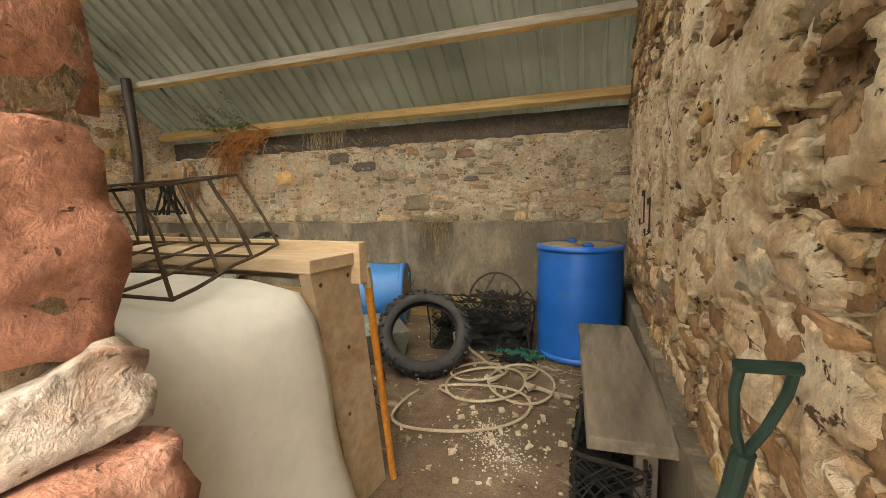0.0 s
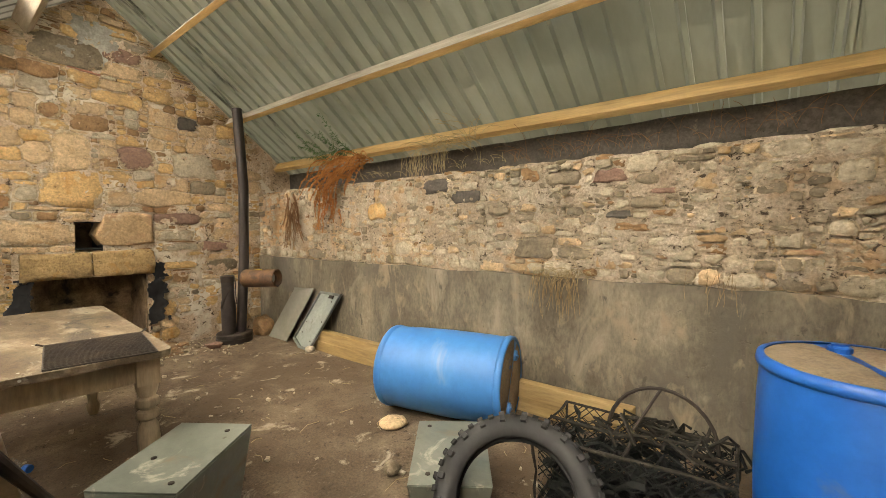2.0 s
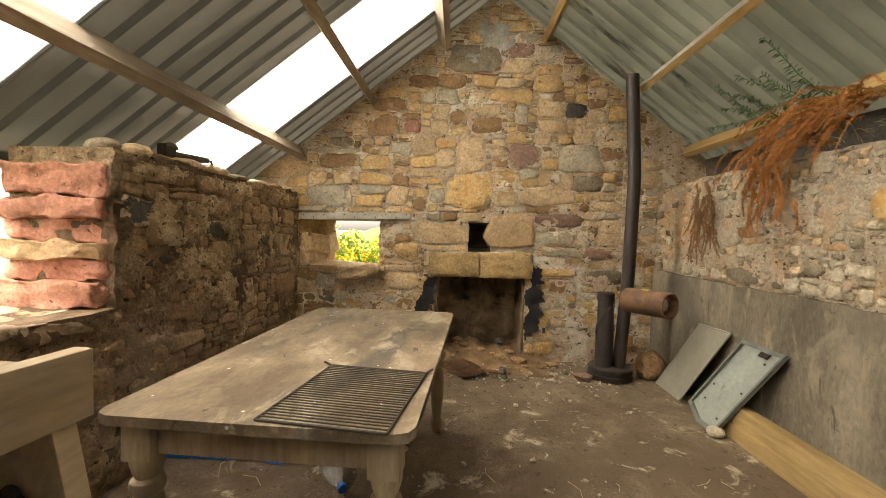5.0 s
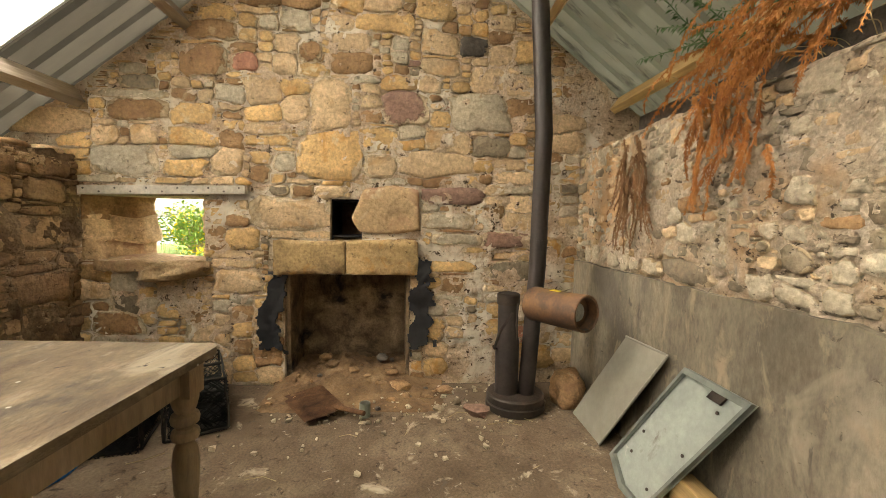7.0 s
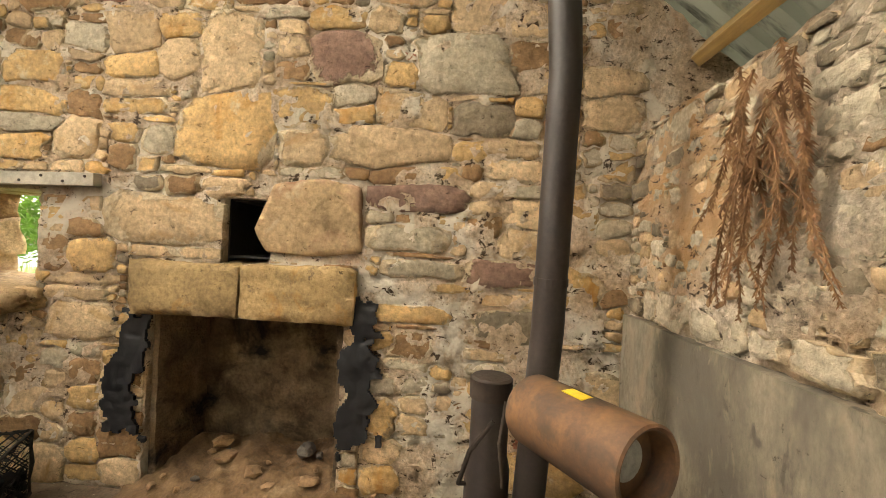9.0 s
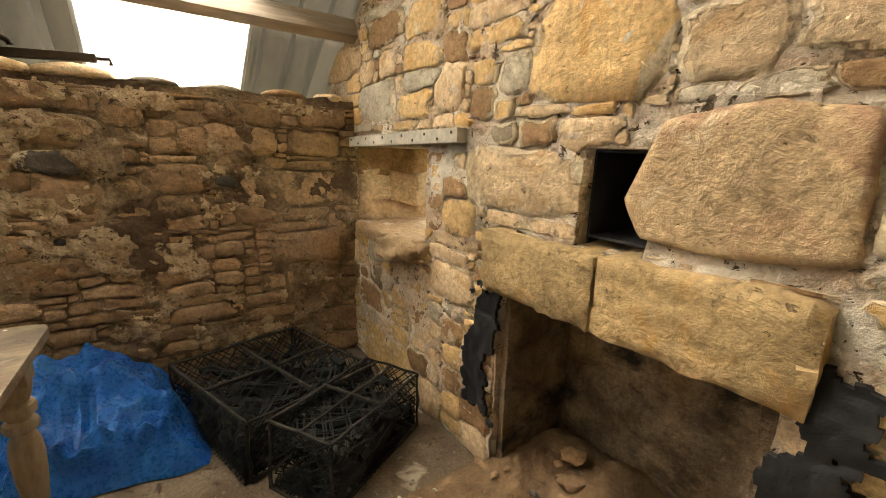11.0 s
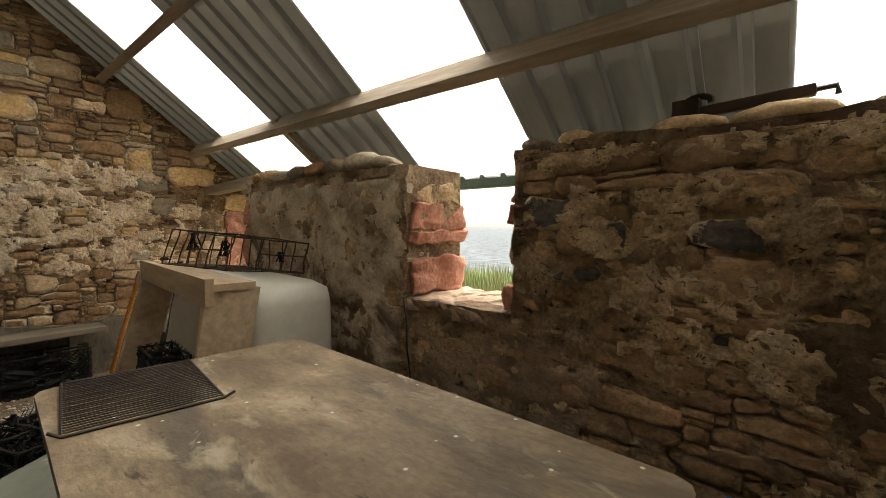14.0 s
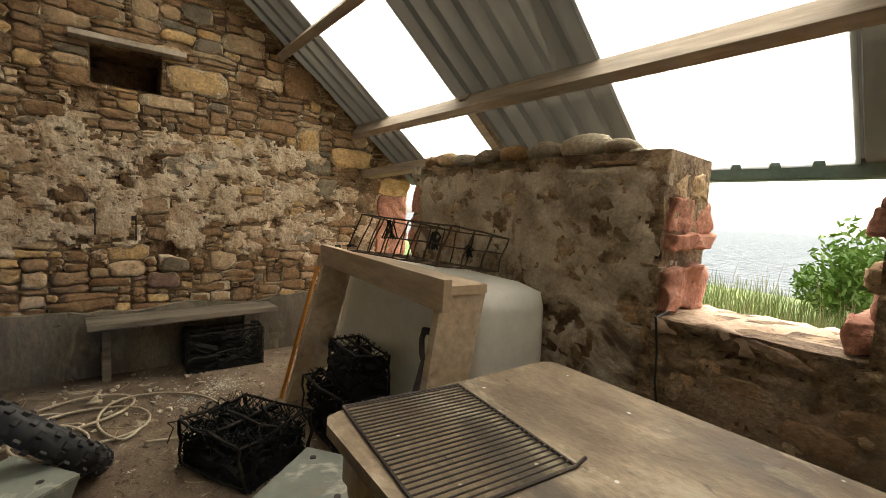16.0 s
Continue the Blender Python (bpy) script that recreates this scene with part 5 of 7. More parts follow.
P = [Vector(p) for p in ((-5.45, 3.49, 0.002), (-5.06, 3.49, 0.002), (-4.70, 3.63, 0.625), (-5.10, 3.64, 0.605))]
sheet_ob = thing("metal_sheet", pose(0, 0, 0), "drab painted metal sheet leaning on the rendered wall", "sheet")
part("sheet_face", slab_of(P, 0.006), M["plate"], sheet_ob)
part("folded_edge", rods([(P[1], P[2]), (P[2], P[3])], 0.007, 6), M["plate"], sheet_ob)
Q = [Vector(p) for p in ((-4.855, 3.42, 0.005), (-4.50, 3.43, 0.005), (-4.19, 3.63, 0.615), (-4.566, 3.64, 0.612))]
door_ob = thing("cabinet_door", pose(0, 0, 0), "grey steel cabinet door with a raised rim leaning on the wall", "panel")
QP = [Q[0].lerp(Q[1], 0.52), Q[1], Q[2], Q[3], Q[0].lerp(Q[3], 0.13)]
door_face = part("door_face", slab_of(QP, 0.006), M["panel"], door_ob)
n = (Q[1] - Q[0]).cross(Q[3] - Q[0]).normalized()
if n.y > 0:
    n = -n
cq = sum(Q, Vector()) / 4
for i in range(5):
    a, b2 = QP[i], QP[(i + 1) % 5]
    inn = [(v + (cq - v) * 0.085) for v in (a, b2)]
    bm = bmesh.new()
    vs = [bm.verts.new(v + n * h) for h in (0.002, 0.022) for v in (a, b2, inn[1], inn[0])]
    for f in ((0, 1, 2, 3), (4, 5, 6, 7), (0, 1, 5, 4), (1, 2, 6, 5), (2, 3, 7, 6), (3, 0, 4, 7)):
        bm.faces.new([vs[k] for k in f])
    bmesh.ops.recalc_face_normals(bm, faces=bm.faces)
    part("rim_strip", bm, M["panel_rim"], door_ob)
def on_door(u, v, h):
    return Q[0] * (1 - u) * (1 - v) + Q[1] * u * (1 - v) + Q[2] * u * v + Q[3] * (1 - u) * v + n * h
for u, v in ((0.22, 0.27), (0.8, 0.15), (0.15, 0.45), (0.82, 0.5), (0.75, 0.85)):
    bm = bmesh.new()
    lathe_bm(bm, [(0, 0), (0.007, 0), (0.007, 0.004), (0, 0.005)], 10, on_door(u, v, 0.004), Vector((0, 0, 1)).rotation_difference(n).to_matrix())
    part("bolt", bm, M["dark_rust"], door_face)
bm = bmesh.new()
vs = [bm.verts.new(on_door(u, v, h)) for h in (0.004, 0.014) for u, v in ((0.52, 0.90), (0.72, 0.90), (0.72, 0.955), (0.52, 0.955))]
for f in ((0, 1, 2, 3), (4, 5, 6, 7), (0, 1, 5, 4), (1, 2, 6, 5), (2, 3, 7, 6), (3, 0, 4, 7)):
    bm.faces.new([vs[k] for k in f])
bmesh.ops.recalc_face_normals(bm, faces=bm.faces)
part("latch_box", bm, M["dark_rust"], door_ob, "dark latch housing")

M["beam"] = surf("dull_yellow_beam", [(0.3, (0.24, 0.155, 0.065)), (0.5, (0.36, 0.245, 0.11)), (0.7, (0.44, 0.32, 0.165))], 3, grain=34, bump=0.3, bump_scale=30, stretch=(0.12, 1, 1), rough=0.8, stains=[((0.14, 0.09, 0.045), 4, 0.60, 0.72)])
bm = bmesh.new()
for i, (x0, x1, z) in enumerate(((-4.55, -1.15, 0.055), (-4.45, -1.3, 0.165))):
    box_bm(bm, ((x0 + x1) / 2, 3.555 - 0.01 * i, z), (x1 - x0, 0.085, 0.108), Matrix.Rotation(radians(0.4 - 0.6 * i), 3, "Z"), 0.006, 0.004)
    mesh_obj("timber_beam", bm, M["beam"], label="long yellow softwood beam lying along the wall foot", category="beam", group="stacked beams")
    bm = bmesh.new()
bm.free()

# ---------------------------------------------------------------- tarpaulin, bottle
bm = bmesh.new()
gx, gy = 150, 80
def tarp_pt(i, j):
    u, v = i / gx, j / gy
    x, y = -4.98 + 1.02 * u, 0.15 + 0.66 * v
    h = 0.27 * math.exp(-((u - 0.58) / 0.36) ** 4) * math.exp(-((v - 0.16) / 0.34) ** 4) + 0.10 * math.exp(-((u - 0.30) / 0.3) ** 2)
    q = Vector((x * 4.5, y * 4.5, 0))
    h = h * (1 + 0.5 * noise.noise(q)) + sum(amp * (0.4 + abs(noise.noise(q * 0.8 + Vector((ang, 2, 0)))) * 1.5) * abs(2 * ((f * (q.x * math.cos(ang) + q.y * math.sin(ang)) + 0.9 * noise.noise(q * 0.55 + Vector((0, ang, 4)))) % 1.0) - 1) for ang, f, amp in ((0.5, 0.8, 0.055), (1.9, 1.1, 0.045), (2.7, 1.7, 0.034), (1.2, 2.3, 0.036), (0.1, 3.1, 0.030), (2.2, 3.9, 0.022)))
    edge = min(u, 1 - u, v, 1 - v)
    return Vector((x + 0.05 * noise.noise(q + Vector((5, 0, 0))), y + 0.06 * noise.noise(q + Vector((0, 7, 0))), 0.008 + h * min(1, edge / 0.12)))
g = [[bm.verts.new(tarp_pt(i, j)) for j in range(gy + 1)] for i in range(gx + 1)]
for i in range(gx):
    for j in range(gy):
        bm.faces.new((g[i][j], g[i + 1][j], g[i + 1][j + 1], g[i][j + 1]))
bmesh.ops.solidify(bm, geom=bm.faces[:], thickness=0.003)
mesh_obj("tarpaulin", bm, M["tarp"], 2, label="crumpled bright blue tarpaulin bundled under the table", category="tarpaulin")

bottle = thing("plastic_bottle", pose(-3.70, 1.20, 0.052, 0, 0, 122) @ pose(0, 0, 0, 90, 0, 0), "empty clear plastic bottle with a dark blue cap", "bottle")
bm = bmesh.new()
lathe_bm(bm, [(0.016, 0.0), (0.016, -0.03), (0.030, -0.06), (0.046, -0.10), (0.048, -0.15), (0.045, -0.17), (0.048, -0.19), (0.048, -0.29), (0.042, -0.305), (0, -0.30)], 24)
part("bottle_body", bm, glass, bottle, smooth=True)
bm = bmesh.new()
lathe_bm(bm, [(0, 0.026), (0.020, 0.026), (0.022, 0.02), (0.022, -0.004), (0, -0.004)], 20)
part("cap", bm, M["blue"], bottle, "dark blue screw cap")

# ---------------------------------------------------------------- hearth: lintel, rubble, shovel blade, can
def boulder_bm(sx, sy, sz, seed, sub=3, rough_k=0.22, boxy=0.0):
    bm = bmesh.new()
    bmesh.ops.create_icosphere(bm, subdivisions=sub, radius=1.0)
    for v in bm.verts:
        p = v.co.copy()
        if boxy:
            k = 1 / max(abs(p.x), abs(p.y), abs(p.z))
            p = p * (1 - boxy) + p * k * 0.86 * boxy
        d = 1 + rough_k * noise.noise(p * 1.3 + Vector((seed, 0, 0))) + rough_k * 0.45 * noise.noise(p * 3.7 + Vector((0, seed, 0))) + rough_k * 0.2 * noise.noise(p * 9 + Vector((0, 0, seed)))
        v.co = Vector((p.x * sx * d, p.y * sy * d, p.z * sz * d))
    return bm


M["lintel"] = pal("sooty_yellow_sandstone", (0.42, 0.29, 0.145), 0.4, strata=None, bump=0.9, bump_dist=0.016, stains=[((0.50, 0.25, 0.06), 4.5, 0.56, 0.72), ((0.05, 0.04, 0.032), 5.5, 0.62, 0.70)])
lintel = thing("fireplace_lintel", pose(X_FIRE + 0.02, 1.955, 0.958), "cracked yellow sandstone fireplace lintel with soot marks", "lintel")
for k, (y0, y1) in enumerate(((-0.515, -0.012), (0.0, 0.52))):
    bm = bmesh.new()
    box_bm(bm, (-0.08, (y0 + y1) / 2, 0.004 * k), (0.26, y1 - y0, 0.255))
    bmesh.ops.subdivide_edges(bm, edges=bm.edges[:], cuts=15, use_grid_fill=True)
    for v in bm.verts:
        q = v.co * 5 + Vector((k * 4, 0, 0))
        near = [max(0.0, 1 - d / 0.035) for d in (0.05 - v.co.x, v.co.y - y0, y1 - v.co.y, 0.1275 + 0.004 * k - v.co.z, v.co.z + 0.1275)]
        worn = sum(sorted(near)[-2:]) - 1 if sorted(near)[-2] > 0 else 0
        v.co += Vector((1, 0.5, 0.9)) * (0.016 * noise.noise(q) + 0.009 * noise.noise(q * 3) + 0.005 * noise.noise(q * 8)) - Vector((0.012, 0, 0.010 if v.co.z > 0 else -0.010)) * max(0.0, worn) * (1 + noise.noise(q * 4))
    part("lintel_stone", bm, M["lintel"], lintel, smooth=2)

bm = bmesh.new()
gx, gy = 64, 76
g = [[None] * (gy + 1) for _ in range(gx + 1)]
for i in range(gx + 1):
    for j in range(gy + 1):
        u, v = i / gx, j / gy
        x, y = -6.42 + 0.93 * u, 1.42 + 1.25 * v
        e = min(1.0, (1 - u) * 2.2) * min(1, min(v, 1 - v) * 6 + (0.3 if u < 0.5 else 0))
        h = (0.07 * math.exp(-((u - 0.16) / 0.34) ** 2) + 0.014) * e
        q = Vector((x * 5, y * 5, 0))
        g[i][j] = bm.verts.new((x, y, 0.004 + h * (1 + 0.6 * noise.noise(q)) + 0.03 * e * abs(noise.noise(q * 2.6)) + 0.022 * e * max(0.0, noise.noise(q * 6.1)) + 0.008 * e * noise.noise(q * 13) - (0.012 if e < 0.02 else 0)))
for i in range(gx):
    for j in range(gy):
        bm.faces.new((g[i][j], g[i + 1][j], g[i + 1][j + 1], g[i][j + 1]))
mesh_obj("earth_heap", bm, M["earth"], True, label="brown earth and ash heaped in the hearth", kind="stuff", category="earth")

rnd = random.Random(11)
def loose_stone(x, y, r, mat, label, flat=0.6, z=None):
    bm = boulder_bm(r, r * rnd.uniform(0.6, 1.0), r * flat, rnd.uniform(0, 50), 2, 0.42 if x < -5 else 0.22, 0.35 if x < -5 else 0.0)
    ob = mesh_obj("stone", bm, M[mat], 2 if x < -5 else True, label=label, category="stone", group="loose stones")
    ob.matrix_world = pose(x, y, r * flat * 0.85 if z is None else z, 0, 0, rnd.uniform(0, 360))
    return ob
for x, y, r, mat in ((-6.12, 1.82, 0.06, "umber"), (-6.05, 2.0, 0.05, "umber"), (-5.85, 2.36, 0.085, "brown"), (-5.72, 2.55, 0.05, "umber"), (-5.9, 2.22, 0.04, "umber"), (-5.62, 2.75, 0.045, "grey"), (-5.45, 2.86, 0.08, "plum"), (-5.55, 2.42, 0.03, "pale"), (-6.2, 2.2, 0.07, "dark"), (-6.22, 1.75, 0.06, "brown"), (-5.72, 2.40, 0.045, "umber"), (-5.66, 2.30, 0.035, "brown"), (-5.52, 2.62, 0.04, "grey"), (-5.80, 2.68, 0.06, "umber"), (-6.02, 2.28, 0.05, "umber"), (-5.98, 2.10, 0.035, "umber")):
    loose_stone(x, y, r, mat, "loose rubble stone on the hearth earth", 0.42, 0.012 + r * 0.3 + max(0.0, -5.85 - x) * 0.28 if x < -5.8 else None)
for i in range(34):
    r = rnd.uniform(0.010, 0.026)
    x, y = rnd.uniform(-6.2, -5.52), rnd.uniform(1.5, 2.6)
    loose_stone(x, y, r, rnd.choice(("umber", "umber", "brown", "umber", "dark")), "small broken stone in the hearth earth", 0.6, 0.008 + max(0.0, -5.8 - x) * 0.30)
loose_stone(-4.47, 3.42, 0.055, "pale", "rounded white pebble beside the cabinet door", 0.7)
loose_stone(-2.60, 2.80, 0.095, "buff", "flat rounded beach stone on the floor", 0.32)
loose_stone(-2.28, 2.78, 0.055, "brown", "pale beach cobble near the drum", 0.6)
loose_stone(-2.22, 2.42, 0.06, "grey", "grey beach cobble near the steel box", 0.6)
bm = boulder_bm(0.14, 0.11, 0.13, 4.0, 3, 0.38, 0.5)
ob = mesh_obj("stone", bm, M["brown"], True, label="rust-brown boulder behind the stove base", category="stone", group="loose stones")
ob.matrix_world = pose(-5.60, 3.50, 0.10)

blade = thing("shovel_blade", pose(-5.58, 1.80, 0.03, 6, -5, 31), "rusty flat shovel blade with a stub of handle on the floor", "shovel")
bm = bmesh.new()
f = bm.faces.new([bm.verts.new(p) for p in ((-0.25, -0.12, 0.02), (-0.20, -0.14, 0.015), (0.24, -0.13, 0), (0.25, 0.0, 0), (0.23, 0.13, 0), (-0.24, 0.14, 0.02))])
bmesh.ops.solidify(bm, geom=[f], thickness=0.005)
part("blade", bm, M["rust"], blade)
part("handle_stub", rods([((0.20, 0.08, 0.008), (0.42, 0.17, 0.0))], 0.015, 9), M["rust"], blade)
can = thing("tin_can", pose(-5.44, 2.15, 0.002), "small rusty tin can standing on the floor", "can")
bm = bmesh.new()
lathe_bm(bm, [(0, 0), (0.034, 0), (0.034, 0.09), (0.031, 0.09), (0.031, 0.01), (0, 0.01)], 20)
part("can_body", bm, M["galv"], can)

# scraps, crumbs and twigs on the floor
bm = bmesh.new()
for i in range(420):
    k = rnd.random()
    if k < 0.45:
        x, y = rnd.gauss(-5.55, 0.25), rnd.gauss(2.35, 0.5)
    elif k < 0.7:
        x, y = rnd.gauss(-0.75, 0.25), rnd.gauss(1.75, 0.25)
    else:
        x, y = rnd.uniform(-5.7, -0.2), rnd.uniform(0.2, 3.4)
    if not (-5.9 < x < -0.1 and 0.1 < y < 3.55):
        continue
    s = rnd.choice((0.006, 0.009, 0.012, 0.02))
    box_bm(bm, (x, y, s * 0.45 + 0.004), (s * rnd.uniform(0.7, 2), s, s * 0.8), Matrix.Rotation(rnd.uniform(0, 3), 3, "Z"), 0.0, s * 0.25)
mesh_obj("crumbs", bm, M["pale"], label="stone crumbs scattered over the floor", kind="stuff", category="debris")
bm = bmesh.new()
for i in range(700):
    k = rnd.choice(((-0.80, 1.62, 0.05), (-0.72, 1.50, 0.06), (-0.66, 1.40, 0.07), (-0.76, 1.52, 0.13)))
    x, y = rnd.gauss(k[0], k[2]), rnd.gauss(k[1], k[2])
    s = rnd.choice((0.002, 0.0025, 0.003, 0.004, 0.006))
    box_bm(bm, (x, y, s * 0.3 + 0.004), (s * rnd.uniform(0.8, 2), s, s * 0.5), Matrix.Rotation(rnd.uniform(0, 3), 3, "Z"), 0.0, s * 0.2)
mesh_obj("plaster_crumbs", bm, M["white_bits"], label="white plaster crumbs spilled on the floor", kind="stuff", category="debris")
bm = bmesh.new()
for i in range(150):
    x, y, a, l = rnd.uniform(-5.6, -0.3), rnd.uniform(0.4, 3.4), rnd.uniform(0, 6.28), rnd.uniform(0.04, 0.22)
    if rnd.random() < 0.4:
        x, y = rnd.gauss(-0.6, 0.3), rnd.gauss(2.5, 0.3)
    tube_bm(bm, [(x, y, 0.008), (x + l * 0.5 * math.cos(a), y + l * 0.5 * math.sin(a), 0.014), (x + l * math.cos(a + 0.3), y + l * math.sin(a + 0.3), 0.008)], 0.0018, 4)
mesh_obj("straw_litter", bm, M["straw"], label="dry grass stalks lying on the floor", kind="stuff", category="litter")

cable = thing("cable", pose(0, 0, 0), "thin black cable hanging down from the window sill", "cable")
bm = bmesh.new()
tube_bm(bm, [Vector(p) for p in ((-3.02, 0.02, 0.905), (-3.022, 0.15, 0.885), (-3.035, 0.138, 0.74), (-3.04, 0.14, 0.60), (-3.062, 0.136, 0.45), (-3.07, 0.14, 0.33))], 0.005, 6)
part("cable_strand", bm, M["black_plastic"], cable)

# ---------------------------------------------------------------- timber batten over the small window
bm = bmesh.new()
box_bm(bm, (X_FIRE + 0.035, 0.69, 1.42), (0.05, 1.12, 0.06), Matrix.Rotation(radians(1.2), 3, "X"), 0.003)
batten = mesh_obj("trim_batten", bm, M["purlin_grey"], label="grey nailed batten across the small window head", kind="structure")
bm = bmesh.new()
for i in range(11):
    lathe_bm(bm, [(0, 0), (0.007, 0), (0.006, 0.003), (0, 0.003)], 8, (X_FIRE + 0.0605, 0.17 + i * 0.104, 1.42 + 0.012 * (-1) ** i + 0.0022 * (i - 5)), Matrix.Rotation(radians(90), 3, "Y"))
mesh_obj("trim_nail_heads", bm, M["dark_rust"], label="row of rusty nail heads in the batten", kind="structure")
bm = bmesh.new()
box_bm(bm, (X_FIRE - 0.24, 0.62, 1.41), (0.38, 0.8, 0.05), None, 0.004)
mesh_obj("trim_window_head", bm, M["grey_wood"], label="old timber head over the small window", kind="structure")
bm = bmesh.new()
box_bm(bm, (X_DOOR - 0.02, 1.895, 2.352), (0.14, 0.66, 0.045), Matrix.Rotation(radians(-1.5), 3, "X"), 0.004, 0.004)
mesh_obj("trim_niche_head", bm, M["purlin"], label="weathered flat timber over the wall niche", kind="structure")

# ---------------------------------------------------------------- old iron on the wall head, irons in the gable
iron = thing("iron_tool", pose(-4.50, -0.10, 1.70, 0, 0, -3) @ Matrix.Diagonal((0.82, 0.8, 0.8, 1)), "old dark iron hook and bar lying on the wall head", "tool")
bm = bmesh.new()
box_bm(bm, (-0.05, 0, 0.05), (0.46, 0.05, 0.05), Matrix.Rotation(radians(3), 3, "Y"), 0.01)
part("bar", bm, M["dark_rust"], iron)
bm = bmesh.new()
tube_bm(bm, [Vector((0.14 + 0.055 * math.cos(a), 0.0, 0.085 + 0.034 * math.sin(a))) for a in [i * 0.42 - 1.4 for i in range(12)]], 0.016, 8)
box_bm(bm, (0.19, 0, 0.06), (0.12, 0.08, 0.10), None, 0.015)
part("hook", bm, M["dark_rust"], iron)
bm = bmesh.new()
tube_bm(bm, [(-0.26, 0, 0.06), (-0.34, 0, 0.065), (-0.345, 0, 0.03)], 0.012, 7)
part("tail", bm, M["dark_rust"], iron)
for y, z0, z1 in ((2.10, 1.03, 1.20), (1.87, 0.99, 1.16)):
    hg = thing("wall_iron", pose(X_DOOR - 0.06, y, 0), "black wrought iron strap hanging on the gable wall", "iron strap", "wall irons")
    bm = bmesh.new()
    box_bm(bm, (0, 0, (z0 + z1) / 2), (0.007, 0.009, z1 - z0), None, 0.002)
    box_bm(bm, (-0.006, 0.012, z1 - 0.02), (0.012, 0.03, 0.03), None, 0.004)
    part("strap", bm, M["dark_rust"], hg)
    bm = bmesh.new()
    tube_bm(bm, [(0, 0, z0), (-0.018, 0, z0 - 0.012), (-0.02, 0, z0 + 0.02)], 0.005, 7)
    part("hook", bm, M["dark_rust"], hg)


# ---------------------------------------------------------------- bracken, roots and ferns from the wall head
def frond(bm_s, bm_l, base, d, length, droop, rnd, leaf=0.05, width=0.0045, bushy=4):
    """A stem that droops, with small leaflets on both sides."""
    pts, p, v = [], Vector(base), Vector(d).normalized()
    n = 11
    for i in range(n):
        pts.append(p.copy())
        p += v * length / n
        v = (v + Vector((rnd.uniform(-0.36, 0.36), rnd.uniform(-0.16, 0.16), -droop / n * 2.2 + rnd.uniform(-0.2, 0.2)))).normalized()
    tube_bm(bm_s, pts, [0.004 * (1 - 0.7 * i / n) for i in range(n)], 4)
    for i in range(1, n):
        for s in (-1, 1):
            for k in range(bushy):
                q = pts[i - 1].lerp(pts[i], rnd.random())
                ax = (pts[i] - pts[i - 1]).normalized()
                side_v = ax.cross(Vector((rnd.uniform(-1, 1), rnd.uniform(-1, 1), rnd.uniform(-1, 1)))).normalized() * s
                L = leaf * (1.15 - 0.7 * i / n) * rnd.uniform(0.6, 1.4)
                tip = q + (side_v * 0.8 + ax * 0.5) * L + Vector((0, 0, -0.3 * L))
                wv = ax * width * rnd.uniform(0.6, 1.3)
                mid = q.lerp(tip, 0.5) + Vector((0, 0, 0.15 * L))
                f = [bm_l.verts.new(c) for c in (q - wv * 0.3, mid - wv, tip, mid + wv)]
                bm_l.faces.new(f)


def plant(name, label, cat, mat, spots, seed):
    rnd = random.Random(seed)
    ob = thing(name, pose(0, 0, 0), label, cat)
    s, l = bmesh.new(), bmesh.new()
    for (x0, x1), (y0, y1), (z0, z1), count, d, ln, droop, leaf in spots:
        for i in range(count):
            b = (rnd.uniform(x0, x1), rnd.uniform(y0, y1), rnd.uniform(z0, z1))
            dv = (d[0] + rnd.uniform(-0.6, 0.6), d[1] + rnd.uniform(-0.12, 0.12), d[2] + rnd.uniform(-0.25, 0.25))
            frond(s, l, b, dv, ln * rnd.uniform(0.6, 1.15), droop, rnd, leaf, 0.0045 if leaf > 0.04 else 0.003, 4 if leaf > 0.04 else 9)
    tagged(part("stem_tangle", s, M[mat], ob), kind="stuff")
    tagged(part("leaf_mass", l, M[mat], ob), kind="stuff")
    return ob


YH = Y_BACK - 0.05
plant("dried_bracken", "orange dried bracken hanging over the wall head", "bracken", "bracken",
      [((-4.55, -4.10), (YH, YH + 0.22), (1.80, 2.04), 30, (-0.30, -0.50, 0.10), 0.46, 1.3, 0.020), ((-4.62, -4.20), (YH - 0.06, YH), (1.50, 1.84), 24, (-0.1, -0.08, -1), 0.30, 0.6, 0.018), ((-4.2, -3.9), (YH, YH + 0.2), (1.90, 2.04), 34, (-0.45, -0.42, 0.12), 0.52, 1.0, 0.020)], 31)
plant("dried_bracken", "dull brown dried bracken trailing down the corner", "bracken", "bracken_dull",
      [((-5.22, -4.98), (YH - 0.05, YH), (1.45, 1.74), 26, (0.0, -0.05, -1), 0.50, 0.5, 0.018)], 32)
plant("green_fern", "green fern fronds growing in under the roof", "fern", "fern",
      [((-4.5, -4.1), (3.92, 3.98), (2.06, 2.10), 5, (-0.55, -0.75, 0.60), 0.66, 0.12, 0.06), ((-5.0, -4.6), (3.92, 3.98), (2.04, 2.10), 4, (-0.3, -0.8, 0.58), 0.5, 0.15, 0.05)], 33)


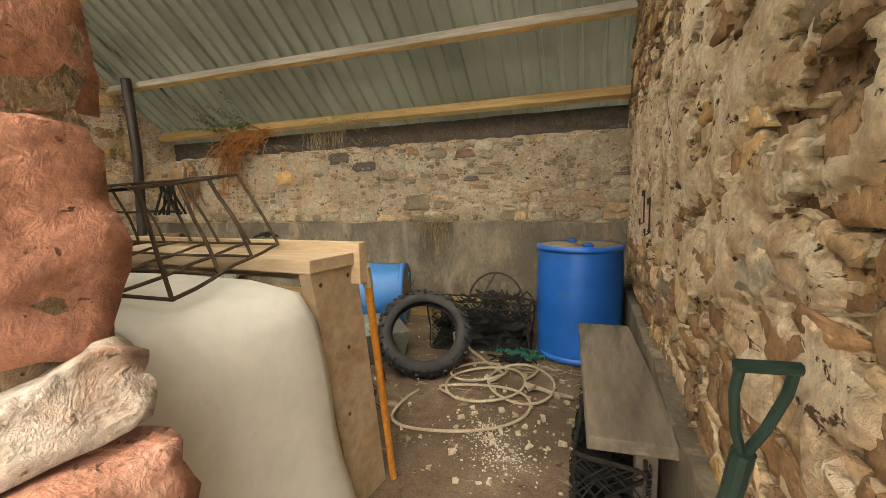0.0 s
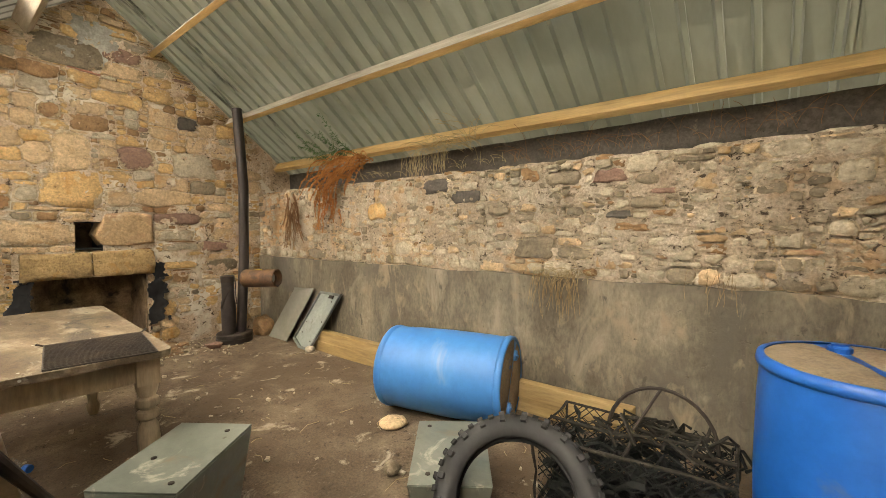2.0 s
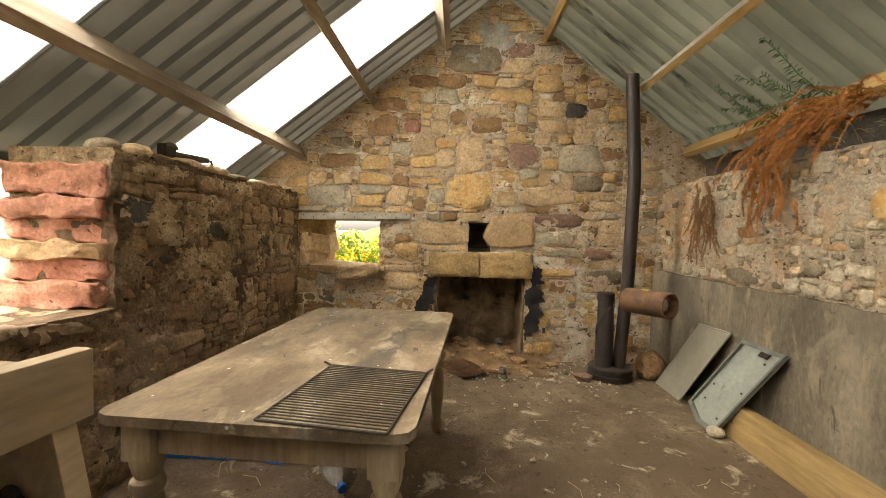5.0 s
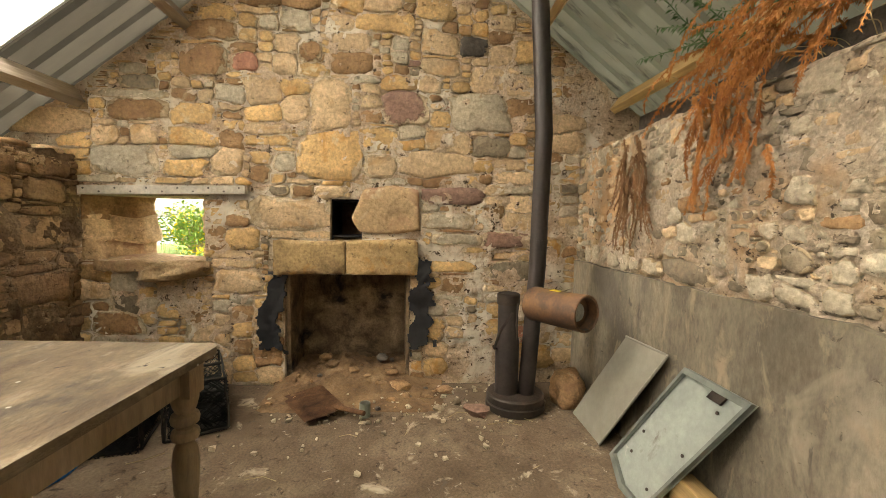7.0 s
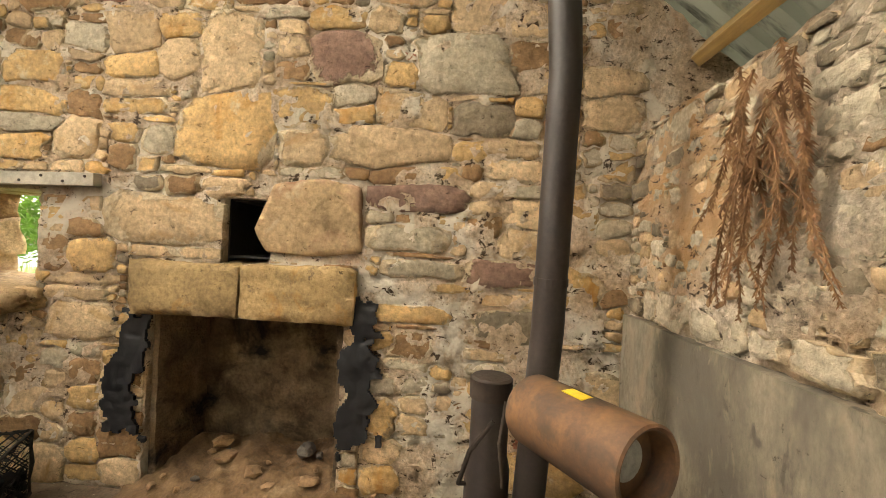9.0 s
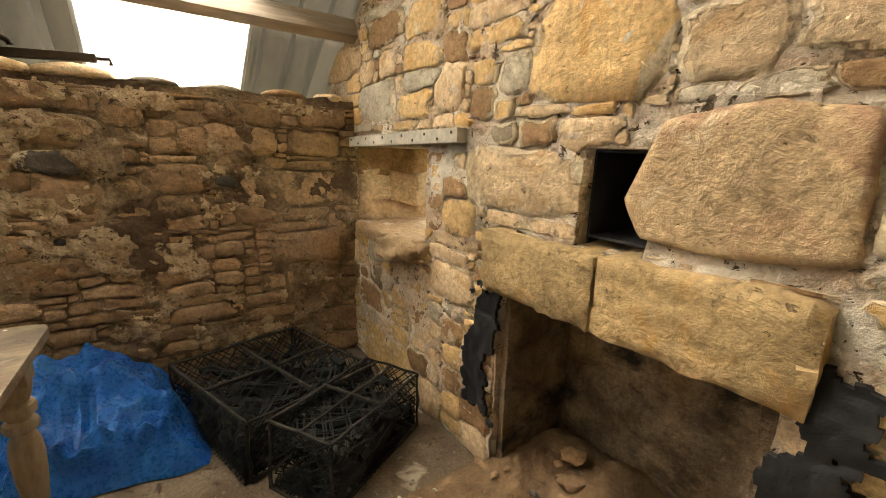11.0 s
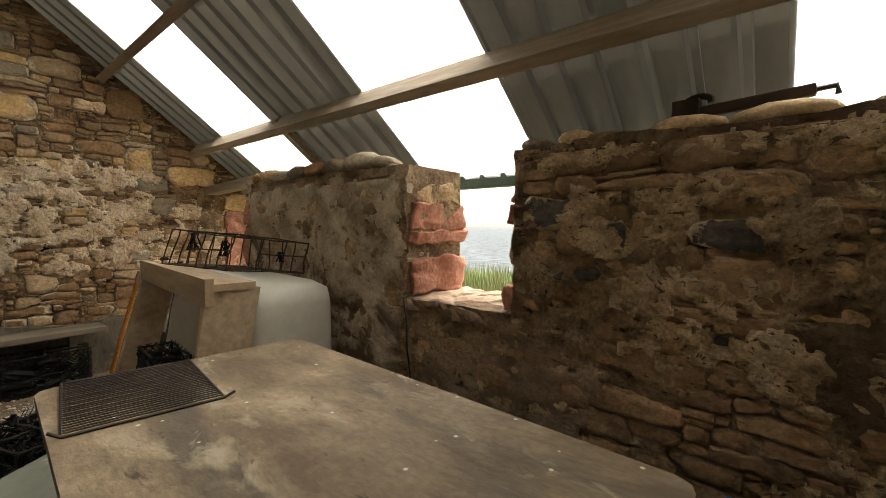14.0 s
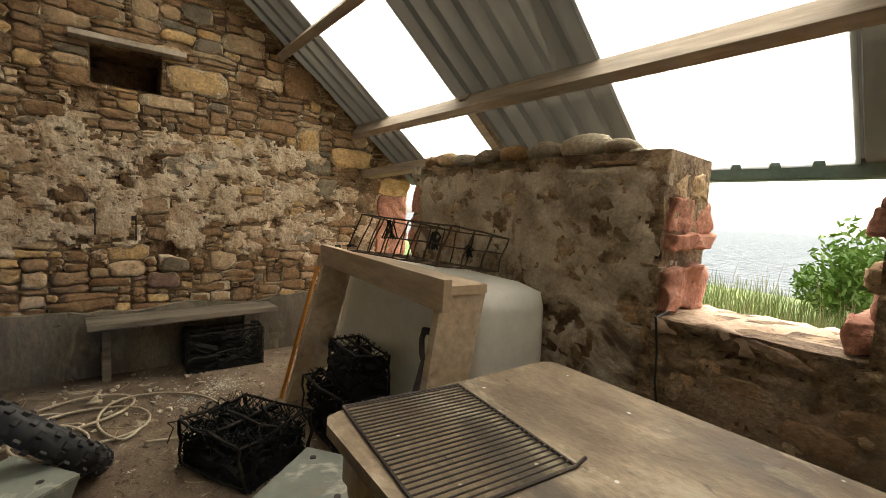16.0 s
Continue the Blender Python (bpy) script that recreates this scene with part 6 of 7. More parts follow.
def strands(name, label, cat, mat, x0, x1, y, z0, z1, count, l0, l1, up_k, seed, r=0.0022):
    rnd = random.Random(seed)
    bm = bmesh.new()
    for i in range(count):
        x, z, L = rnd.uniform(x0, x1), rnd.uniform(z0, z1), rnd.uniform(l0, l1)
        p = Vector((x, y + rnd.uniform(-0.02, 0.04), z))
        v = Vector((rnd.uniform(-0.4, 0.4), -0.25 if up_k < 0 else rnd.uniform(-0.7, 0.0), up_k)).normalized()
        pts = []
        for k in range(7):
            pts.append(p.copy())
            p += v * L / 6
            v = (v + Vector((rnd.uniform(-0.25, 0.25), rnd.uniform(-0.05, 0.05), -0.25))).normalized()
            p.y = min(p.y, y) if up_k < 0 else p.y
        tube_bm(bm, pts, r, 4)
    return mesh_obj(name, bm, M[mat], label=label, category=cat)


strands("root_tuft", "straw-coloured root tuft hanging from the render edge", "roots", "root", -2.0, -1.68, Y_BACK - 0.10, 0.93, 1.0, 60, 0.04, 0.30, -1, 41, 0.0018)
strands("root_tuft", "matted dry grass sprouting from the render edge", "roots", "straw", -2.02, -1.62, Y_BACK - 0.06, 0.95, 1.01, 90, 0.05, 0.16, 0.25, 46, 0.0018)
strands("root_tuft", "thin dry roots hanging from the render edge", "roots", "root", -1.05, -0.82, Y_BACK - 0.075, 0.98, 1.08, 16, 0.08, 0.22, -1, 42, 0.0014)
strands("dry_grass", "pale dry grass hanging over the purlin", "grass", "straw", -3.6, -3.0, 3.935, 1.97, 2.07, 80, 0.06, 0.26, -1, 47, 0.0017)
strands("dry_grass", "dry grass drooping over the purlin", "grass", "straw", -3.25, -2.65, Y_BACK + 0.20, 1.96, 2.06, 70, 0.15, 0.42, 0.3, 43)
strands("dry_grass", "brown dry stems along the wall head", "grass", "bracken_dull", -2.3, -0.2, Y_BACK + 0.1, 1.80, 1.84, 70, 0.10, 0.32, 0.6, 44, 0.0016)
strands("dry_grass", "dry grass along the wall head near the hearth", "grass", "straw", -5.0, -2.3, Y_BACK + 0.1, 1.80, 1.84, 60, 0.06, 0.18, 0.5, 45, 0.0016)

# ---------------------------------------------------------------- outside: grass, gorse, shrub, shore rocks
rnd = random.Random(77)
def blades(name, label, n, place, h0, h1, mat):
    vs, fs = [], []
    for i in range(n):
        x, y = place()
        z = shore_z(x, y)
        a, h, w = rnd.uniform(0, 6.28), rnd.uniform(h0, h1), rnd.uniform(0.0025, 0.0055)
        lean = rnd.uniform(0.05, 0.45) * h
        c, s = math.cos(a), math.sin(a)
        k = len(vs)
        vs += [(x - s * w, y + c * w, z - 0.02), (x + s * w, y - c * w, z - 0.02), (x + c * lean * 0.4 + s * w * 0.7, y + s * lean * 0.4 - c * w * 0.7, z + h * 0.6), (x + c * lean * 0.4 - s * w * 0.7, y + s * lean * 0.4 + c * w * 0.7, z + h * 0.6), (x + c * lean, y + s * lean, z + h)]
        fs += [(k, k + 1, k + 2, k + 3), (k + 3, k + 2, k + 4)]
    me = bpy.data.meshes.new(name)
    me.from_pydata(vs, [], fs)
    me.materials.append(mat)
    return tagged(new(name, me), label, "grass", kind="stuff")


blades("long_grass", "long green grass outside the seaward wall", 42000, lambda: (rnd.uniform(-9.5, 2.5), -0.75 - abs(rnd.gauss(0, 2.2))), 0.10, 0.31, M["blade"])
blades("seed_stalks", "tall pale seed stalks above the grass", 900, lambda: (rnd.uniform(-8, 1), -1.2 - abs(rnd.gauss(0, 1.6))), 0.35, 0.62, M["straw"])
blades("long_grass", "bright grass outside the gable window", 9000, lambda: (-6.8 - abs(rnd.gauss(0, 2.4)), rnd.uniform(-4, 6)), 0.15, 0.5, M["blade"])


def bush(name, label, cx, cy, r, h, leaf_mat, flower_mat, seed, n_leaf, n_flower, leaf=0.05):
    rnd = random.Random(seed)
    ob = thing(name, pose(cx, cy, shore_z(cx, cy)), label, "bush")
    st = bmesh.new()
    clumps = []
    for i in range(16):
        a, q = rnd.uniform(0, 6.28), r * math.sqrt(rnd.random())
        tip = Vector((q * math.cos(a), q * math.sin(a), h * rnd.uniform(0.45, 1.0) * (1 - 0.35 * q / r)))
        tube_bm(st, [(0, 0, 0), (tip.x * 0.4, tip.y * 0.4, tip.z * 0.5), tip], [0.03, 0.018, 0.006], 5)
        clumps += [(tip, r * rnd.uniform(0.22, 0.4)), (tip * 0.7, r * rnd.uniform(0.2, 0.34))]
    part("stems", st, M["leg_wood"], ob)
    for nm, n, mat, s in (("leaves", n_leaf, leaf_mat, leaf), ("blossom", n_flower, flower_mat, leaf * 0.75)):
        if not n:
            continue
        vs, fs = [], []
        for i in range(n):
            c, rad = rnd.choice(clumps)
            d = Vector((rnd.gauss(0, 1), rnd.gauss(0, 1), rnd.gauss(0, 1))).normalized()
            p = c + d * rad * (rnd.random() ** 0.4 if nm == "leaves" else rnd.uniform(0.85, 1.05))
            p.z = max(p.z, 0.03)
            u = Vector((rnd.gauss(0, 1), rnd.gauss(0, 1), rnd.gauss(0, 1))).normalized()
            v = u.orthogonal().normalized()
            k = len(vs)
            q = s * rnd.uniform(0.6, 1.4)
            vs += [p - u * q, p + v * q * 0.4, p + u * q, p - v * q * 0.4]
            fs.append((k, k + 1, k + 2, k + 3))
        me = bpy.data.meshes.new(nm)
        me.from_pydata(vs, [], fs)
        me.materials.append(mat)
        o = new(nm, me)
        o.parent = ob
        tagged(o, kind="stuff")
    return ob


bush("gorse_bush", "gorse bush in full yellow flower outside the gable", -10.6, -0.55, 1.0, 1.15, M["gorse"], M["flower"], 5, 4200, 4200)
bush("gorse_bush", "gorse bush with scattered yellow flowers", -12.5, 0.9, 1.3, 1.1, M["gorse"], M["flower"], 6, 4000, 2600)
bush("gorse_bush", "low gorse bush further up the slope", -12.8, -2.6, 1.2, 1.0, M["gorse"], M["flower"], 7, 4000, 900)
bush("hedge_bush", "rounded leafy green bush beyond the gable", -12.2, -5.2, 1.3, 1.6, M["leaf"], M["leaf"], 8, 6000, 0, 0.07)
bush("shrub", "bright green leafy shrub at the shore edge", -3.45, -4.3, 0.85, 1.15, M["leaf"], M["leaf"], 10, 6500, 0, 0.045)

for i in range(26):
    x, y = rnd.uniform(-12, 6), rnd.uniform(-21, -13)
    bm = boulder_bm(rnd.uniform(0.3, 1.3), rnd.uniform(0.3, 1.0), rnd.uniform(0.2, 0.5), rnd.uniform(0, 90), 2)
    ob = mesh_obj("shore_rock", bm, M["dark"], True, label="dark seaweedy rock in the shallows", category="rock", group="shore rocks")
    ob.matrix_world = pose(x, y, -2.15 if y < -15 else shore_z(x, y))

# ---------------------------------------------------------------- rubble stones of the four walls
class Rubble:
    """Packs a wall face with irregular stones: marked ones first, then random ones in rough courses, their edges drawn where neighbours meet."""

    def __init__(self, u0, u1, v0, top, holes, seed):
        self.u0, self.v0, self.step, self.rnd, self.seed = u0, v0, 0.0125, random.Random(seed), seed
        self.nu, self.nv = int((u1 - u0) / self.step), int((3.75 - v0) / self.step)
        self.stones = []
        uu, vv = np.meshgrid(u0 + (np.arange(self.nu) + 0.5) * self.step, v0 + (np.arange(self.nv) + 0.5) * self.step, indexing="ij")
        self.uu, self.vv = uu, vv
        tops = np.array([top(u) for u in uu[:, 0]])
        self.shut = vv > tops[:, None]
        for a, b, c, d in holes:
            self.shut |= (uu > a) & (uu < b) & (vv > c) & (vv < d)
        # waver of the joints, on a coarse lattice spread over the fine one
        gu, gv = [np.minimum(np.arange(n) / 2.0, (n - 1) / 2.0) for n in (self.nu, self.nv)]
        lat = np.array([[(noise.noise(Vector((i * 0.16, j * 0.16, seed))) + 0.55 * noise.noise(Vector((i * 0.45, j * 0.45, seed + 5))), noise.noise(Vector((i * 0.16, j * 0.16, seed + 9))) + 0.55 * noise.noise(Vector((i * 0.45, j * 0.45, seed + 14)))) for j in range(self.nv // 2 + 2)] for i in range(self.nu // 2 + 2)])
        i0, j0 = gu.astype(int), gv.astype(int)
        fu, fv = (gu - i0)[:, None, None], (gv - j0)[None, :, None]
        g = lambda i, j: lat[i][:, j]
        w = (g(i0, j0) * (1 - fu) + g(i0 + 1, j0) * fu) * (1 - fv) + (g(i0, j0 + 1) * (1 - fu) + g(i0 + 1, j0 + 1) * fu) * fv
        self.wu, self.wv = uu + 0.022 * w[..., 0], vv + 0.018 * w[..., 1]

    def add(self, a, b, c, d, kind, k, power, turn=0.0):
        self.stones.append(((a + b) / 2, (c + d) / 2, (b - a) / 2, (d - c) / 2, kind, k, power, turn))

    def fill(self, marks, mix, sizes, mask):
        rnd, cell = self.rnd, self.step
        used = self.shut.copy()
        for a, b, c, d, kind in marks:
            self.add(a, b, c, d, kind, 1.15, rnd.uniform(3.0, 4.5), rnd.uniform(-0.05, 0.05))
            used |= (self.uu > a) & (self.uu < b) & (self.vv > c) & (self.vv < d)
        names, weights = zip(*mix)
        for j in range(self.nv):
            i = 0
            while i < self.nu:
                if used[i, j]:
                    i += 1
                    continue
                t = rnd.random()
                kw, kh = (1.8, 1.7) if t < 0.13 else (0.5, 0.55) if t > 0.78 else (1.0, 1.0)
                wi, hi = max(3, round(rnd.uniform(*sizes[0]) * kw / cell)), max(2, round(rnd.uniform(*sizes[1]) * kh / cell))
                run = 0
                while run < wi and i + run < self.nu and not used[i + run, j]:
                    run += 1
                while hi > 1 and used[i:i + run, j:j + hi].any():
                    hi -= 1
                hi = min(hi, max(2, int(run * 0.8)))
                used[i:i + run, j:j + hi] = True
                u, v = self.u0 + i * cell, self.v0 + j * cell
                if run >= 2 and rnd.random() < mask(u + run * cell / 2, v + hi * cell / 2):
                    self.add(u, u + run * cell, v, v + hi * cell, rnd.choices(names, weights)[0], rnd.uniform(0.35, 1.1), rnd.uniform(3.2, 7.0), rnd.uniform(-0.13, 0.13))
                i += run
        return self

    def outlines(self, joint, reach=1.32):
        """For each stone its centre, kind, height factor and outline."""
        best = np.full((self.nu, self.nv), 9.0)
        mine = np.full((self.nu, self.nv), -1)
        for n, (cu, cv, hu, hv, kind, k, power, turn) in enumerate(self.stones):
            hu, hv = max(hu, 0.012), max(hv, 0.010)
            i0, i1 = [max(0, min(self.nu, int((cu + q * (hu * 1.6 + 0.05) - self.u0) / self.step))) for q in (-1, 1)]
            j0, j1 = [max(0, min(self.nv, int((cv + q * (hv * 1.6 + 0.05) - self.v0) / self.step))) for q in (-1, 1)]
            du, dv = self.wu[i0:i1, j0:j1] - cu, self.wv[i0:i1, j0:j1] - cv
            du, dv = du * math.cos(turn) + dv * math.sin(turn), dv * math.cos(turn) - du * math.sin(turn)
            skew = 1 + 0.18 * math.sin(n * 7.3) * du / hu
            d = ((np.abs(du) / hu) ** power + (np.abs(dv) / (hv * np.clip(skew, 0.7, 1.3))) ** power) ** (1 / power)
            near = (d < best[i0:i1, j0:j1]) & ~self.shut[i0:i1, j0:j1]
            best[i0:i1, j0:j1][near] = d[near]
            mine[i0:i1, j0:j1][near] = n
        mine[best > reach] = -1
        ray = np.linspace(0.0, 1.75, 64)
        for n, (cu, cv, hu, hv, kind, k, power, turn) in enumerate(self.stones):
            sides = 16 if max(hu, hv) > 0.09 else 11
            ang = (np.arange(sides) + 0.5) * 2 * math.pi / sides
            du, dv = np.cos(ang)[:, None] * ray * hu, np.sin(ang)[:, None] * ray * hv
            i = np.clip(((cu + du - self.u0) / self.step).astype(int), 0, self.nu - 1)
            j = np.clip(((cv + dv - self.v0) / self.step).astype(int), 0, self.nv - 1)
            out = mine[i, j] != n
            out[:, -1] = True
            r = ray[np.argmax(out, axis=1)]
            if r.mean() < 0.35:
                continue
            r = np.maximum(r, 0.35)
            pu, pv = np.cos(ang) * r * hu, np.sin(ang) * r * hv
            ln = np.hypot(pu, pv)
            cut = np.maximum(0.25, 1 - joint * (0.35 + np.array([self.rnd.random() for _ in ang])) / np.maximum(ln, 0.02))
            yield cu, cv, kind, k, pu * cut, pv * cut


def stone_geometry(rnd, pu, pv, high, seed):
    """A bedded stone: rim in the mortar, broken shoulder, rough dressed face."""
    n = len(pu)
    tu, tv = rnd.uniform(-0.35, 0.35), rnd.uniform(-0.35, 0.35)
    size = max(np.ptp(pu), np.ptp(pv))
    vs, rims = [], []
    shoulder = rnd.uniform(0.86, 0.96)
    for f, z, jit, rim in ((1.03, -1.6, 0.0, 1.0), (1.0, 0.25, 0.3, 1.0), (shoulder, 0.90, 0.20, 0.80), (0.5, 1.0, 0.24, 0.08)):
        for x, y in zip(pu, pv):
            g = f * (1 + (rnd.uniform(-0.06, 0.06) if f < 1 else 0))
            h = z + rnd.uniform(-jit, jit) + ((tu * x + tv * y) / size * f * 1.6 if z > 0 else 0)
            vs.append((x * g, y * g, h * high))
            rims.append(rim)
    vs.append((0.1 * pu[0], 0.1 * pv[3], high * rnd.uniform(0.75, 1.2)))
    rims.append(0.0)
    fs = [(r * n + j, r * n + (j + 1) % n, (r + 1) * n + (j + 1) % n, (r + 1) * n + j) for r in range(3) for j in range(n)]
    fs += [(3 * n + j, 3 * n + (j + 1) % n, 4 * n) for j in range(n)]
    return vs, fs, rims


def build_stones(wall, frame_m, u0, u1, v0, top, holes, marks, mix, sizes, mask, proud, seed, keep_v, sign=1, joint=0.008, reach=1.32):
    """Stones of a wall face. marks: (u0, u1, v0, v1, kind). mask(u, v): chance of a stone. The 300 lowest are parts, the rest one joined mesh."""
    rub = Rubble(u0, u1, v0, top, holes, seed).fill(marks, mix, sizes, mask)
    rnd = random.Random(seed + 1)
    count, avs, afs, mats, slots, arims, soft = 0, [], [], [], [], [], []
    for cu, cv, kind, k, pu, pv in rub.outlines(joint, reach):
        if sign < 0:
            pu, pv = -pu[::-1], pv[::-1]
        vs, fs, rims = stone_geometry(rnd, pu, pv, proud * k, seed)
        m = frame_m @ Matrix.Translation((sign * cu, cv, 0.004))
        if cv < keep_v and count < 300 and np.ptp(pu) > 0.05:
            me = bpy.data.meshes.new("stone")
            me.from_pydata(vs, [], fs)
            me.materials.append(M[kind])
            me.attributes.new("rim", "FLOAT", "POINT").data.foreach_set("value", rims)
            me.polygons.foreach_set("use_smooth", [i >= 2 * len(pu) for i in range(len(fs))])
            o = new("stone", me)
            o.matrix_world = m
            o.parent = wall
            count += 1
        else:
            base = len(avs)
            avs += [m @ Vector(v) for v in vs]
            arims += rims
            if M[kind] not in slots:
                slots.append(M[kind])
            afs += [[base + q for q in f] for f in fs]
            mats += [slots.index(M[kind])] * len(fs)
            soft += [i >= 2 * len(pu) for i in range(len(fs))]
    if avs:
        me = bpy.data.meshes.new("small_stones")
        me.from_pydata(avs, [], afs)
        for mt in slots:
            me.materials.append(mt)
        me.attributes.new("rim", "FLOAT", "POINT").data.foreach_set("value", arims)
        me.polygons.foreach_set("material_index", mats)
        me.polygons.foreach_set("use_smooth", soft)
        o = new("small_stones", me)
        o.parent = wall
        tagged(o, "rubble stones bedded in mortar", kind="stuff")


def face_frame(origin, n):
    """Local x along the wall, y up, z out of it."""
    z = Vector(n)
    x = Vector((0, 0, 1)).cross(z)
    m = Matrix((x, Vector((0, 0, 1)), z)).transposed().to_4x4()
    m.translation = origin
    return m


def patch(scale, bias, seed):
    return lambda u, v: max(0.0, min(1.0, 0.5 + 2.4 * (noise.noise(Vector((u * scale, v * scale, seed))) + bias)))


FLUE_STONE = [(2.07, 1.46), (2.30, 1.50), (2.47, 1.46), (2.49, 1.16), (2.30, 1.13), (2.05, 1.14), (1.985, 1.25)]
FIRE_MARKS = [(0.80, 1.12, 2.22, 2.44, "brown"), (1.15, 1.33, 2.25, 2.39, "red"), (0.40, 0.65, 2.11, 2.22, "grey"), (1.03, 1.25, 2.04, 2.18, "pale"), (1.69, 1.98, 1.91, 2.24, "buff"), (1.49, 1.70, 1.91, 2.11, "buff"), (2.19, 2.54, 1.93, 2.17, "plum"), (1.60, 2.06, 1.52, 1.83, "yellow"), (1.99, 2.43, 2.57, 2.71, "yellow"), (1.84, 2.08, 2.72, 2.84, "yellow"), (2.07, 2.35, 2.71, 2.82, "buff"), (1.83, 2.13, 2.27, 2.44, "brown"), (1.44, 1.61, 2.24, 2.41, "buff"), (0.20, 0.65, 1.51, 1.73, "pale"), (0.65, 0.96, 1.51, 1.64, "yellow"), (1.21, 1.50, 2.71, 2.84, "brown"), (1.23, 1.56, 1.74, 1.83, "yellow"), (2.32, 2.88, 1.56, 1.74, "buff"), (2.74, 2.97, 2.43, 2.58, "dark"), (2.48, 2.77, 2.28, 2.42, "buff"), (2.70, 3.11, 1.89, 2.17, "pale")]
FIRE_MARKS += [(1.26, 1.84, 1.15, 1.39, "buff"), (-0.23, 0.20, 1.80, 1.97, "buff"), (1.57, 2.10, 2.87, 3.14, "grey"), (1.01, 1.34, 0.68, 0.86, "buff"), (2.51, 2.96, 1.35, 1.49, "plum"), (1.09, 1.33, 1.00, 1.17, "yellow"), (3.02, 3.34, 1.52, 1.62, "buff"), (2.46, 2.85, 0.85, 0.93, "yellow"), (0.71, 1.11, 1.64, 1.73, "pale"), (1.01, 1.21, 1.53, 1.73, "buff"), (2.87, 3.14, 1.70, 1.86, "grey"), (2.58, 2.96, 1.06, 1.15, "pale"), (2.96, 3.26, 1.04, 1.16, "plum"), (3.05, 3.34, 0.80, 0.94, "grey"), (2.08, 2.31, 1.54, 1.72, "buff"), (2.50, 2.89, 1.18, 1.30, "pale"), (1.48, 1.70, 2.56, 2.71, "pale"), (0.87, 1.19, 2.46, 2.61, "brown"), (0.30, 0.73, 1.90, 2.05, "brown"), (2.11, 2.44, 2.85, 3.00, "buff"), (2.44, 2.73, 2.69, 2.84, "yellow")]
SEA_MARKS = [(-4.71, -4.43, 1.01, 1.19, "umber"), (-5.9, -5.3, 1.01, 1.23, "damp_brown"), (-5.9, -5.43, 0.67, 0.87, "umber"), (-5.28, -5.16, 1.13, 1.2, "dark"), (-5.12, -4.88, 0.54, 0.62, "damp_brown"), (-4.57, -4.31, 1.48, 1.64, "umber"), (-5.52, -5.15, 1.47, 1.59, "umber"), (-5.91, -5.63, 1.48, 1.63, "damp_brown"), (-5.12, -4.85, 1.1, 1.27, "umber"), (-4.71, -4.43, 1.33, 1.48, "umber"), (-5.48, -5.01, 1.3, 1.46, "umber"), (-5.87, -5.55, 1.31, 1.46, "damp_brown"), (-5.49, -5.26, 0.93, 1.04, "umber"), (-5.11, -4.88, 0.91, 0.99, "damp_brown"), (-4.71, -4.48, 0.71, 0.82, "umber"), (-4.75, -4.49, 0.46, 0.53, "umber"), (-5.48, -5.27, 0.43, 0.5, "umber"), (-4.2, -4.06, 1.18, 1.3, "dark"), (-5.28, -5.12, 0.74, 0.84, "umber"), (-5.21, -4.89, 0.38, 0.49, "umber"), (-5.62, -5.27, 0.34, 0.42, "damp_brown"), (-4.71, -4.4, 1.21, 1.32, "dark"), (-4.3, -4.06, 1.5, 1.66, "umber")]
GABLE_MARKS = [(1.27, 1.69, 2.13, 2.33, "yellow"), (0.32, 0.51, 1.42, 1.59, "grey"), (0.36, 0.64, 1.62, 1.79, "grey"), (1.37, 1.58, 2.65, 2.8, "grey"), (2.35, 2.5, 2.11, 2.22, "yellow"), (2.53, 2.78, 1.98, 2.11, "brown"), (0.49, 0.7, 1.77, 2.03, "yellow"), (-0.06, 0.36, 1.72, 1.91, "yellow"), (2.68, 2.95, 1.2, 1.33, "grey"), (1.53, 1.7, 1.49, 1.66, "grey"), (1.25, 1.48, 1.52, 1.65, "pale"), (0.43, 0.63, 1.17, 1.26, "pale"), (0.51, 0.75, 0.98, 1.14, "pale"), (1.21, 1.39, 0.76, 0.91, "buff"), (1.53, 1.74, 0.76, 0.87, "grey"), (1.82, 2.03, 0.73, 0.85, "buff"), (1.59, 1.81, 0.63, 0.76, "plum"), (1.12, 1.45, 1.75, 1.85, "yellow"), (0.82, 1.06, 2.29, 2.39, "buff"), (2.05, 2.31, 2.06, 2.17, "brown"), (1.49, 1.72, 2.5, 2.57, "yellow"), (0.55, 0.84, 2.27, 2.54, "brown")]
BACK_MARKS = [(-3.08, -2.75, 1.63, 1.75, "dark"), (-2.76, -2.47, 1.53, 1.64, "dark"), (-1.58, -1.37, 1.61, 1.7, "plum"), (-2.15, -1.84, 1.1, 1.28, "grey"), (-1.35, -1.16, 1.44, 1.53, "grey"), (-1.82, -1.56, 1.12, 1.2, "grey"), (-2.39, -2.2, 1.42, 1.53, "grey"), (-3.8, -3.54, 1.41, 1.58, "yellow"), (-1.44, -1.23, 1.3, 1.37, "brown"), (-1.92, -1.66, 1.62, 1.72, "grey"), (-1.51, -1.33, 1.38, 1.44, "dark"), (-2.13, -1.98, 1.44, 1.51, "buff"), (-1.32, -1.18, 1.59, 1.66, "grey"), (-1.24, -1.09, 1.53, 1.58, "plum")]

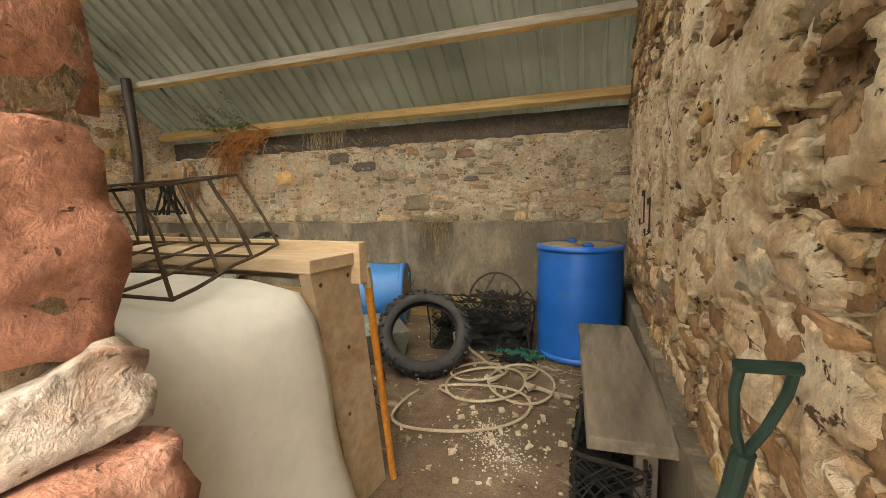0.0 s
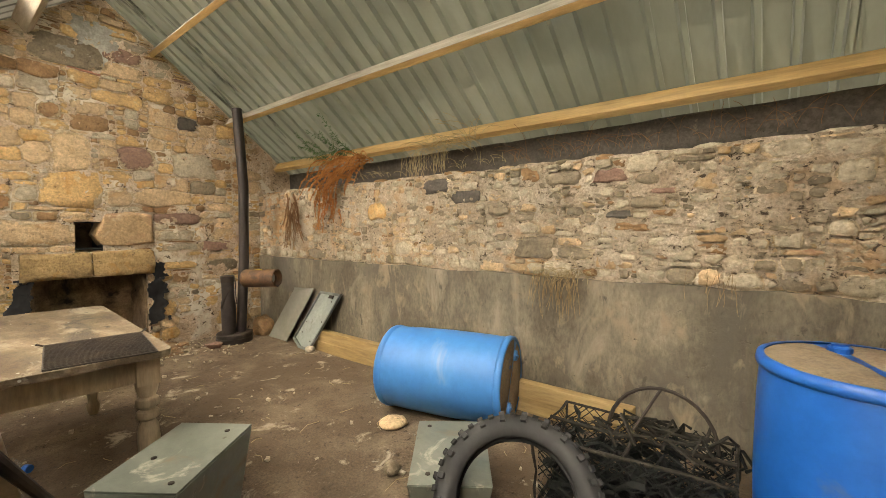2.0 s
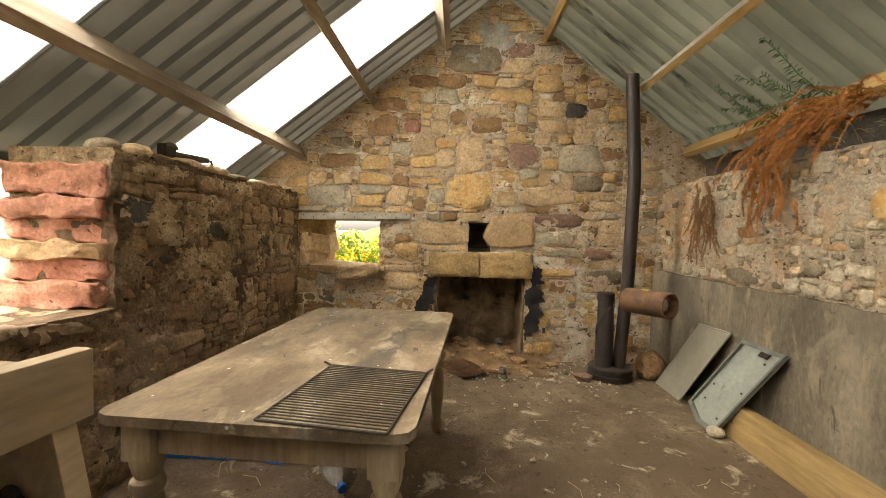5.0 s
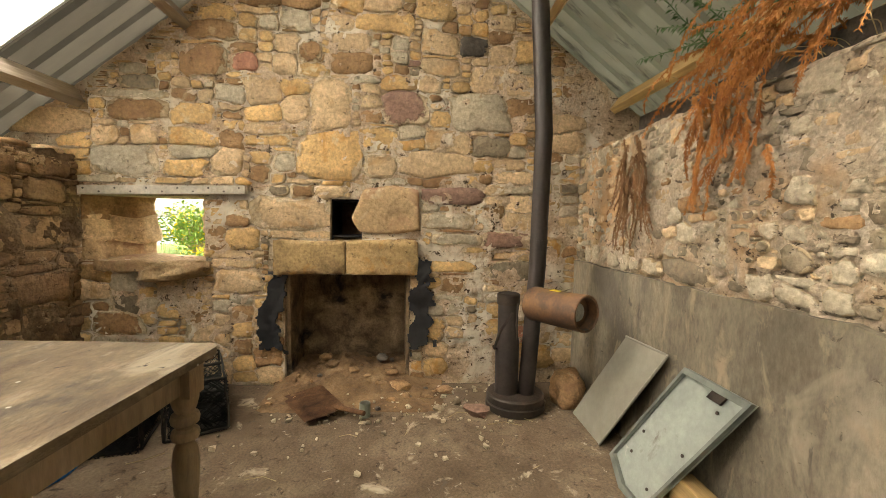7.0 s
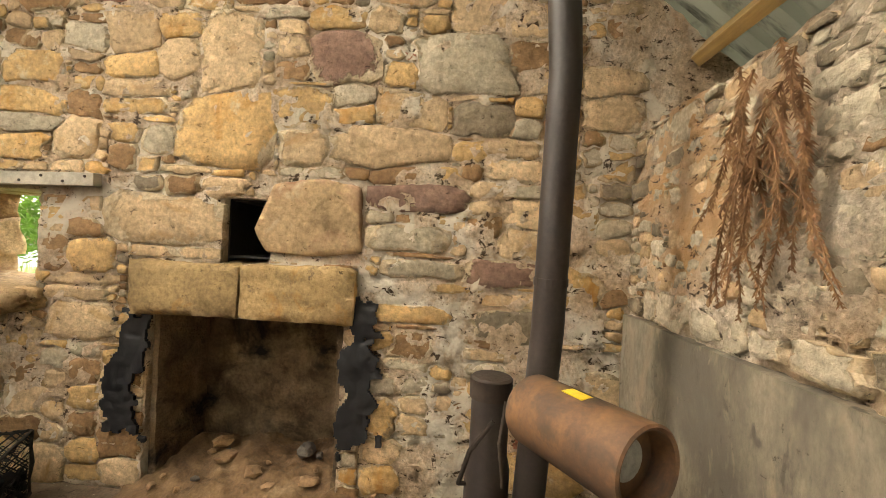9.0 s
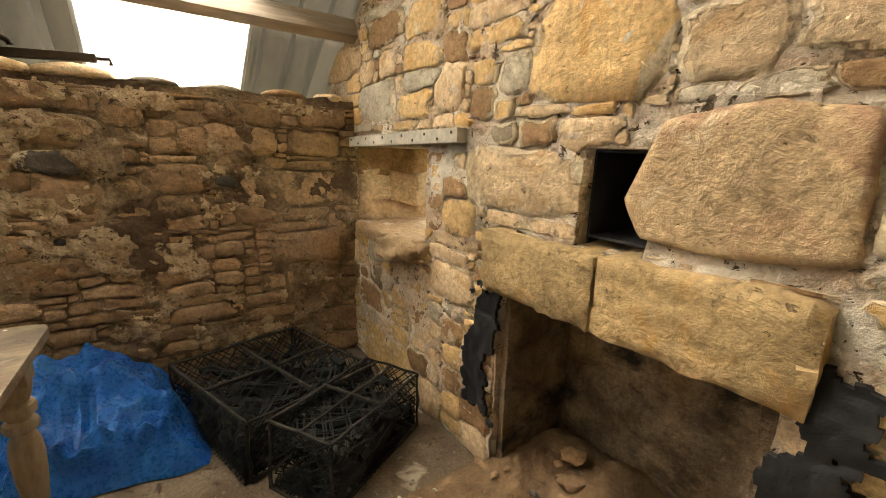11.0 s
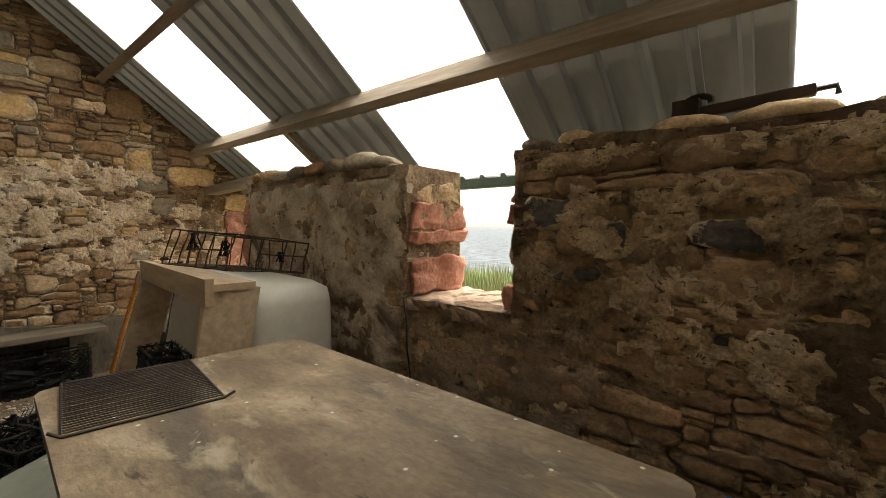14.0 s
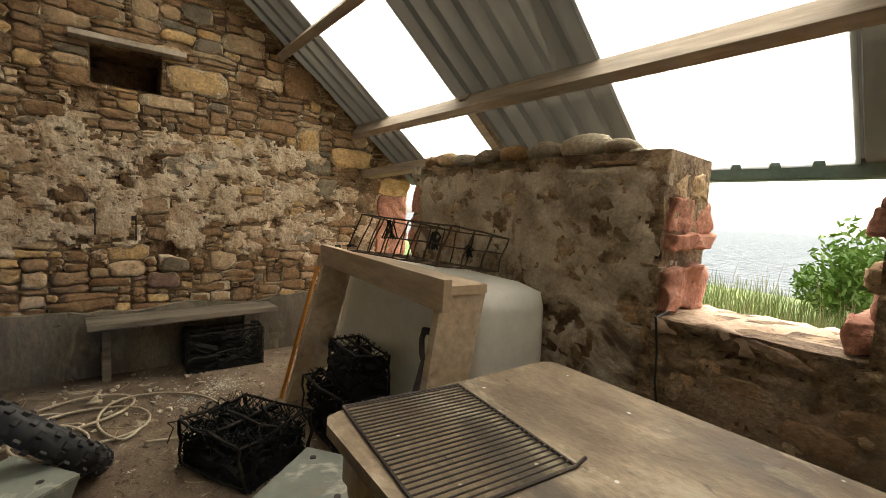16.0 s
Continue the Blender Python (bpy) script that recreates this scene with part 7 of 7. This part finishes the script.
build_stones(wall_fire, face_frame((X_FIRE, 0, 0), (1, 0, 0)), 0.02, 3.66, 0.04, lambda u: roof_z(u) - 0.05,
             [FIRE_WIN, FIREPLACE, (1.40, 2.52, 0.81, 1.095), FLUE, (1.98, 2.49, 1.10, 1.49), (0.05, 1.27, 1.37, 1.47)], FIRE_MARKS,
             [("buff", 5), ("yellow", 4.5), ("brown", 2.2), ("pale", 2), ("red", 0.15), ("plum", 0.15), ("grey", 0.2)], ((0.14, 0.40), (0.075, 0.17)),
             lambda u, v: 0.55 if (u > 2.5 and v < 1.3) else 0.95, 0.012, 51, 2.6, 1, 0.005)
build_stones(wall_door_end, face_frame((X_DOOR, 0, 0), (-1, 0, 0)), -0.45, 3.62, 0.40, lambda u: roof_z(u) - 0.05,
             [NICHE, (1.55, 2.24, 2.315, 2.385)], [(a, b, c - 0.03, d - 0.03, k) for a, b, c, d, k in GABLE_MARKS],
             [("umber", 2.6), ("brown", 5.5), ("buff", 2.2), ("yellow", 1.2), ("grey", 0.5), ("plum", 0.3), ("boulder", 2.0)], ((0.12, 0.36), (0.04, 0.10)),
             lambda u, v: 0.85 if 0.85 + 0.1 * math.sin(u * 5) < v < 1.85 + 0.15 * math.sin(u * 3 + 1) else 0.97, 0.022, 52, 2.1, -1, 0.006)
build_stones(wall_back, face_frame((0, Y_BACK, 0), (0, -1, 0)), X_FIRE + 0.02, X_DOOR - 0.02, 0.985, lambda u: 1.75, [], [(a - 0.03, b - 0.03, c - 0.03, d - 0.03, k) for a, b, c, d, k in BACK_MARKS],
             [("pale", 5), ("buff", 1.0), ("grey", 2.2), ("brown", 0.4), ("boulder", 0.6)], ((0.07, 0.21), (0.04, 0.095)),
             lambda u, v: 0.95, 0.014, 53, 9.0, 1, 0.009, 1.18)
build_stones(wall_sea, face_frame((0, 0, 0), (0, 1, 0)), X_FIRE + 0.02, -1.10, 0.04, lambda u: 1.60,
             [(-3.73, -2.96, 0.80, 9.0)], SEA_MARKS,
             [("umber", 5.5), ("damp_brown", 5.0), ("dark", 0.4)], ((0.16, 0.46), (0.045, 0.12)),
             lambda u, v: 0.95 if u < -4.25 or (u < -3.6 and v > 0.95) else 0.35, 0.012, 54, 1.5, -1, 0.004)


# ---------------------------------------------------------------- remnants of old mortar left on the stones
def mortar_remnant(wall, frame_m, u0, u1, v0, v1, sign, mat, seed, holes, thick, step=0.016, fade=0.12, openings=(), label="ragged remnant of old lime mortar"):
    """A crumbling skin with a ragged edge and holes. holes: share of it that has fallen away."""
    bm, grid = bmesh.new(), {}
    nu, nv = int((u1 - u0) / step), int((v1 - v0) / step)

    def level(u, v):
        q = Vector((u * 4.2, v * 6.0, seed))
        edge = min(u - u0, u1 - u, v - v0, v1 - v) / fade
        return 0.9 * noise.noise(q) + 0.55 * noise.noise(q * 2.3 + Vector((3, 0, 0))) + 0.42 * noise.noise(q * 5.1) + 0.2 * noise.noise(q * 11.0) + min(1.0, edge) - 1.0 + 0.5 - holes

    def corner(i, j):
        if (i, j) not in grid:
            u, v = u0 + i * step, v0 + j * step
            q = Vector((u * 9, v * 9, seed + 4))
            h = thick * min(1.0, 0.45 + max(0.0, level(u, v)) * 2.4) + 0.010 * noise.noise(q * 0.6) + 0.008 * noise.noise(q * 2.2) + 0.004 * noise.noise(q * 5)
            wob = 0.45 * step
            grid[(i, j)] = bm.verts.new(frame_m @ Vector((sign * u + wob * noise.noise(q * 6), v + wob * noise.noise(q * 6 + Vector((7, 0, 0))), h)))
        return grid[(i, j)]
    for i in range(nu):
        for j in range(nv):
            u, v = u0 + (i + 0.5) * step, v0 + (j + 0.5) * step
            if level(u, v) > 0 and not any(a - 0.02 < u < b + 0.02 and c - 0.02 < v < d + 0.02 for a, b, c, d in openings):
                bm.faces.new((corner(i, j), corner(i + 1, j), corner(i + 1, j + 1), corner(i, j + 1)))
    if not bm.faces:
        bm.free()
        return
    bmesh.ops.recalc_face_normals(bm, faces=bm.faces)
    inward = frame_m.to_3x3() @ Vector((0, 0, -1))
    rim = [e for e in bm.edges if e.is_boundary]
    r = bmesh.ops.extrude_edge_only(bm, edges=rim)
    for v in r["geom"]:
        if isinstance(v, bmesh.types.BMVert):
            v.co += inward * (thick + 0.02)
    return part("mortar_remnant", bm, M[mat], wall, label, 2)


GABLE_FACE = face_frame((X_DOOR, 0, 0), (-1, 0, 0))
SEA_FACE = face_frame((0, 0, 0), (0, 1, 0))
mortar_remnant(wall_door_end, GABLE_FACE, 0.30, 3.55, 0.72, 1.98, -1, "mortar_c", 3.0, 0.30, 0.036, 0.014, 0.24, label="crumbling cream lime mortar over the stones")
mortar_remnant(wall_door_end, GABLE_FACE, -0.40, 0.75, 0.45, 1.62, -1, "mortar_c", 8.0, 0.56, 0.030, 0.013, 0.15)
mortar_remnant(wall_sea, SEA_FACE, -3.0, -1.10, 0.04, 1.61, -1, "mud_plaster", 41.0, 0.02, 0.020, 0.018, 0.06, label="worn mud plaster on the sea wall")
mortar_remnant(wall_sea, SEA_FACE, -4.15, -2.98, 0.04, 0.85, -1, "mud_dark", 44.0, 0.22, 0.018, 0.018, 0.10, label="damp mud plaster below the window gap")
mortar_remnant(wall_back, face_frame((0, Y_BACK, 0), (0, -1, 0)), X_FIRE + 0.05, X_DOOR - 0.05, 0.97, 1.74, 1, "mortar_b", 31.0, 0.34, 0.013, 0.019, 0.08)
mortar_remnant(wall_fire, face_frame((X_FIRE, 0, 0), (1, 0, 0)), 0.15, 3.45, 0.30, 2.30, 1, "mortar_f", 36.0, 0.60, 0.011, 0.019, 0.1, (FIRE_WIN, FIREPLACE, (1.30, 2.62, 0.2, 1.12), FLUE, (0.05, 1.27, 1.37, 1.47)))
mortar_remnant(wall_fire, face_frame((X_FIRE, 0, 0), (1, 0, 0)), 2.60, 3.66, 0.06, 1.80, 1, "mortar_f", 52.0, 0.30, 0.013, 0.017, 0.14)
mortar_remnant(wall_fire, face_frame((X_FIRE, 0, 0), (1, 0, 0)), 1.72, 2.30, 2.88, 3.42, 1, "apex_cement", 57.0, 0.05, 0.016, 0.017, 0.14, label="grey cement patch under the ridge")
mortar_remnant(wall_sea, SEA_FACE, -5.95, -3.76, 1.50, 1.64, -1, "mortar_p", 61.0, 0.22, 0.020, 0.015, 0.05)
for a, b, c, d, sd, ho in ((-4.46, -3.86, 1.12, 1.52, 2.0, 0.22), (-4.70, -4.12, 0.74, 1.20, 5.0, 0.24), (-5.12, -4.52, 0.60, 1.00, 9.0, 0.18), (-4.75, -4.35, 1.28, 1.60, 12.0, 0.52), (-5.75, -4.95, 0.85, 1.36, 14.0, 0.62), (-4.05, -3.40, 0.34, 0.58, 18.0, 0.42), (-5.85, -4.6, 0.10, 0.66, 21.0, 0.62), (-3.98, -3.60, 0.78, 0.96, 24.0, 0.36), (-2.95, -1.15, 1.25, 1.62, 27.0, 0.66)):
    mortar_remnant(wall_sea, SEA_FACE, a, b, c, d, -1, "mortar_p", sd, ho + 0.03, 0.022, 0.014, 0.10)


# ---------------------------------------------------------------- dressed jamb stones and wall-head cobbles
def jamb_block(c, s, mat, seed, wall):
    bm = bmesh.new()
    bmesh.ops.create_cube(bm, size=1.0)
    bmesh.ops.subdivide_edges(bm, edges=bm.edges[:], cuts=13, use_grid_fill=True)
    for v in bm.verts:
        p = v.co.copy()
        r = max(abs(p.x), abs(p.y), abs(p.z))
        q = Vector((abs(p.x), abs(p.y), abs(p.z)))
        soft = 1 - 0.05 * max(0.0, (q.x + q.y + q.z - 1.0))
        w = Vector((p.x * s[0], p.y * s[1], p.z * s[2])) * soft
        k = w * 4.5 + Vector((seed, seed * 0.7, 0))
        v.co = w + Vector((noise.noise(k), noise.noise(k + Vector((9, 0, 0))), noise.noise(k + Vector((0, 9, 0))))) * 0.020 + Vector((noise.noise(k * 3), noise.noise(k * 3 + Vector((5, 0, 0))), noise.noise(k * 3 + Vector((0, 5, 0))))) * 0.024 + Vector((noise.noise(k * 8), noise.noise(k * 8 + Vector((5, 0, 0))), 0)) * 0.008 + Vector(c)
    return part("jamb_stone", bm, M[mat], wall, smooth=True)


# doorway jamb
for z0, z1, reach, mat in ((0.0, 0.42, -0.90, "red"), (0.425, 0.815, -0.88, "red"), (0.82, 0.945, -0.955, "pale_slab"), (0.95, 1.28, -1.0, "red"), (1.285, 1.50, -1.008, "red"), (1.505, 1.66, -1.012, "pale")):
    jamb_block(((reach - 1.12) / 2, -0.25, (z0 + z1) / 2), (reach + 1.12, 0.52, z1 - z0), mat, z0 * 9 + 2, wall_sea)
# sea window jambs and sill
for x, zs in ((-2.92, ((0.89, 1.10, "red", 0.20), (1.105, 1.19, "pale", 0.15), (1.195, 1.26, "red", 0.205), (1.265, 1.43, "red", 0.17), (1.435, 1.56, "boulder", 0.16))), (-3.75, ((0.89, 1.00, "red", 0.22), (1.004, 1.11, "red", 0.16), (1.114, 1.19, "boulder", 0.19), (1.194, 1.30, "red", 0.15), (1.304, 1.40, "red", 0.20), (1.404, 1.56, "red", 0.17)))):
    for k, (z0, z1, mat, spread) in enumerate(zs):
        jamb_block((x + (0.09 - spread / 2) * (1 if x > -3 else -1), -0.27, (z0 + z1) / 2), (spread, 0.50, z1 - z0), mat, x + z0 * 7, wall_sea)
jamb_block((-3.34, -0.26, 0.845), (0.74, 0.54, 0.07), "sill_dust", 3.3, wall_sea)
# small gable window: reveal stones and sill
for y, zs in ((0.985, ((0.93, 1.10), (1.11, 1.24), (1.25, 1.37))),):
    for k, (z0, z1) in enumerate(zs):
        jamb_block((X_FIRE - 0.16, y, (z0 + z1) / 2), (0.30, 0.12, z1 - z0), "buff" if k else "yellow", y + z0 * 5, wall_fire)
jamb_block((X_FIRE - 0.19, 0.60, 0.885), (0.48, 0.78, 0.08), "boulder", 7.1, wall_fire)
# end of the gable at the doorway
for z0, z1, mat in ((0.0, 0.4, "brown"), (0.41, 0.8, "buff"), (0.81, 1.2, "red"), (1.21, 1.45, "red"), (1.46, 1.62, "yellow")):
    jamb_block((0.03, -0.33, (z0 + z1) / 2), (0.14, 0.36, z1 - z0), mat, z0 * 3 + 1, wall_door_end)

rnd = random.Random(91)
def cobble(x, y, z, sx, sy, sz, mat, wall):
    bm = boulder_bm(sx, sy, sz, rnd.uniform(0, 60), 2, 0.14)
    o = part("cobble", bm, M[mat], wall, smooth=True)
    o.matrix_world = pose(x, y, z + sz * 0.6, 0, 0, rnd.uniform(-25, 25))
    return o
for x, sx, sz, mat in ((-3.76, 0.055, 0.04, "grey"), (-3.95, 0.07, 0.05, "buff"), (-4.08, 0.10, 0.03, "brown"), (-4.36, 0.14, 0.042, "buff"), (-4.64, 0.16, 0.045, "buff"), (-4.95, 0.11, 0.03, "grey"), (-5.25, 0.12, 0.03, "pale"), (-5.58, 0.13, 0.035, "brown"), (-5.85, 0.1, 0.04, "buff")):
    cobble(x, -0.10, 1.635, sx, 0.11, sz, mat, wall_sea)
for x, sx, sz, mat in ((-2.72, 0.09, 0.035, "grey"), (-2.50, 0.16, 0.06, "pale"), (-2.25, 0.13, 0.05, "grey"), (-2.0, 0.11, 0.05, "brown"), (-1.78, 0.12, 0.045, "grey"), (-1.55, 0.11, 0.04, "pale"), (-1.36, 0.09, 0.05, "buff"), (-1.18, 0.08, 0.04, "brown")):
    cobble(x, -0.09, 1.65, sx, 0.12, sz * 1.35, mat, wall_sea)
for x in [-5.85 + 0.27 * i for i in range(22)]:
    cobble(x + rnd.uniform(-0.06, 0.06), Y_BACK + 0.08, 1.735, rnd.uniform(0.07, 0.13), rnd.uniform(0.07, 0.1), rnd.uniform(0.02, 0.035), rnd.choice(("buff", "grey", "pale", "brown")), wall_back)
for i in range(26):
    cobble(rnd.uniform(-2.92, -1.15), rnd.uniform(-0.36, -0.03), 1.625, rnd.uniform(0.035, 0.075), rnd.uniform(0.03, 0.06), rnd.uniform(0.018, 0.035), rnd.choice(("grey", "pale", "brown", "boulder")), wall_sea)
# splayed reveal of the small window, its outer edge set well in from the corner
for k, (z0, z1, mat) in enumerate(((0.90, 1.06, "boulder"), (1.03, 1.23, "buff"), (1.20, 1.40, "brown"))):
    bm = bmesh.new()
    pts = ((X_FIRE - 0.005, 0.0), (X_FIRE - 0.01, 0.11), (X_FIRE - 0.20, 0.17), (X_FIRE - 0.32, 0.29 + 0.03 * (k % 2)), (X_FIRE - 0.44, 0.35 + 0.03 * (k % 2)), (X_FIRE - 0.45, 0.0))
    f = bm.faces.new([bm.verts.new((x, y, z0)) for x, y in pts])
    r = bmesh.ops.extrude_face_region(bm, geom=[f])
    for v in r["geom"]:
        if isinstance(v, bmesh.types.BMVert):
            v.co.z = z1
    bmesh.ops.recalc_face_normals(bm, faces=bm.faces)
    bmesh.ops.subdivide_edges(bm, edges=bm.edges[:], cuts=7, use_grid_fill=True)
    for v in bm.verts:
        q = v.co * 9 + Vector((0, 0, k * 5))
        v.co += Vector((noise.noise(q), noise.noise(q + Vector((7, 0, 0))), 1.5 * noise.noise(q * 0.5 + Vector((0, 7, 0))))) * 0.026 + Vector((noise.noise(q * 3), noise.noise(q * 3 + Vector((7, 0, 0))), 0)) * 0.014
    part("jamb_stone", bm, M[mat], wall_fire, smooth=True)
bm = boulder_bm(0.09, 0.24, 0.075, 5.0, 4, 0.30, 0.5)
o = part("boulder", bm, M["boulder"], wall_fire, smooth=True)
o.matrix_world = pose(X_FIRE + 0.02, 0.75, 0.85, 6, 0, 0)
# pointed boulder that narrows the flue hole
bm = bmesh.new()
f = bm.faces.new([bm.verts.new((X_FIRE - 0.30, y, z)) for y, z in FLUE_STONE])
r = bmesh.ops.extrude_face_region(bm, geom=[f])
for v in r["geom"]:
    if isinstance(v, bmesh.types.BMVert):
        v.co.x = X_FIRE + 0.026
bmesh.ops.recalc_face_normals(bm, faces=bm.faces)
bmesh.ops.triangulate(bm, faces=bm.faces[:])
bmesh.ops.subdivide_edges(bm, edges=bm.edges[:], cuts=9, use_grid_fill=True)
bmesh.ops.smooth_vert(bm, verts=bm.verts[:], factor=0.5, use_axis_x=True, use_axis_y=True, use_axis_z=True)
for v in bm.verts:
    q = v.co * 7
    v.co += Vector((1.0, 0.7, 0.7)) * (0.014 * noise.noise(q) + 0.008 * noise.noise(q * 3) + 0.004 * noise.noise(q * 8))
part("stone", bm, M["boulder"], wall_fire, smooth=True)
# thin black boxes lining the flue hole
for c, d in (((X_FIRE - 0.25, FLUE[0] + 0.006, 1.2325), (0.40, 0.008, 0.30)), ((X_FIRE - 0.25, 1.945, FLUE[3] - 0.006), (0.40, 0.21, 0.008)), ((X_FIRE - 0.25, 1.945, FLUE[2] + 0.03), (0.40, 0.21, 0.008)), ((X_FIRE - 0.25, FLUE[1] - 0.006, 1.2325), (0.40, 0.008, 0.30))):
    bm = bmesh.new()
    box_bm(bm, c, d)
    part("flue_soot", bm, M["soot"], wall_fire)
# sooty cheeks of the hearth
for y in (1.505, 2.415):
    bm = wall_bm((X_FIRE - 0.43, y + (0.03 if y < 2 else -0.03), 0), (1, 0, 0), (0, 1 if y < 2 else -1, 0), lines(0.0, 0.40, 0.05), lines(0.0, 0.83, 0.05), [], lambda u: 0.83, 0.03, 0.02, y)
    part("hearth_cheek", bm, M["fireback"], wall_fire)
# ragged black-painted bands beside the hearth mouth
for u0, u1, v0, v1, sd in ((1.32, 1.50, 0.27, 0.84, 3.0), (2.42, 2.58, 0.24, 0.92, 8.0)):
    bm, grid, st = bmesh.new(), {}, 0.009
    nu, nv = int((u1 - u0 + 0.1) / st), int((v1 - v0 + 0.1) / st)
    def band_vert(i, j):
        if (i, j) not in grid:
            u, v = u0 - 0.05 + i * st, v0 - 0.05 + j * st
            q = Vector((u * 9, v * 9, sd))
            grid[(i, j)] = bm.verts.new((X_FIRE + 0.017 + 0.010 * noise.noise(q) + 0.005 * noise.noise(q * 3), u + 0.006 * noise.noise(q * 4), v + 0.006 * noise.noise(q * 4 + Vector((5, 0, 0)))))
        return grid[(i, j)]
    for i in range(nu):
        for j in range(nv):
            u, v = u0 - 0.05 + (i + 0.5) * st, v0 - 0.05 + (j + 0.5) * st
            e = min(u - u0, u1 - u, v - v0, v1 - v) + 0.10 * noise.noise(Vector((u * 7, v * 7, sd))) + 0.05 * noise.noise(Vector((u * 22, v * 22, sd))) - 0.015
            if e > 0:
                bm.faces.new((band_vert(i, j), band_vert(i + 1, j), band_vert(i + 1, j + 1), band_vert(i, j + 1)))
    bmesh.ops.recalc_face_normals(bm, faces=bm.faces)
    bmesh.ops.solidify(bm, geom=bm.faces[:], thickness=0.016)
    part("soot_band", bm, M["soot"], wall_fire, "flaking black paint beside the hearth")
wall_sea.location.y = Y_SEA
